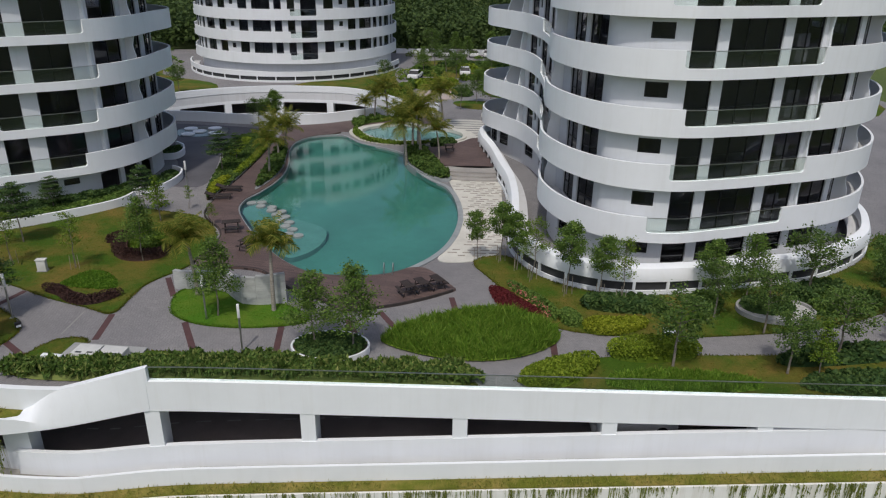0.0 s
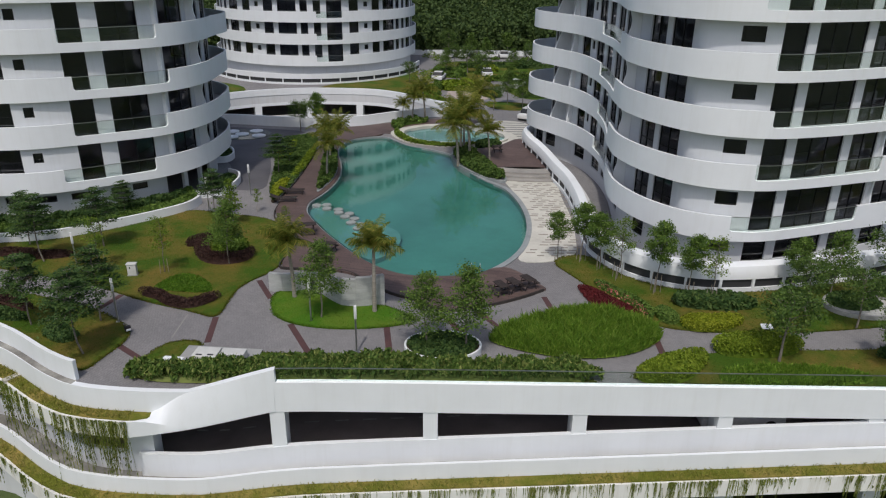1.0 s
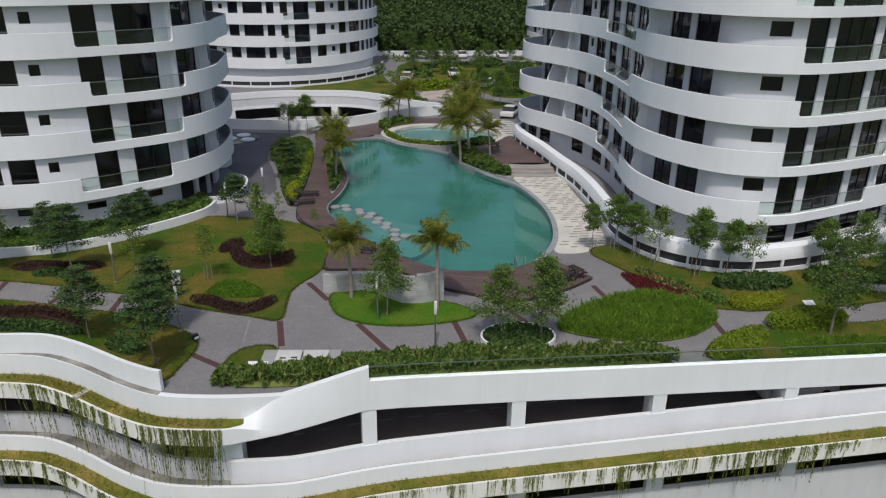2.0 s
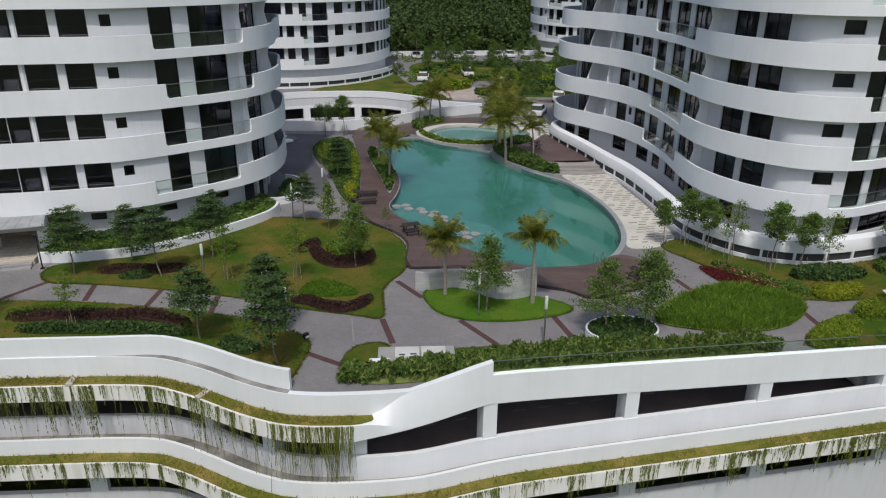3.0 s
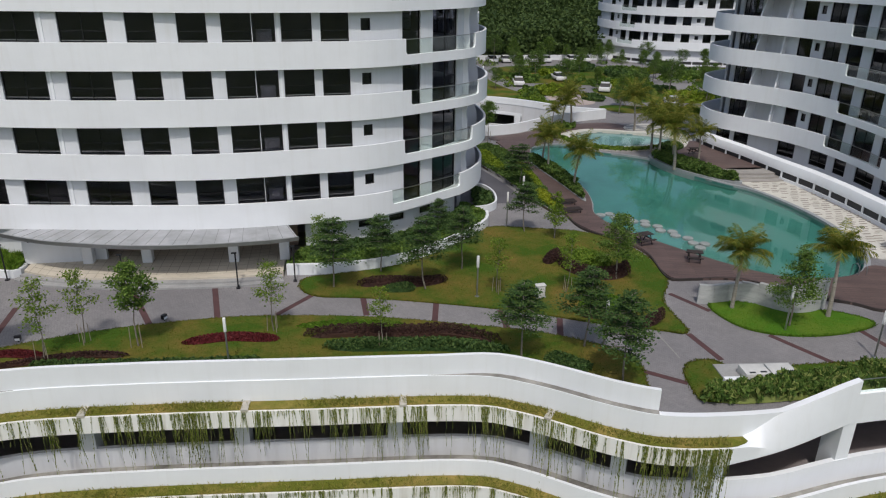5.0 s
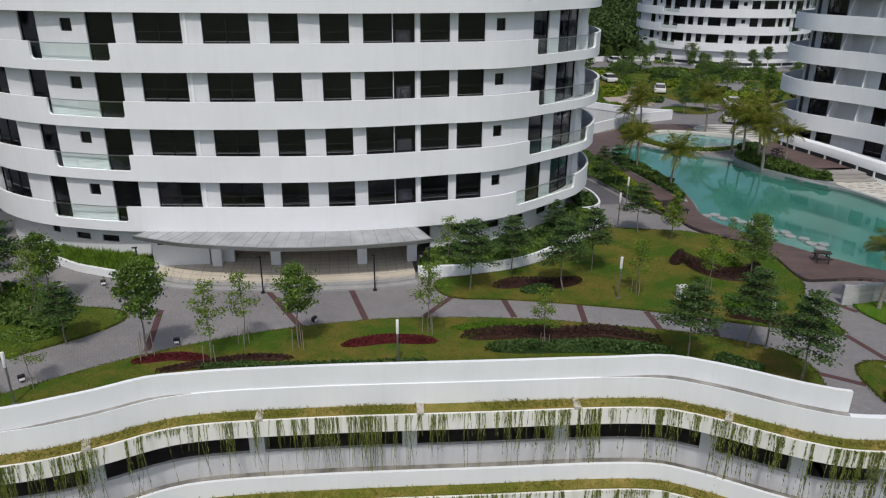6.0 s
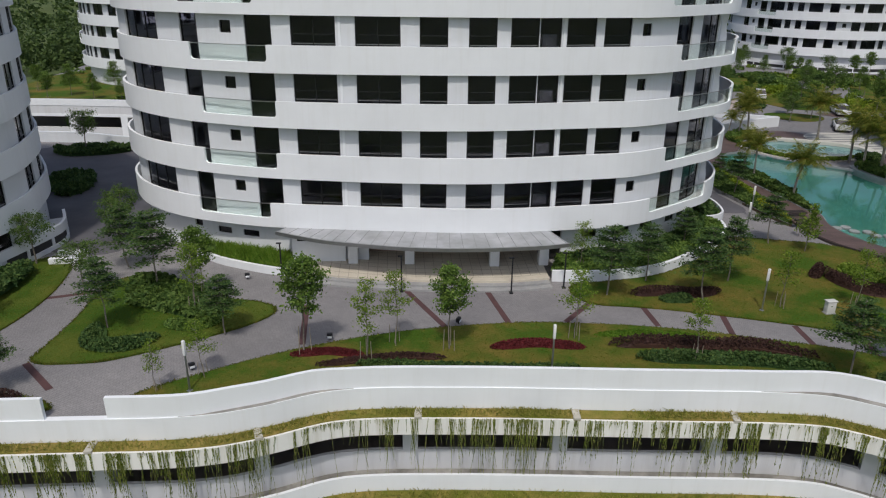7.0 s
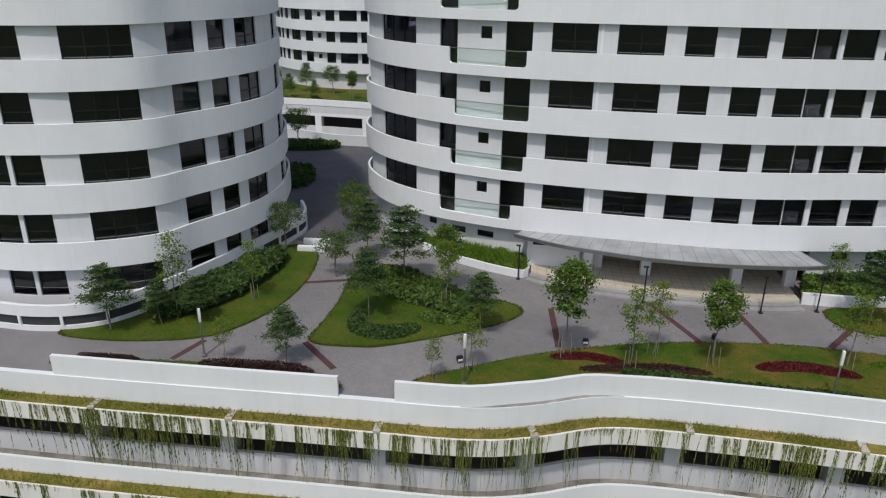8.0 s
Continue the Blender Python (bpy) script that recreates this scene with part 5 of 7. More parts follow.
for pts, w, h, m in (([(-40, 36.0), (-36, 35.7), (-33, 35.2), (-30.6, 34.3)], 1.1, 0.4, LEAF_DARK), ([(-54, 36.0), (-50, 35.5), (-46, 35.1), (-43, 35.2)], 0.9, 0.3, LEAF_DARK), ([(-29, 33.6), (-27, 32.2)], 1.3, 0.35, LEAF_DARK),
                     ([(-68.1, 40.6), (-67.6, 38.7), (-66.0, 38.3), (-64.4, 39.3)], 1.3, 0.4, LEAF_DARK), ([(-61.6, 41.2), (-63.0, 40.3), (-64.6, 40.8)], 1.1, 0.35, LEAF_MID), ([(-36.5, 42.6), (-34.5, 42.4)], 0.9, 0.4, LEAF_DARK)):
    bed("shrub_bed", ribbon(pts, w), h, m, "loose green shrubs on the lawn", "shrubs", 420, 0.095, seed=9, turns=0, wild=0.4)
bed("shrub_bed", [(-42.1, 38.4), (-40.2, 39.1), (-37, 38.8), (-34.9, 37.8), (-38.4, 38.0)], 0.07, GRASS_LUSH, "low bright groundcover behind the hedge", "shrubs", 500, 0.07, seed=10)
bed("shrub_bed", [(-23.9, 45.8), (-23.4, 43.8), (-22.2, 43.4), (-21.2, 44.3), (-21.4, 46), (-22.6, 47)], 0.5, LEAF_BRIGHT, "bright green shrubs inside the purple hedge", "shrubs", 200, 0.16, seed=11)
bed("shrub_bed", [(-25.6, 38.6), (-24.2, 38.2), (-21.6, 38.0), (-21.9, 39.2), (-23.2, 40.6), (-24.6, 40.9)], 0.08, GRASS_LUSH, "low bright groundcover above the hedge", "shrubs", 500, 0.07, seed=12)
def grass_bed(pts, h, n, label, seed, z=0.06, turns=2):
    """A bed of upright grass."""
    rng = np.random.default_rng(seed)
    pts = chaikin([tuple(q) for q in pts], turns)
    xy = scatter(rng, pts, n)
    edge = np.min(np.linalg.norm(xy[:, None] - np.array(pts)[None], axis=2), axis=1)
    hh = h * np.clip(0.55 + edge, 0.5, 1) * np.array([1 + 0.35 * noise.noise((x * 0.8, y * 0.8, seed)) for x, y in xy])
    v, f = blades(rng, xy, np.full(n, z), hh)
    k, m = len(v), len(pts)
    v += [(x, y, z + 0.05) for x, y in pts]
    f.append(tuple(range(k, k + m)))
    tagged(new("tall_grass", loose_mesh("tall_grass", v, f, GRASS_TALL)), label, "grass", kind="stuff")


grass_bed([(-5.7, 33.1), (-3.6, 35.1), (-0.1, 36.8), (2, 36.6), (3.6, 35.1), (4.2, 33.5), (2.3, 31.8), (0.1, 31.1), (-2.3, 31.3), (-4.6, 32.2)], 0.62, 15000, "dense tall green grass in a leaf-shaped bed", 13)
grass_bed([(5.5, 28.9), (12.8, 28.9), (13.2, 30.4), (9, 30.9), (5.8, 30.4)], 0.3, 4500, "low grassy planting beside the rail", 14)
grass_bed(BED_W, 0.7, 6000, "bright upright grass in the white planter", 15, 0.4, 0)
bed("flower_bed", [(0.3, 40.0), (0.6, 38), (1.2, 36.4), (2.4, 35.3), (3.3, 35.3), (3.5, 36.6), (2.4, 38), (1.3, 39.8)], 0.1, LEAF_RED, "dark red groundcover beside the path", "flower bed", 700, 0.06, seed=14, wild=0.15)
bed("flower_bed", ribbon([(1.6, 40.3), (2.7, 38.6), (3.7, 37.0), (4.0, 35.6)], 0.8), 0.4, LEAF_MID, "green flowering border plants", "flower bed", 260, 0.13, seed=15, turns=0)
bed("flower_bed", ribbon([(1.6, 40.0), (2.6, 38.2), (3.5, 36.8), (3.7, 35.8)], 0.6), 0.42, LEAF_FLOWER, "pink and red blossoms in the border", "flower bed", 90, 0.075, seed=16, turns=0, heart=False)
for pts, h, m, lab, sz in (([(4.2, 36.6), (4.2, 35.0), (5.2, 34.7), (5.5, 35.8), (5.0, 36.8)], 0.45, LEAF_MID, "rounded green shrubs on the lawn", 0.09), ([(5.3, 35.4), (5.4, 34.1), (7.0, 34.0), (8.8, 34.8), (9.2, 36.0), (7.4, 35.8), (6.2, 35.9)], 0.4, LEAF_YELLOW, "clipped yellow-green shrubs on the lawn", 0.075),
                           ([(5.4, 37.3), (7, 36.6), (9.4, 36.6), (10.8, 37.2), (8.6, 38.4), (6.2, 38.4)], 0.6, LEAF_DARK, "dark strap-leaved shrubs on the lawn", 0.24), ([(6.0, 32.4), (6.4, 31.5), (8, 31.3), (10.4, 31.7), (11.2, 32.6), (10.2, 33.3), (8, 33.3), (6.6, 33.0)], 0.72, LEAF_LIME, "clipped bright green box hedge", 0.075),
                           ([(1.4, 29.6), (1.7, 28.9), (3.3, 28.8), (4.6, 29.6), (5.8, 31.2), (5.2, 31.8), (3.6, 31.3), (2.2, 30.5)], 0.6, LEAF_LIME, "rounded bright green hedge", 0.075), ([(14, 29), (22, 29), (22, 31), (16, 31)], 0.3, LEAF_DARK, "dark low shrubs beside the rail", 0.16), ([(11.5, 37), (13.4, 36.6), (14, 38.4), (12, 38.9)], 0.7, LEAF_MID, "green shrubs at the tower foot", 0.16),
                           ([(17, 38), (20, 38.6), (22.5, 40.5), (19, 40.4)], 0.8, LEAF_DARK, "dark shrubs at the tower foot", 0.16), ([(24, 40), (27, 43), (28.5, 46.5), (26, 44)], 0.6, LEAF_DARK, "dark shrubs beside the drive", 0.16)):
    bed("shrub_bed", pts, h, m, lab, "shrubs", 230 if sz > 0.1 else 750, sz, seed=17, wild=0.3 if sz > 0.1 else 0.14)
# beds at the oval tower, along the deck and in the pool planters
bed("shrub_bed", BED_E, 0.26, LEAF_MID, "mixed green shrubs in the white planter", "shrubs", 130, 0.17, 0.5, seed=18, turns=0, wild=0.6)
bed("shrub_bed", ribbon([T1.at(s, 0.55) for s in np.linspace(36, 50, 8)], 1.0), 0.6, LEAF_DARK, "dark tall shrubs against the tower base", "shrubs", 190, 0.22, 0.5, seed=19, wild=0.6)
for pts in CRESCENTS:
    cx, cy = np.mean(pts, 0)
    ring = [(cx + (x - cx) * 0.84, cy + (y - cy) * 0.84) for x, y in pts]
    bed("shrub_bed", ring, 0.5, LEAF_DARK, "dark shrubs inside the curved white wall", "shrubs", 170, 0.2, 0.02, seed=20, wild=0.5)
DECKBED = [(-25.7, 73.5), (-24.2, 77.5), (-21.7, 77), (-21.0, 70), (-21.0, 60), (-21.5, 55.6), (-21.9, 54.6), (-22.4, 56.5), (-22.9, 58.5), (-23.4, 62), (-24.1, 66), (-25.1, 69.5)]
DBLINE = Line(chaikin(DECKBED, 2), True, 0)
bm = bmesh.new()
slab(bm, chaikin(DECKBED, 2), 0, 0.2)
structure("planting_bed", bm, SOIL, "kerbed planting bed beside the deck", "bed")
bm = bmesh.new()
strip(bm, DBLINE, 0, DBLINE.length, 0.0, 0.12, 0, 0.24, 0.6)
structure("trim", bm, CONCRETE, "pale concrete kerb round the planting bed", "kerb")
bed("shrub_bed", DECKBED, 0.26, LEAF_BROAD, "mixed green shrubs beside the deck", "shrubs", 190, 0.17, 0.18, seed=21, wild=0.7)
bed("shrub_bed", [(-25.3, 73), (-24.7, 69.5), (-23.9, 66.8), (-23.0, 67), (-23.2, 71), (-23.6, 75)], 0.34, LEAF_LIME, "yellow-green shrubs beside the drive", "shrubs", 200, 0.18, 0.2, seed=22)
bed("shrub_bed", [(-22.1, 60.4), (-21.5, 60.6), (-21.3, 58), (-21.6, 55.2), (-22.0, 55.2), (-22.6, 58)], 0.4, LEAF_YELLOW, "yellow-green shrubs beside the deck", "shrubs", 200, 0.16, 0.2, seed=23)
bed("shrub_bed", ribbon([(-21.4, 60.6), (-21.35, 64), (-21.3, 68), (-21.4, 72)], 0.7), 0.4, LEAF_LIME, "lime green border along the deck", "shrubs", 260, 0.14, 0.2, seed=34, turns=0)
for pts in ([(-20.1, 71.8), (-19.1, 71.6), (-18.4, 67.6), (-17.85, 64.6), (-17.8, 61.4), (-18.2, 58.8), (-18.7, 56.9), (-18.95, 60), (-19.3, 63.5), (-19.9, 68.3)], [(-7.4, 72), (-7.0, 67.6), (-5.8, 64.6), (-4.0, 61.9), (-2.4, 60.9), (-2.1, 62.4), (-3.0, 64.6), (-4.2, 67.6), (-4.9, 71.5)]):
    bm = bmesh.new()
    slab(bm, chaikin(pts, 2), -1.29, 0.22)
    structure("pool_planter", bm, COPING, "raised stone planter at the pool edge", "planter")
    bed("shrub_bed", [((x - np.mean([p[0] for p in pts])) * 0.9 + np.mean([p[0] for p in pts]), (y - np.mean([p[1] for p in pts])) * 0.94 + np.mean([p[1] for p in pts])) for x, y in pts], 0.55, LEAF_BROAD, "mixed tropical shrubs in the pool planter", "shrubs", 200, 0.24, 0.2, seed=24, wild=0.7)
bed("shrub_bed", ribbon([(-13.6, 81), (-12.8, 78), (-11.2, 75.6), (-8.6, 74.4), (-6.2, 74.4), (-4.2, 75.2)], 0.9), 0.35, LEAF_BRIGHT, "low bright hedge round the wading pool", "shrubs", 230, 0.15, 0.02, seed=25, turns=0)
bed("shrub_bed", [(-14.5, 83), (-13.4, 81), (-12.6, 84.2), (-10.2, 85.2), (-9.8, 87), (-13.6, 85.6)], 0.6, LEAF_MID, "green shrubs below the young palms", "shrubs", 200, 0.2, 0.03, seed=26, wild=0.6)
bed("shrub_bed", [(-77.5, 44.6), (-76.4, 48.5), (-74.6, 48.5), (-74.6, 45), (-75.6, 41), (-77.6, 38.4), (-79.6, 37.6), (-79.4, 40)], 0.55, LEAF_DARK, "dark shrubs along the tower plinth", "shrubs", 190, 0.22, 0.3, seed=27, wild=0.6)
bed("shrub_bed", [(-68.2, 46.8), (-66.6, 47), (-64.6, 45.6), (-62.2, 43.8), (-61.4, 42.2), (-62.4, 40.6), (-64.2, 41.6), (-66.4, 42.6), (-67.8, 43.4)], 0.5, LEAF_BROAD, "dark shrubs on the lawn island", "shrubs", 150, 0.2, 0.08, seed=28, wild=0.6)
bed("shrub_bed", [(-84, 70), (-80, 72), (-78, 66), (-80, 63)], 0.5, LEAF_DARK, "dark shrubs beside the drive", "shrubs", 100, 0.25, 0.0, seed=29, wild=0.6)
bed("shrub_bed", [(-88, 81), (-80, 81.6), (-79, 79), (-86, 77)], 0.6, LEAF_DARK, "dark shrubs beside the drive", "shrubs", 90, 0.25, 0.0, seed=30, wild=0.6)

# round white planter with two trees
rp = thing("round_planter", (-7.7, 32.15, 0), "low round white planter with groundcover", "planter")
RL = Line(disc(-7.8, 31.9, 2.0, 1.45), True, 0)
bm = bmesh.new()
strip(bm, RL, 0, RL.length, -0.1, 0, 0, 0.4, 0.3)
part("rim", bm, WHITE, rp)
bm = bmesh.new()
slab(bm, disc(-7.8, 31.9, 1.87, 1.32), 0, 0.32)
part("soil", bm, SOIL, rp, "dark planting soil")
bed("shrub_bed", disc(-7.8, 31.9, 1.83, 1.28, 24), 0.22, LEAF_DARK, "dark groundcover in the round planter", "shrubs", 260, 0.13, 0.32, seed=31, turns=0)


def trunk(bm, rng, h, r, lean=0.05, n=6):
    pts = [Vector((0, 0, 0))]
    for k in range(1, n + 1):
        pts.append(pts[-1] + Vector((rng.normal(0, lean), rng.normal(0, lean), h / n)))
    for k in range(n):
        rod(bm, pts[k], pts[k + 1], r * (1 - 0.75 * k / n), r * (1 - 0.75 * (k + 1) / n), 7)
    return pts


def on_stem(pts, z):
    for a, b in zip(pts, pts[1:]):
        if a.z <= z <= b.z:
            return a.lerp(b, (z - a.z) / (b.z - a.z))
    return pts[-1].copy()


STAKE = surface("pale_stake_timber", (0.24, 0.2, 0.15), (0.36, 0.31, 0.24), 3, 20)


def make_tree(kind, seed):
    """A young garden tree one metre tall at scale: tiered, leafy, sparse or broad."""
    rng = np.random.default_rng(seed)
    h = 4.5
    tree = thing("tree", (0, 0, 0), {"tiered": "young tree with dark leaves in flat tiers", "leafy": "young tree with a dense bright leafy crown", "sparse": "slender young tree with sparse light leaves",
                                     "broad": "broad dark-leaved garden tree", "cone": "conical young tree with yellow-green leaves", "airy": "feathery young tree with fine soft green leaves"}[kind], "tree", "garden trees")
    bm = bmesh.new()
    stem = trunk(bm, rng, h * 0.93, {"broad": 0.085, "leafy": 0.042, "sparse": 0.036}.get(kind, 0.05))
    tips = []
    start = {"tiered": 0.4, "leafy": 0.42, "sparse": 0.36, "broad": 0.4, "cone": 0.25, "airy": 0.3}[kind]
    n = {"tiered": 34, "leafy": 17, "sparse": 13, "broad": 22, "cone": 22, "airy": 30}[kind]
    for k in range(n):
        u = (k + 0.5) / n
        if kind == "tiered":
            u = round(u * 5) / 5 * 0.96 + rng.normal(0, 0.01)
        z = h * (start + (0.97 - start) * min(max(u, 0), 1))
        at = on_stem(stem, min(z, h * 0.92))
        reach = {"tiered": 1.22 * (1.06 - 0.8 * u), "leafy": 0.82 * math.sin(math.pi * (0.2 + 0.72 * u)), "sparse": 0.8 * (1.1 - 0.7 * u), "broad": 1.55 * math.sin(math.pi * (0.22 + 0.66 * u)), "cone": 0.75 * (1.12 - u), "airy": 1.2 * (1.07 - 0.85 * u)}[kind] * rng.uniform(0.65, 1.1)
        a = k * 2.4 + rng.normal(0, 0.3)
        rise = {"tiered": 0.12, "leafy": 0.5, "sparse": 0.6, "broad": 0.45, "cone": 0.45, "airy": 0.2}[kind] * reach
        tip = at + Vector((math.cos(a) * reach, math.sin(a) * reach, rise))
        mid = at.lerp(tip, 0.5) + Vector((0, 0, 0.08 * reach))
        rod(bm, at, mid, 0.02, 0.013, 5)
        rod(bm, mid, tip, 0.013, 0.005, 5)
        tips.append((at, mid, tip, reach))
    part("trunk", bm, BARK, tree, "slim grey-brown trunk with thin limbs")
    if kind in ("sparse", "leafy"):
        for a in (0.4, 2.6, 4.6):
            bm = bmesh.new()
            rod(bm, (0.34 * math.cos(a), 0.34 * math.sin(a), 0), (0.3 * math.cos(a), 0.3 * math.sin(a), 1.15), 0.02, 0.019, 6)
            part("stake", bm, STAKE, tree, "pale timber stake")
    cs = []
    per = {"tiered": 112, "leafy": 230, "sparse": 95, "broad": 78, "cone": 80, "airy": 150}[kind]
    flat = {"tiered": 0.75, "leafy": 0.2, "sparse": 0.2, "broad": 0.35, "cone": 0.25, "airy": 0.4}[kind]
    for at, mid, tip, reach in tips:
        m = max(8, int(per * (0.35 + reach)))
        t = 0.35 + 0.75 * rng.uniform(0, 1, m) ** 0.6
        base = np.array(at)[None] * (1 - t)[:, None] + np.array(tip)[None] * t[:, None]
        spread = np.array([0.24, 0.24, 0.035 if kind == "tiered" else 0.15]) * (0.5 + 0.5 * min(reach, 1.2))
        cs.append(base + rng.normal(size=(m, 3)) * spread)
    size = {"tiered": 0.085, "leafy": 0.085, "sparse": 0.075, "broad": 0.1, "cone": 0.1, "airy": 0.072}[kind]
    v, f = leaves(rng, np.concatenate(cs), size, flat)
    mat = {"tiered": LEAF_DARK, "leafy": LEAF_MID, "sparse": LEAF_BRIGHT, "broad": LEAF_BROAD, "cone": LEAF_BRIGHT, "airy": LEAF_MID}[kind]
    crown = new("crown", loose_mesh("crown", v, f, mat))
    crown.parent = tree
    return tree


def make_palm(seed, h, fronds, reach=1.0):
    rng = np.random.default_rng(seed)
    palm = thing("palm_tree", (0, 0, 0), "coconut palm with arching yellow-green fronds", "palm tree", "poolside palms")
    bm = bmesh.new()
    n, bend, pts = 9, rng.normal(0, 0.45, 2), []
    for k in range(n + 1):
        t = k / n
        pts.append(Vector((bend[0] * t * t, bend[1] * t * t, h * t)))
    for k in range(n):
        rod(bm, pts[k], pts[k + 1], 0.12 - 0.05 * k / n + 0.008, 0.12 - 0.05 * (k + 1) / n, 9)
    part("trunk", bm, PALMBARK, palm, "ringed grey palm trunk")
    top = pts[-1]
    for k in range(fronds):
        a, lift = k * 2.4 + rng.normal(0, 0.2), -0.05 + 1.55 * ((k + 0.5) / fronds) ** 0.6 + rng.normal(0, 0.15)
        length, droop = rng.uniform(1.7, 2.6) * reach, rng.uniform(0.8, 1.6) * (1.15 - 0.4 * k / fronds)
        d = Vector((math.cos(a), math.sin(a), 0))
        side = Vector((-d.y, d.x, 0))
        verts, faces, prev, rib = [], [], None, []
        m = 46
        for j in range(m + 1):
            t = j / m
            el = lift - droop * t ** 1.5
            p = top.copy() if j == 0 else rib[-1] + (d * math.cos(el) + Vector((0, 0, math.sin(el)))) * (length / m)
            rib.append(p)
        for j in range(2, m):
            p, q = rib[j], (rib[j + 1] - rib[j]).normalized()
            t = j / m
            L = 0.5 * math.sin(math.pi * (0.12 + 0.82 * t)) + 0.1
            for sg in (-1, 1):
                tip = p + (side * sg * 0.8 + q * 0.5).normalized() * L * rng.uniform(0.7, 1.15) + Vector((0, 0, -L * rng.uniform(0.25, 0.85)))
                w = q * 0.015
                b = len(verts)
                mid = p.lerp(tip, 0.5) + Vector((0, 0, 0.03))
                verts += [p - w * 0.6, p + w * 0.6, mid + w, tip, mid - w]
                faces.append((b, b + 1, b + 2, b + 3, b + 4))
        for j in range(m):
            b = len(verts)
            w = side * (0.03 * (1 - j / m) + 0.006)
            verts += [rib[j] - w, rib[j] + w, rib[j + 1] + w, rib[j + 1] - w]
            faces.append((b, b + 1, b + 2, b + 3))
        fr = new("frond", loose_mesh("frond", [tuple(v) for v in verts], faces, LEAF_PALM))
        fr.parent = palm
    return palm


def plant_out(makers, spots, height):
    """Places copies of the models; the models themselves take the first spots."""
    rng = np.random.default_rng(len(spots))
    for k, (x, y, h) in enumerate(spots):
        m = Matrix.Translation((x, y, 0.05)) @ Matrix.Rotation(rng.uniform(0, 6.28), 4, "Z") @ Matrix.Diagonal((h / height * rng.uniform(0.92, 1.08), h / height * rng.uniform(0.92, 1.08), h / height, 1))
        model = makers[k % len(makers)]
        if k < len(makers):
            model.matrix_basis = m
        else:
            o = copy_thing(model, Matrix.Identity(4))
            o.matrix_basis = m


plant_out([make_tree("tiered", s) for s in (1, 2, 3)],
          [(-30.1, 33.9, 4.4), (-26.6, 34.5, 4.7), (-25.9, 31.0, 5.0), (-39.4, 43.4, 4.7), (-36.4, 45.3, 4.0), (-33.9, 42.4, 4.9), (-31.2, 45.1, 4.5), (-23.0, 62.4, 4.1), (-22.7, 66.2, 3.0), (-66.3, 45.1, 5.4), (-67.5, 40.4, 4.3), (-69.3, 48.9, 4.4), (-61.1, 39.5, 3.6),
           (-70.4, 34.6, 3.3), (-25.4, 51.4, 4.0), (-32.0, 50.6, 3.2), (-80.9, 36.75, 4.1), (-78.5, 37.8, 2.9), (-76.6, 38.2, 2.9)], 4.5)
plant_out([make_tree("airy", s) for s in (15, 16)], [(-14.6, 35.2, 4.8), (-8.65, 32.2, 4.3), (-6.6, 31.7, 5.0), (-21.8, 42.4, 4.5), (22.4, 33.6, 4.2), (15.4, 38.6, 4.4)], 4.5)
plant_out([make_tree("leafy", s) for s in (11, 12)],
          [(-56.7, 37.4, 5.4), (-49.3, 37.4, 4.7), (-63.4, 44.4, 4.4), (1.3, 43.7, 4.1), (2.3, 42.4, 3.9), (5.0, 39.0, 4.6), (6.9, 38.6, 3.9), (13.2, 38.8, 3.8), (-0.2, 43.9, 3.4), (-22.3, 79.5, 4.6)], 4.5)
plant_out([make_tree("sparse", s) for s in (21, 22)],
          [(-53.5, 36.5, 4.4), (-52.1, 38.1, 4.2), (-42.6, 38.2, 4.2), (-63.0, 34.2, 2.6), (-61.2, 35.4, 3.0), (-78.0, 38.9, 5.0), (-74.7, 41.6, 3.7), (-73.6, 34.5, 2.5), (-37.0, 35.7, 3.4), (-63.3, 42.1, 4.3), (-29.7, 41.4, 3.7), (-25.5, 41.0, 3.8), (-40.3, 46.8, 3.6), (7.9, 37.7, 4.2),
           (-19.4, 49.0, 1.8), (-22.5, 52.7, 1.9), (3.1, 40.9, 4.2)], 4.5)
plant_out([make_tree("broad", s) for s in (31, 32, 33)],
          [(-75.4, 49.6, 3.4), (-83.9, 79.5, 4.2), (12.9, 36.5, 3.3), (9.2, 31.2, 4.0), (19.5, 39.6, 4.0), (17.6, 32.2, 3.8), (15.0, 34.8, 3.4), (22.8, 37.2, 4.3), (25, 41, 3.6), (-71.5, 53.4, 3.0),
           (-24.4, 80.0, 3.4), (14.6, 30.8, 3.2), (-72, 56, 3.2), (24, 34, 4), (27.5, 38, 4), (-70.8, 45.6, 3.0)], 4.5)
plant_out([make_tree("cone", s) for s in (41,)], [(-23.6, 49.8, 3.7), (16, 30.6, 3.2)], 4.5)
plant_out([make_palm(51, 3.4, 28), make_palm(52, 3.6, 25), make_palm(53, 3.3, 26)],
          [(-18.4, 61.3, 4.9), (-19.0, 67.2, 4.6), (-6.6, 66.4, 6.0), (-5.4, 69.2, 6.6), (-3.5, 67.6, 4.4), (-6.3, 70.6, 5.6), (-11.9, 85.7, 4.4), (-10.4, 86.6, 5.2), (-13.1, 85.8, 3.2), (-3.6, 83.4, 5.8), (-5.9, 73.4, 5.4), (-18.9, 69.6, 4.4)], 5.0)

plant_out([make_palm(56, 3.8, 26, 0.8), make_palm(57, 3.8, 26, 0.72)], [(-16.6, 37.7, 4.9), (-11.7, 36.0, 5.2)], 5.0)
# far garden trees behind the drive, and the wooded hill
rng = np.random.default_rng(61)
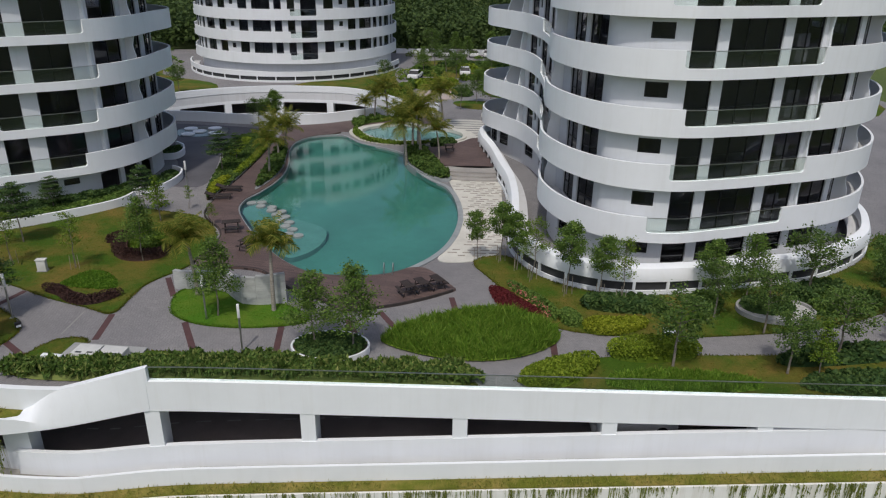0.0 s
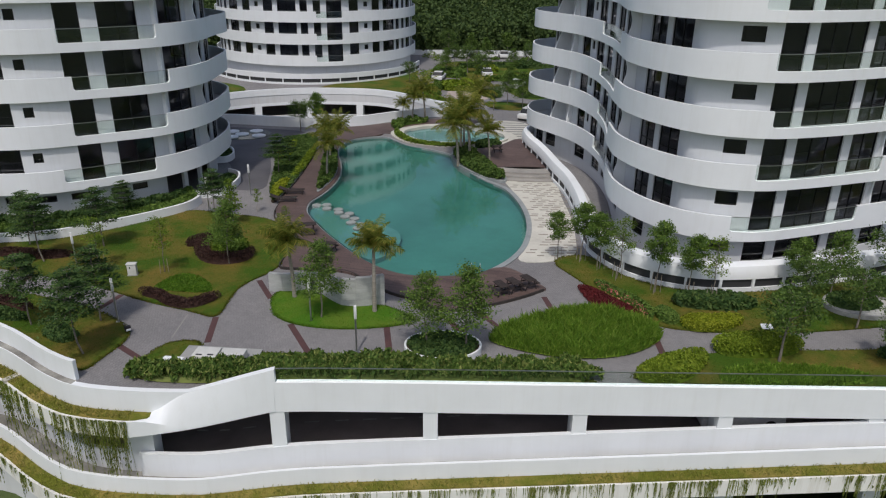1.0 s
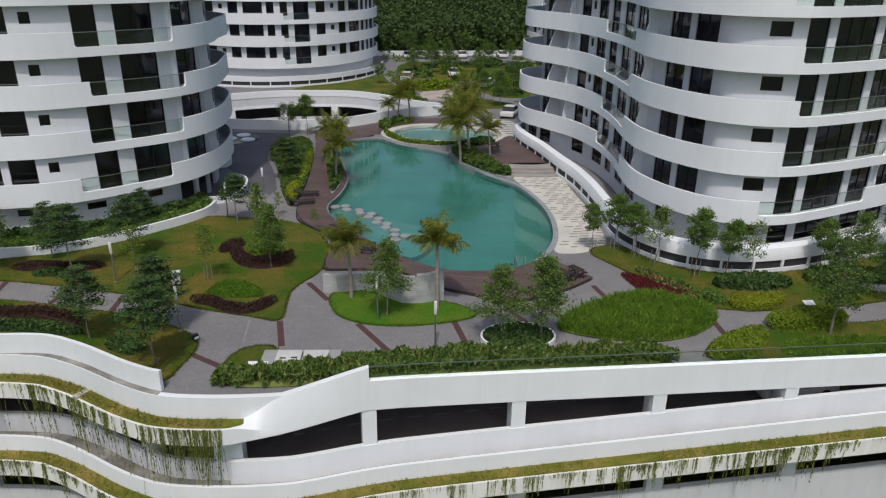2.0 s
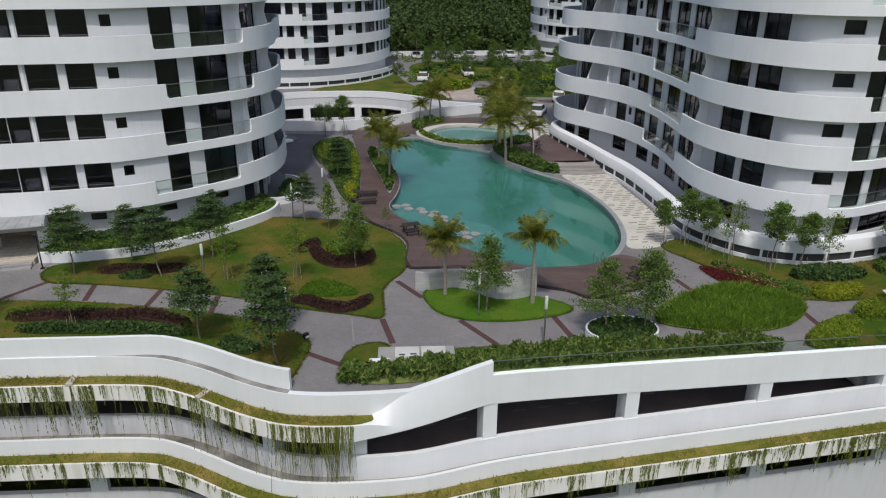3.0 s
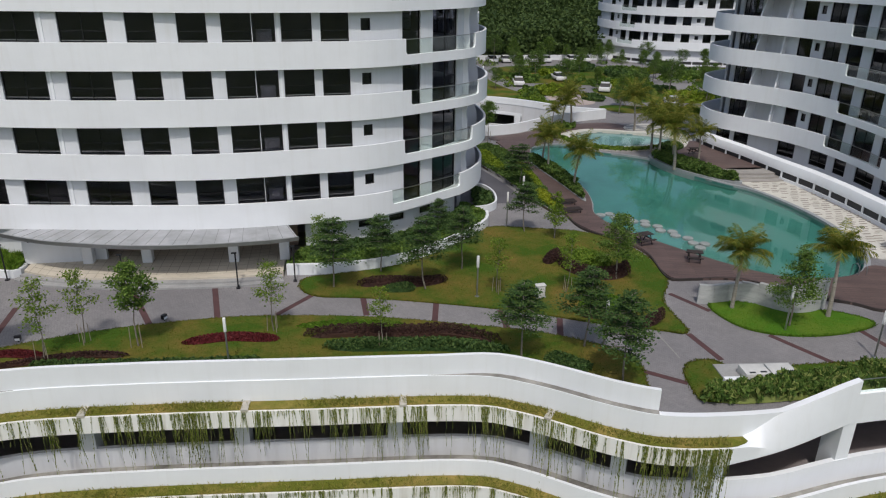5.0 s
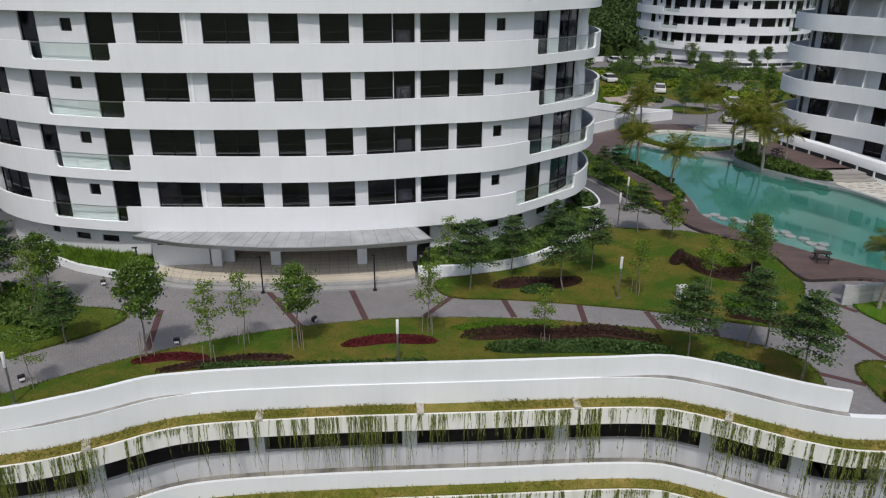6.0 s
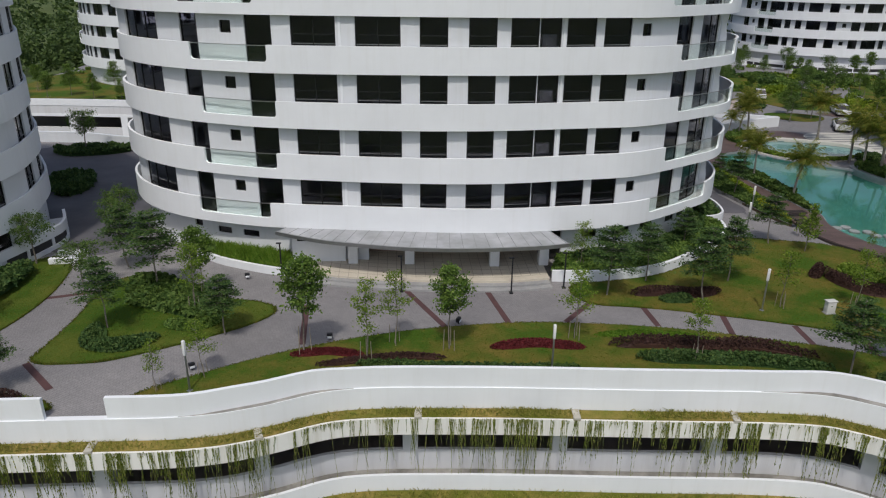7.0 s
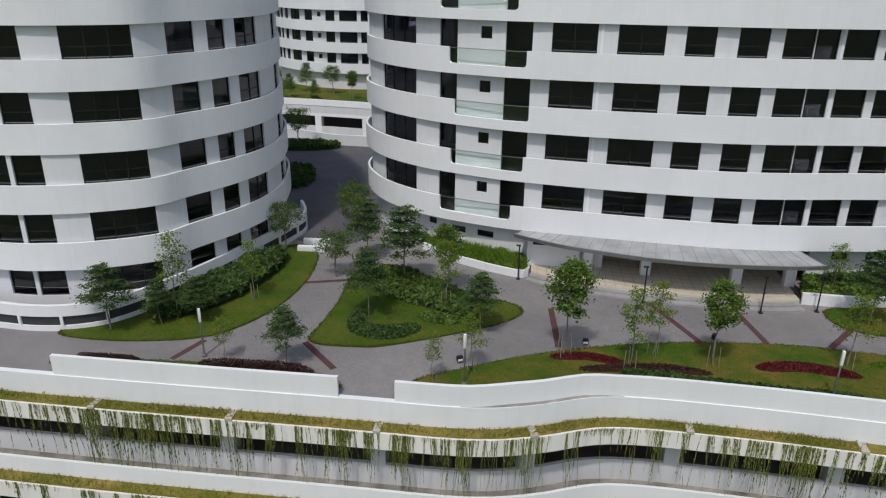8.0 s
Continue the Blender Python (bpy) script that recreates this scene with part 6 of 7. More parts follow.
models = [make_tree("airy", 71), make_tree("broad", 72), make_tree("leafy", 73), make_tree("broad", 74), make_tree("airy", 75)]
spots = [(-44.5, 99.5, 4.6), (-41.6, 101.4, 3.8), (-47.5, 98.6, 4.2), (-50, 101, 5.0), (2.4, 95.5, 5.0), (0.6, 98.2, 4.6), (-1.6, 93.4, 3.2), (14, 99.5, 4.4), (11.5, 106.5, 5.2)]
for k in range(700):
    x, y = rng.uniform(-16, 58), rng.uniform(103, 149)
    if math.hypot(x - 37.5, y - 158) > 23 and math.hypot(x + 31, y - 132.5) > 24 and not (x < 2 and y < 113) and all(math.hypot(x - a, y - b) > 4.6 for a, b, _ in spots):
        spots.append((x, y, rng.uniform(3.2, 5.2)))
near = spots[:56]
spots = []
for k in range(60):
    x, y = rng.uniform(-109, -62), rng.uniform(107, 118)
    if math.hypot(x + 87.5, y - 138) > 21 and all(math.hypot(x - a, y - b) > 4.5 for a, b, _ in spots):
        spots.append((x, y, rng.uniform(3.0, 5.0)))
plant_out(models, near + spots[:22], 4.5)
# low planting between the far trees
KEEP = [(8.2, 98.6), (2.6, 89.0), (-1, 122.6), (-9.1, 118.1), (3.1, 111.2), (22, 104)]
made = 0
while made < 26:
    x, y, r = rng.uniform(-12, 34), rng.uniform(96, 142), rng.uniform(1.2, 2.8)
    if math.hypot(x - 37.5, y - 158) < 25 or math.hypot(x + 31, y - 132.5) < 24 or any(math.hypot(x - a, y - b) < r + 3 for a, b in KEEP) or (x < 2 and y < 103):
        continue
    turn = rng.uniform(0, 3.1)
    ring = [(x + r * 1.5 * math.cos(a) * math.cos(turn) - r * math.sin(a) * math.sin(turn), y + r * 1.5 * math.cos(a) * math.sin(turn) + r * math.sin(a) * math.cos(turn)) for a in np.linspace(0, 2 * math.pi, 11)[:-1]]
    m, lab = ((LEAF_DARK, "dark green shrubs in the far garden"), (LEAF_MID, "green shrubs in the far garden"), (LEAF_LIME, "lime green shrubs in the far garden"))[made % 3]
    bed("shrub_bed", ring, rng.uniform(0.5, 1.1), m, lab, "shrubs", 42, 0.32, 0.03, seed=100 + made, wild=0.6)
    made += 1
cs, fine, cn, fn = [], [], [], []
for k in range(9000):
    x, y = rng.uniform(-260, 260), 151 + 290 * rng.uniform() ** 1.35
    dense = smooth(-150, -60, x) * smooth(132, 160, y) + 0.2
    if rng.uniform() > dense or any(math.hypot(x - a, y - b) < 23 for a, b in ((37.5, 158), (-31, 132.5), (-87.5, 138))):
        continue
    r = rng.uniform(1.4, 4.4) * (1.25 if y > 260 else 1)
    close = y < 235
    m = 150 if close else 42
    d = rng.normal(size=(m, 3))
    d /= np.linalg.norm(d, axis=1)[:, None]
    d[:, 2] = np.abs(d[:, 2]) * 1.5 - 0.55
    (fn if close else cn).append(d.copy())
    (fine if close else cs).append(np.array([x, y, hill(x, y) + r * 1.1]) + d * r * rng.uniform(0.62, 1.15, (m, 1)))
v, f = leaves(rng, np.concatenate(cs), 1.15, 0.3, 1.3, np.concatenate(cn))
tagged(new("forest", loose_mesh("forest", v, f, FOREST)), "dense green woods on the hillside", "forest", kind="stuff")
v, f = leaves(rng, np.concatenate(fine), 0.62, 0.25, 1.3, np.concatenate(fn))
tagged(new("forest", loose_mesh("forest", v, f, FOREST)), "edge of the green woods behind the gardens", "forest", kind="stuff")

# vines and grass on the ledges
def hang(name, o, z, s0, s1, longest, seed, label, gap, rise=None):
    """Tufts of thin strands over the edge, each tuft drawn out to a few long tips, with loose strands between."""
    rng = np.random.default_rng(seed)
    verts, faces = [], []

    def strand(s, length):
        x, y = FRONT.at(s, o + rng.uniform(-0.02, 0.06))
        zz = z + rng.uniform(-0.05, 0.03) + (rise(s) if rise else 0)
        n = max(3, int(length / 0.13))
        dx, sway = 0.0, rng.normal(0, 0.008)
        for j in range(n):
            dx += rng.normal(sway, 0.01)
            w = 0.016 * (1 - 0.55 * j / n) * rng.uniform(0.6, 1.5)
            a, b = zz - length * j / n, zz - length * (j + 1.2) / n
            k, t = len(verts), rng.normal(0, 0.03)
            verts.extend([(x + dx - w, y - t, a), (x + dx + w, y + t, a), (x + dx + w * 0.3, y, b), (x + dx - w * 0.3, y, b)])
            faces.append((k, k + 1, k + 2, k + 3))

    s = s0
    while s < s1:
        s += rng.exponential(gap)
        lush = 0.5 + 0.9 * noise.noise((s * 0.16, seed * 3.1, 0))
        if rng.uniform() > lush + 0.25:
            strand(s, longest * rng.uniform(0.1, 0.75))
            continue
        reach, wide = longest * rng.uniform(0.25, 1.0) * (0.6 + 0.4 * lush), rng.uniform(0.04, 0.22)
        for _ in range(int(rng.uniform(3, 8) * (0.6 + 4 * wide))):
            e = rng.normal(0, 0.6)
            strand(s + wide * e, reach * rng.uniform(0.25, 1.0) ** 0.7 * max(0.25, 1 - 0.35 * abs(e)))
    # short fringe of grass along the edge
    for s in np.arange(s0, s1, 0.035):
        if noise.noise((s * 0.5, seed * 1.7, 2.0)) > rng.uniform(-0.1, 0.7):
            strand(s, rng.uniform(0.1, 0.4))
    tagged(new(name, loose_mesh(name, verts, faces, LEAF_VINE)), label, "vines", kind="stuff")


hang("hanging_vines", 0.8, -1.14, fs(-111), fs(-22.3), 6.6, 3, "thin green vines hanging in tufts from the ledge", 0.22)
hang("hanging_vines", 1.75, -5.12, fs(-111), fs(40), 3.0, 4, "thin green vines hanging from the lower ledge", 0.33, zr)
for o0, o1, z, s0, s1, seed, rise in ((0.06, 0.66, -1.12, fs(-111), fs(-22.2), 5, None), (1.0, 1.66, -5.14, fs(-111), fs(45), 6, zr)):
    rng = np.random.default_rng(seed)
    c = []
    for k in range(22000):
        s, o = rng.uniform(s0, s1), rng.uniform(o0, o1)
        g = noise.noise((s * 0.25, seed, 0.0)) + 0.35
        if rng.uniform() < g + 0.2:
            c.append((*FRONT.at(s, o), z + rng.uniform(0, 0.14) + (rise(s) if rise else 0)))
    c = np.array(c)
    v, f = blades(rng, c[:, :2], c[:, 2] - 0.06, np.full(len(c), 0.14), 0.02, 0.7)
    tagged(new("ledge_grass", loose_mesh("ledge_grass", v, f, GRASS_LEDGE)), "tufts of yellowing grass on the ledge", "grass", kind="stuff")


# ---- garden things ----
def lamp(seed=0):
    th = thing("garden_lamp", (0, 0, 0), "slim garden lamp post with a white head", "lamp", "garden lamps")
    bm = bmesh.new()
    rod(bm, (0, 0, 0), (0, 0, 1.9), 0.05, 0.045, 10)
    part("post", bm, STEEL, th)
    bm = bmesh.new()
    box(bm, (0, 0, 0.02), (0.22, 0.22, 0.04), 0, 0.008)
    part("base_plate", bm, STEEL, th)
    bm = bmesh.new()
    box(bm, (0, 0, 2.25), (0.13, 0.13, 0.74), 0, 0.02)
    part("head", bm, plain("white_lamp_head", (0.8, 0.8, 0.8), 0.4), th, "white lamp head")
    return th


first = lamp()
for k, (x, y) in enumerate([(-44.5, 34.9), (-12.2, 31.6), (-31.0, 41.0), (-61.5, 34.1), (-15.1, 34.8), (-25.6, 34.4), (-74.8, 34.9), (-24.15, 56.9), (-26.4, 52.9)]):
    m = pose(x, y, 0.06, 0, 0, 20 * k)
    if k:
        copy_thing(first, m)
    else:
        first.matrix_basis = m

WOODDARK = surface("dark_stained_timber", (0.022, 0.016, 0.015), (0.045, 0.032, 0.03), 3, 20, 0.85, 0.3)


def picnic_table():
    th = thing("picnic_table", (0, 0, 0), "dark timber picnic table with fixed benches", "table", "picnic tables")
    for k in range(5):
        bm = bmesh.new()
        box(bm, (0, -0.34 + 0.17 * k, 0.74), (1.6, 0.155, 0.04), 0, 0.006)
        part("top_board", bm, WOODDARK, th)
    for y in (-0.72, 0.72):
        bm = bmesh.new()
        box(bm, (0, y, 0.44), (1.6, 0.28, 0.045), 0, 0.006)
        part("bench", bm, WOODDARK, th)
    for x in (-0.55, 0.55):
        bm = bmesh.new()
        rod(bm, (x, -0.6, 0), (x, -0.22, 0.72), 0.045, 0.045, 6)
        part("leg", bm, WOODDARK, th)
        bm = bmesh.new()
        rod(bm, (x, 0.6, 0), (x, 0.22, 0.72), 0.045, 0.045, 6)
        part("leg", bm, WOODDARK, th)
        bm = bmesh.new()
        box(bm, (x, 0, 0.4), (0.07, 1.6, 0.09), 0, 0.006)
        part("cross_bar", bm, WOODDARK, th)
    return th


def lounger():
    th = thing("sun_lounger", (0, 0, 0), "dark slatted sun lounger on the timber deck", "lounger", "sun loungers")
    for k in range(9):
        bm = bmesh.new()
        box(bm, (0, -0.75 + 0.15 * k, 0.34), (0.64, 0.12, 0.035), 0, 0.006)
        part("slat", bm, WOODDARK, th)
    bm = bmesh.new()
    box(bm, (0, 0, 0), (0.64, 0.7, 0.045))
    bmesh.ops.transform(bm, verts=bm.verts, matrix=Matrix.Translation((0, 0.9, 0.46)) @ Matrix.Rotation(radians(20), 4, "X"))
    part("backrest", bm, WOODDARK, th)
    for x in (-0.3, 0.3):
        bm = bmesh.new()
        box(bm, (x, 0, 0.29), (0.05, 1.75, 0.07), 0, 0.006)
        part("side_rail", bm, WOODDARK, th)
        for y in (-0.7, 0.6):
            bm = bmesh.new()
            box(bm, (x, y, 0.14), (0.06, 0.06, 0.28), 0, 0.006)
            part("leg", bm, WOODDARK, th)
    return th


first = picnic_table()
SMALL = Matrix.Diagonal((0.8, 0.82, 0.95, 1))
for k, (x, y, z, a) in enumerate([(-17.7, 47.9, 0.16, 15), (-15.6, 44.4, 0.16, -20), (-2.6, 70.4, 0.45, 10), (-4.4, 38.3, 0.16, 118), (-3.6, 38.75, 0.16, 122), (-2.7, 39.2, 0.16, 120)]):
    if k:
        copy_thing(first, pose(x, y, z, 0, 0, a) @ SMALL)
    else:
        first.matrix_basis = pose(x, y, z, 0, 0, a) @ SMALL
first = lounger()
for k, (x, y, a) in enumerate([(-20.7, 54.9, 98), (-20.5, 57.0, 94)]):
    if k:
        copy_thing(first, pose(x, y, 0.16, 0, 0, a))
    else:
        first.matrix_basis = pose(x, y, 0.16, 0, 0, a)

# stepping stones across the shallow end
bm = bmesh.new()
slab(bm, disc(0, 0, 0.39, 0.39, 24), -0.42, -0.06)
bmesh.ops.bevel(bm, geom=[e for e in bm.edges if all(v.co.z > -0.1 for v in e.verts)], offset=0.03, segments=2, affect="EDGES")
stone_mesh = mesh_of("stepping_stone", bm, surface("pale_grey_stone", (0.21, 0.23, 0.225), (0.34, 0.36, 0.35), 2, 9))
for x, y in ((-18.25, 54.8), (-17.45, 54.95), (-17.3, 54.05), (-16.35, 53.85), (-16.2, 53.1), (-15.35, 52.9), (-15.6, 52.2), (-14.8, 51.75), (-14.95, 50.9), (-14.2, 50.5), (-14.3, 49.75),
             (-13.65, 49.1), (-13.7, 48.15), (-12.95, 47.9), (-13.65, 47.2)):
    o = new("stepping_stone", stone_mesh)
    o.location = (x, y, 0)
    tagged(o, "round pale stepping stone in the shallow pool", "stepping stone", "stepping stones")

# curved stone garden wall, in upright panels
WL = Line([(-18.3, 38.6), (-17.6, 38.4), (-16.5, 38.5), (-15.5, 38.5), (-14.7, 37.7), (-13.7, 36.7), (-12.4, 36.6), (-11.2, 37.0)])
gw = thing("garden_wall", (-14.5, 38, 0), "curved grey stone garden wall before the deck", "wall")
k, s = 0, 0.0
while s < WL.length - 0.2:
    e = min(s + 0.9, WL.length)
    for r in range(4):
        bm = bmesh.new()
        h = 1.2 + 0.7 * smooth(1.5, 7, s)
        strip(bm, WL, s + 0.006, e - 0.006, -0.25 - 0.008 * ((k + r) % 3), 0.012 * ((k * 5 + r * 3) % 4) / 4, h * r / 4 + 0.004, h * (r + 1) / 4 - 0.004, 0.45)
        part("stone_panel", bm, STONEWALL, gw)
    s, k = e, k + 1

# two low white bars beside the drive
for y in (49.6, 51.0):
    bm = bmesh.new()
    box(bm, (-73.6, y, 0.22), (1.9, 0.35, 0.44), 0.05, 0.03)
    tagged(part("low_wall", bm, WHITE), "short low white wall beside the drive", "wall", "low white walls")

# two white equipment boxes on a pale pad, a white meter box
bm = bmesh.new()
box(bm, (-19.0, 30.9, 0.06), (3.9, 1.7, 0.14), -0.08, 0.02)
tagged(part("equipment_pad", bm, CONCRETE), "pale stone pad behind the hedge", "pad")
for x, y in ((-19.5, 30.55), (-18.2, 30.45)):
    th = thing("equipment_box", (x, y, 0.13), "white louvred equipment box on a pale pad", "equipment box", "equipment boxes")
    bm = bmesh.new()
    box(bm, (x, y, 0.35), (1.22, 0.95, 0.44), -0.08, 0.03)
    part("housing", bm, CONDENSER, th)
    for k in (-0.28, 0.28):
        bm = bmesh.new()
        box(bm, (x + k, y - 0.3, 0.575), (0.3, 0.12, 0.012), -0.08)
        part("grille", bm, VENT, th, "dark slot in the top")
bm = bmesh.new()
box(bm, (-20.9, 29.9, 0.35), (1.0, 0.25, 0.5), -0.1, 0.02)
tagged(part("low_block", bm, WHITE), "low white block beside the hedge", "block")
th = thing("meter_box", (-27.3, 40.5, 0.08), "white metal service cabinet on the lawn", "service box")
bm = bmesh.new()
box(bm, (-27.3, 40.5, 0.45), (0.54, 0.32, 0.75), 0.1, 0.02)
part("cabinet", bm, CONDENSER, th)
bm = bmesh.new()
box(bm, (-27.3, 40.5, 0.85), (0.62, 0.4, 0.05), 0.1, 0.01)
part("lid", bm, CONDENSER, th)
bm = bmesh.new()
box(bm, (-27.3, 40.5, 0.1), (0.62, 0.4, 0.08), 0.1, 0.01)
part("plinth_block", bm, CONCRETE, th)

# pool ladder rails
lad = thing("pool_ladder", (-5.8, 41.3, 0.07), "pair of steel pool ladder rails", "ladder")
for dx in (-0.28, 0.28):
    bm = bmesh.new()
    p = [Vector((-5.8 + dx, 40.9, 0.05)), Vector((-5.8 + dx, 40.95, 0.65)), Vector((-5.8 + dx, 41.25, 0.85)), Vector((-5.8 + dx, 41.6, 0.6)), Vector((-5.8 + dx, 41.65, -0.5))]
    for a, b in zip(p, p[1:]):
        rod(bm, a, b, 0.025, 0.025, 6)
    part("rail", bm, STEEL, lad)

# pebble circle beside the tower
PC = Line(disc(16.6, 37.3, 2.2, 1.6), True, 0)
pc = thing("pebble_garden", (15.6, 37, 0.08), "round kerbed bed of white pebbles", "pebble bed")
bm = bmesh.new()
strip(bm, PC, 0, PC.length, -0.15, 0, 0, 0.35, 0.4)
part("kerb", bm, CONCRETE, pc)
bm = bmesh.new()
slab(bm, disc(16.6, 37.3, 2.05, 1.45), 0, 0.2)
part("pebble_fill", bm, PEBBLE, pc, "white pebbles")
bed("shrub_bed", disc(16.25, 37.6, 1.55, 1.05, 24), 0.4, LEAF_DARK, "dark groundcover within the pebble bed", "shrubs", 260, 0.13, 0.2, seed=35, turns=0)


def car(paint, label):
    th = thing("car", (0, 0, 0), label, "car", "parked cars")
    bm = bmesh.new()
    box(bm, (0, 0, 0.55), (4.2, 1.75, 0.6), 0, 0.14)
    part("body", bm, paint, th)
    bm = bmesh.new()
    got = bmesh.ops.create_cube(bm, size=1, matrix=Matrix.Translation((-0.2, 0, 1.08)) @ Matrix.Diagonal((2.4, 1.55, 0.55, 1)))
    for v in got["verts"]:
        if v.co.z > 1.1:
            v.co.x = -0.2 + (v.co.x + 0.2) * 0.62
            v.co.y *= 0.86
    bmesh.ops.bevel(bm, geom=bm.edges[:], offset=0.06, segments=2, affect="EDGES")
    cab = part("cabin", bm, GLASS_CAR, th, "dark car windows")
    bm = bmesh.new()
    box(bm, (-0.2, 0, 1.36), (1.4, 1.3, 0.05), 0, 0.02)
    part("roof", bm, paint, th)
    for x in (-1.3, 1.3):
        for y in (-0.82, 0.82):
            bm = bmesh.new()
            rod(bm, (x, y - 0.1, 0.32), (x, y + 0.1, 0.32), 0.32, 0.32, 16)
            w = part("wheel", bm, FRAME, th)
    return th


GLASS_CAR = plain("car_glass", (0.02, 0.022, 0.025), 0.08)
CARWHITE = plain("white_car_paint", (0.75, 0.75, 0.75), 0.25)
CARSILVER = plain("silver_car_paint", (0.4, 0.41, 0.42), 0.3, 0.6)
a_car = car(CARWHITE, "white parked saloon car")
a_car.matrix_basis = pose(2.6, 89.0, 0, 0, 0, 65)
for x, y, r in [(8.2, 98.6, 74), (-1, 122.6, 90), (-9.1, 118.1, 80), (3.1, 111.2, 66)] + [(-7.5 + 2.75 * k, 146.3 + 0.15 * (k % 3), 90) for k in range(8) if k not in (2, 5)]:
    copy_thing(a_car, pose(x, y, 0, 0, 0, r))
copy_thing(a_car, pose(7.4, 30.6, zr(fs(7.4)) - 4.88, 0, -3.6, 0))
b_car = car(CARSILVER, "silver parked saloon car")
b_car.matrix_basis = pose(22, 104, 0, 0, 0, 70)
copy_thing(b_car, pose(-2.0, 146.2, 0, 0, 0, 90))
bm = bmesh.new()
box(bm, (2, 149.4, 0.5), (34, 0.25, 1.0))
structure("wall_boundary", bm, WHITE, "low white boundary wall before the woods", "wall")

# far gardens behind the ramp well
for pts, m, lab in (([(-29, 104.4), (-19, 103.2), (-12, 99.6), (-8, 101.5), (-9.5, 108), (-12, 115), (-13, 124), (-12.6, 131), (-19, 119), (-26, 112.4)], LAWN, "mown lawn beside the round tower"),
                    ([(3.5, 101.5), (8, 101), (14, 99.5), (16, 103), (14.5, 112), (8, 116), (1, 114), (1.5, 106)], LAWN, "bright lawn beyond the ramp well"),
                    ([(16, 93), (30, 91), (58, 92), (58, 130), (34, 133), (22, 121), (18, 104)], LAWN, "far bright lawn beyond the drive"),
                    ([(-10.5, 121), (-3, 118.5), (8, 119), (15, 122), (15, 132), (10, 138), (0, 141), (-10, 139)], LAWN, "far lawn under the trees"),
                    ([(-111, 106.5), (-90, 105), (-70, 101.8), (-51, 96.6), (-44, 96.4), (-40, 99.2), (-37.4, 101.4), (-38, 110), (-50, 116), (-52, 122), (-62, 148), (-111, 149)], LAWN, "far lawn behind the ramp well"),
                    ([(-2, 95), (1, 93.2), (4, 94.6), (5, 97.4), (1, 99.8), (-3, 99)], LAWN, "small lawn with trees beside the drive")):
    field("lawn", pts, 0.05, m, lab, "lawn", 2)
field("path", [(-8, 101), (-4.5, 99.6), (-1.8, 101), (-0.8, 107), (-2.4, 113), (-6.8, 113.4), (-7.6, 108)], 0.03, surface("pinkish_paving", (0.36, 0.29, 0.26), (0.5, 0.43, 0.39), 0.5, 7), "pinkish paved path through the far garden", "path", 2)
field("path", [(4.4, 99.6), (5.8, 97), (9.6, 94.8), (12.6, 95.6), (10.4, 98.6)], 0.03, DECK, "brown paved court beyond the pool", "path", 2)
for pts, w, m in (([(2.4, 102.6), (4.8, 103.4), (7, 102.4)], 1.2, LEAF_DARK), ([(-12, 104), (-9, 108), (-9.6, 113)], 1.1, LEAF_MID), ([(6, 93.6), (10, 92.4)], 1.2, LEAF_BRIGHT), ([(7, 110), (11, 111), (14, 109)], 1.4, LEAF_DARK), ([(-2, 117.4), (5, 117.6), (12, 120)], 1.3, LEAF_MID), ([(-6, 131), (3, 133), (10, 131)], 1.6, LEAF_DARK), ([(-14, 102.4), (-10, 99.4), (-7.4, 96.6)], 1.0, LEAF_BRIGHT)):
    bed("hedge", ribbon(pts, w), 0.8, m, "clipped hedge in the far garden", "hedge", 60, 0.28, seed=80, turns=0)

bed("shrub_bed", [(-4.6, 73.2), (-3, 72.6), (-1.7, 74.2), (-2.2, 75.2), (-3.2, 75.3), (-4.6, 75)], 0.65, LEAF_DARK, "dark round shrubs between the two pools", "shrubs", 200, 0.2, 0.03, seed=33)
for pts, h, m in (([(14, 31.2), (18, 31.6), (22, 32.6), (20, 33.6), (15, 32.6)], 0.5, LEAF_DARK), ([(18.4, 36.6), (21.5, 36.8), (24, 39), (22, 40.2), (19, 38.6)], 0.6, LEAF_MID)):
    bed("shrub_bed", pts, h, m, "loose dark shrubs below the trees", "shrubs", 150, 0.18, seed=34, wild=0.6)

# short grass on the near lawns, longer along their edges
rng = np.random.default_rng(91)
for n, pts, z, m, lab in FIELDS:
    out = chaikin(pts, 3)
    p = np.array(out)
    area = abs(np.sum(p[:, 0] * np.roll(p[:, 1], -1) - np.roll(p[:, 0], -1) * p[:, 1])) / 2
    xy = scatter(rng, out, int(min(9000, area * 55)))
    ring = np.array(out + out[:1])
    t = rng.uniform(0, len(out), int(len(out) * 26))
    i = t.astype(int)
    rim_xy = ring[i] + (ring[i + 1] - ring[i]) * (t - i)[:, None] + rng.normal(0, 0.06, (len(t), 2))
    xy = np.concatenate([xy, rim_xy])
    v, f = blades(rng, xy, np.full(len(xy), z - 0.03), np.full(len(xy), 0.075), 0.026, 0.6)
    tagged(new("lawn_grass", loose_mesh("lawn_grass", v, f, GRASS_LUSH if m == LAWN_LUSH else GRASS_SHORT)), "short grass blades on the " + lab.split(" lawn")[0] + " lawn", "grass", kind="stuff")

# shallow ornamental pond with round white pads beside the drive
bm = bmesh.new()
slab(bm, chaikin([(-33.4, 80.4), (-29.5, 81.2), (-27.4, 79.6), (-27.6, 76.8), (-30, 75.6), (-33, 76.2)], 2), 0.0, 0.06)
structure("pond", bm, plain("dark_still_water", (0.03, 0.05, 0.055), 0.08), "dark shallow pond with round pads", "pond")
bm = bmesh.new()
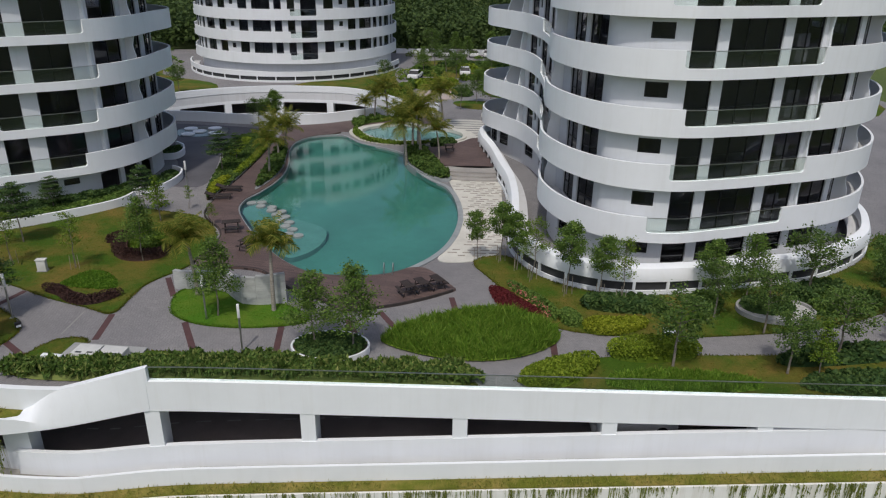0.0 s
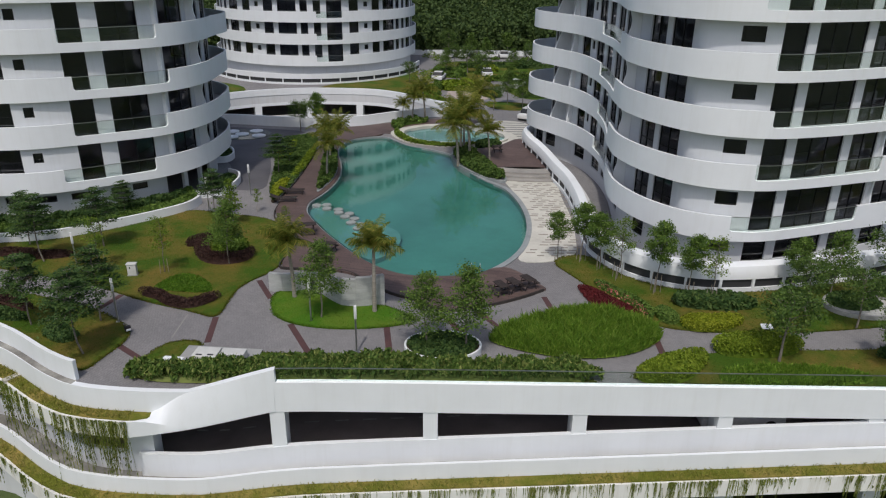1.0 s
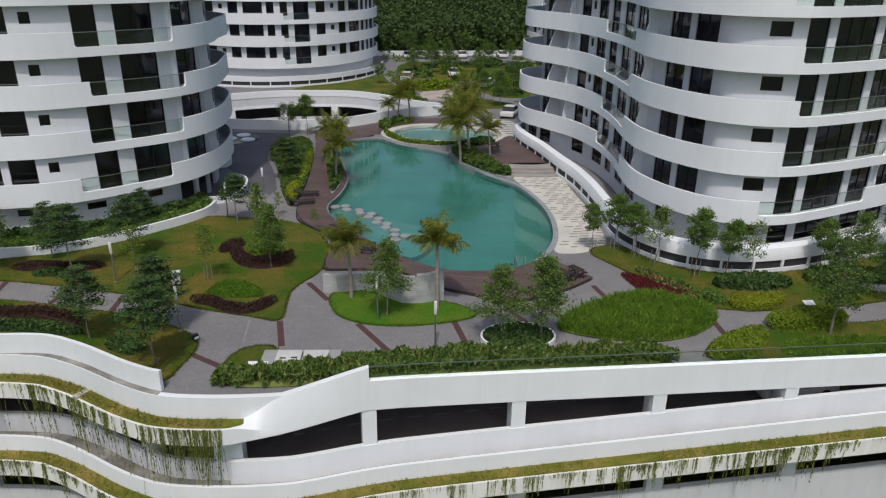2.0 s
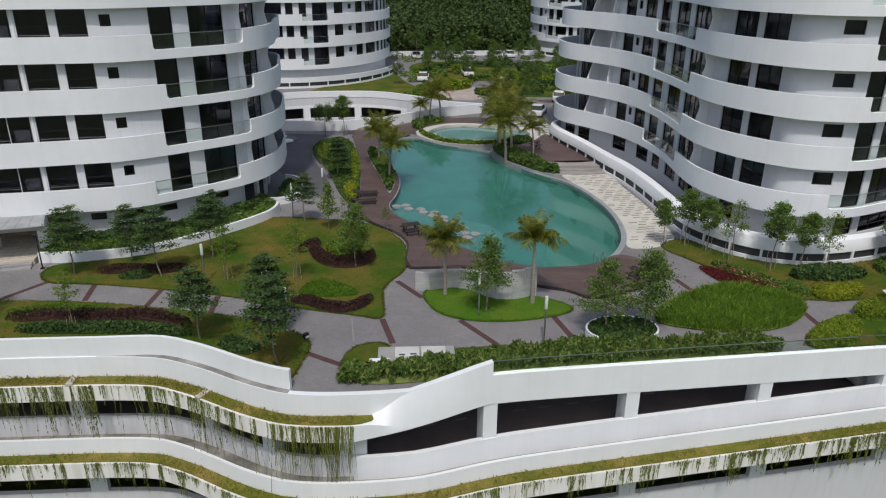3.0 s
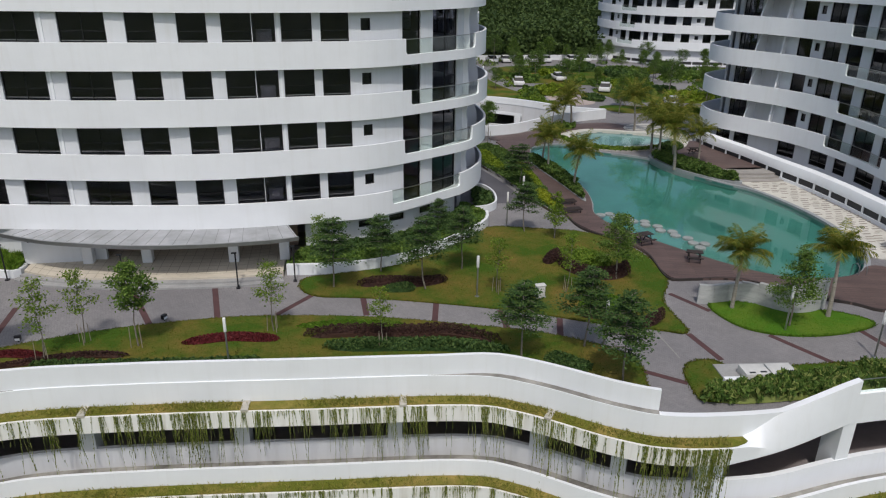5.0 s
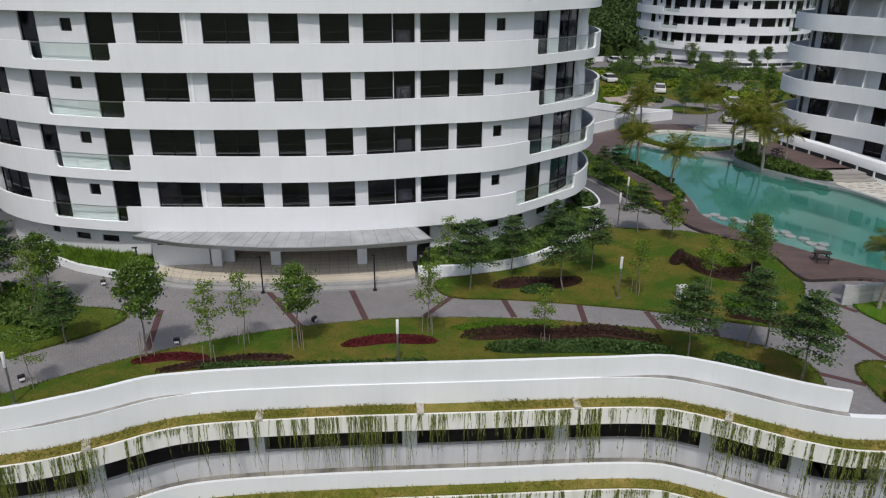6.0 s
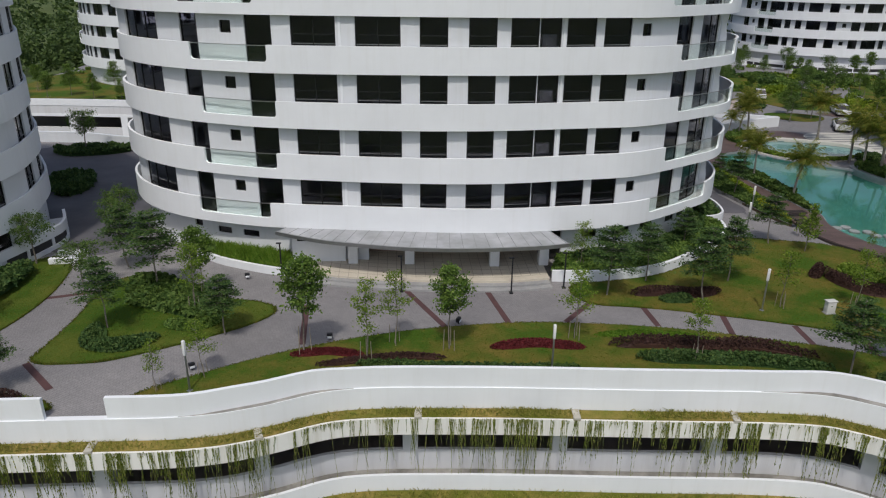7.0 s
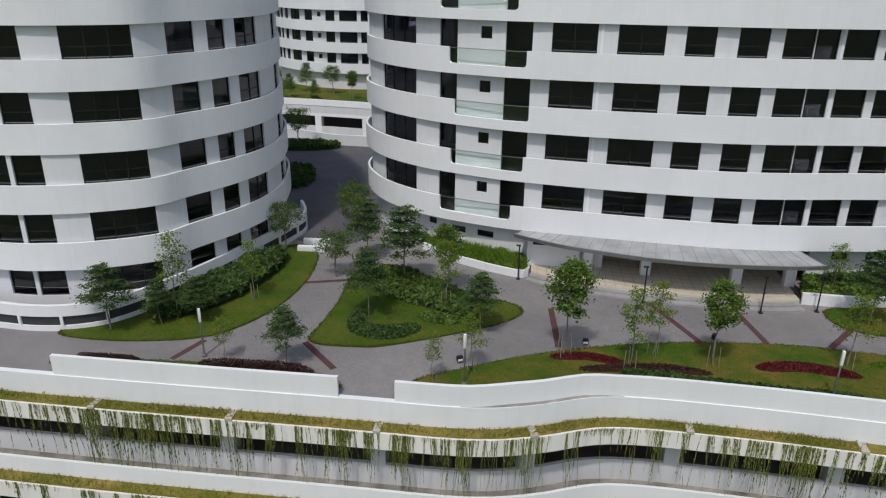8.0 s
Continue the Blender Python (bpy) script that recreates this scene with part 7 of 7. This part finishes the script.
slab(bm, disc(0, 0, 0.75, 0.75, 24), 0.06, 0.16)
pad_mesh = mesh_of("pond_pad", bm, WHITE)
for x, y in ((-32, 79.4), (-30.6, 78.2), (-29.4, 79.8), (-28.6, 77.6), (-31.4, 76.8)):
    o = new("pond_pad", pad_mesh)
    o.location = (x, y, 0)
    tagged(o, "round white pad in the dark pond", "pad", "pond pads")

# low bushes all over the far gardens
rng = np.random.default_rng(95)
for mat, lab, n in ((LEAF_BRIGHT, "light green bushes in the far garden", 70), (LEAF_MID, "green bushes in the far garden", 90)):
    cs = []
    for k in range(n):
        x, y = rng.uniform(-16, 40), rng.uniform(101, 149)
        if k % 3 == 0:
            x, y = rng.uniform(-108, -48), rng.uniform(108, 148)
        if any(math.hypot(x - a, y - b) < c for a, b, c in ((37.5, 158, 22), (-31, 132.5, 22), (-87.5, 138, 20))) or (-9 < x < 5 and y < 116):
            continue
        r = rng.uniform(0.5, 1.3)
        d = rng.normal(size=(120, 3))
        d /= np.linalg.norm(d, axis=1)[:, None]
        d[:, 2] = np.abs(d[:, 2])
        cs.append(np.array([x, y, 0.1]) + d * r * rng.uniform(0.6, 1.1, (120, 1)) * np.array([1.3, 1.0, 0.8]))
    v, f = leaves(rng, np.concatenate(cs), 0.24, 0.2)
    tagged(new("bushes", loose_mesh("bushes", v, f, mat)), lab, "bushes", kind="stuff")


# small ground spotlights at the lawn edges
def spotlight():
    th = thing("spotlight", (0, 0, 0), "small dark ground spotlight with a pale face", "spotlight", "ground spotlights")
    bm = bmesh.new()
    rod(bm, (0, 0, 0), (0, 0, 0.14), 0.03, 0.03, 6)
    part("stem", bm, DARKMETAL, th)
    bm = bmesh.new()
    box(bm, (0, 0, 0.26), (0.3, 0.2, 0.26), 0, 0.02)
    part("housing", bm, DARKMETAL, th)
    bm = bmesh.new()
    box(bm, (0, -0.105, 0.2), (0.24, 0.02, 0.12), 0, 0.004)
    part("face", bm, WHITE, th, "pale spotlight face")
    return th


first = spotlight()
for k, (x, y) in enumerate([(-55.5, 38.7), (-61.3, 46.7), (-61.9, 36.0), (-24.6, 33.3), (-48.6, 40.2)]):
    if k:
        copy_thing(first, pose(x, y, 0.02, 0, 0, 15 * k))
    else:
        first.matrix_basis = pose(x, y, 0.02)

# small flat white pad on the lawn, built as a low tilted panel
sg = thing("sign", (9.8, 34.3, 0.08), "small flat white pad on the lawn", "sign")
bm = bmesh.new()
box(bm, (9.8, 34.3, 0.22), (0.06, 0.06, 0.32))
part("post", bm, DARKMETAL, sg)
bm = bmesh.new()
box(bm, (0, 0, 0), (0.62, 0.03, 0.4))
bmesh.ops.transform(bm, verts=bm.verts, matrix=Matrix.Translation((9.8, 34.28, 0.38)) @ Matrix.Rotation(radians(-75), 4, "X"))
part("panel", bm, WHITE, sg, "white tilted panel")
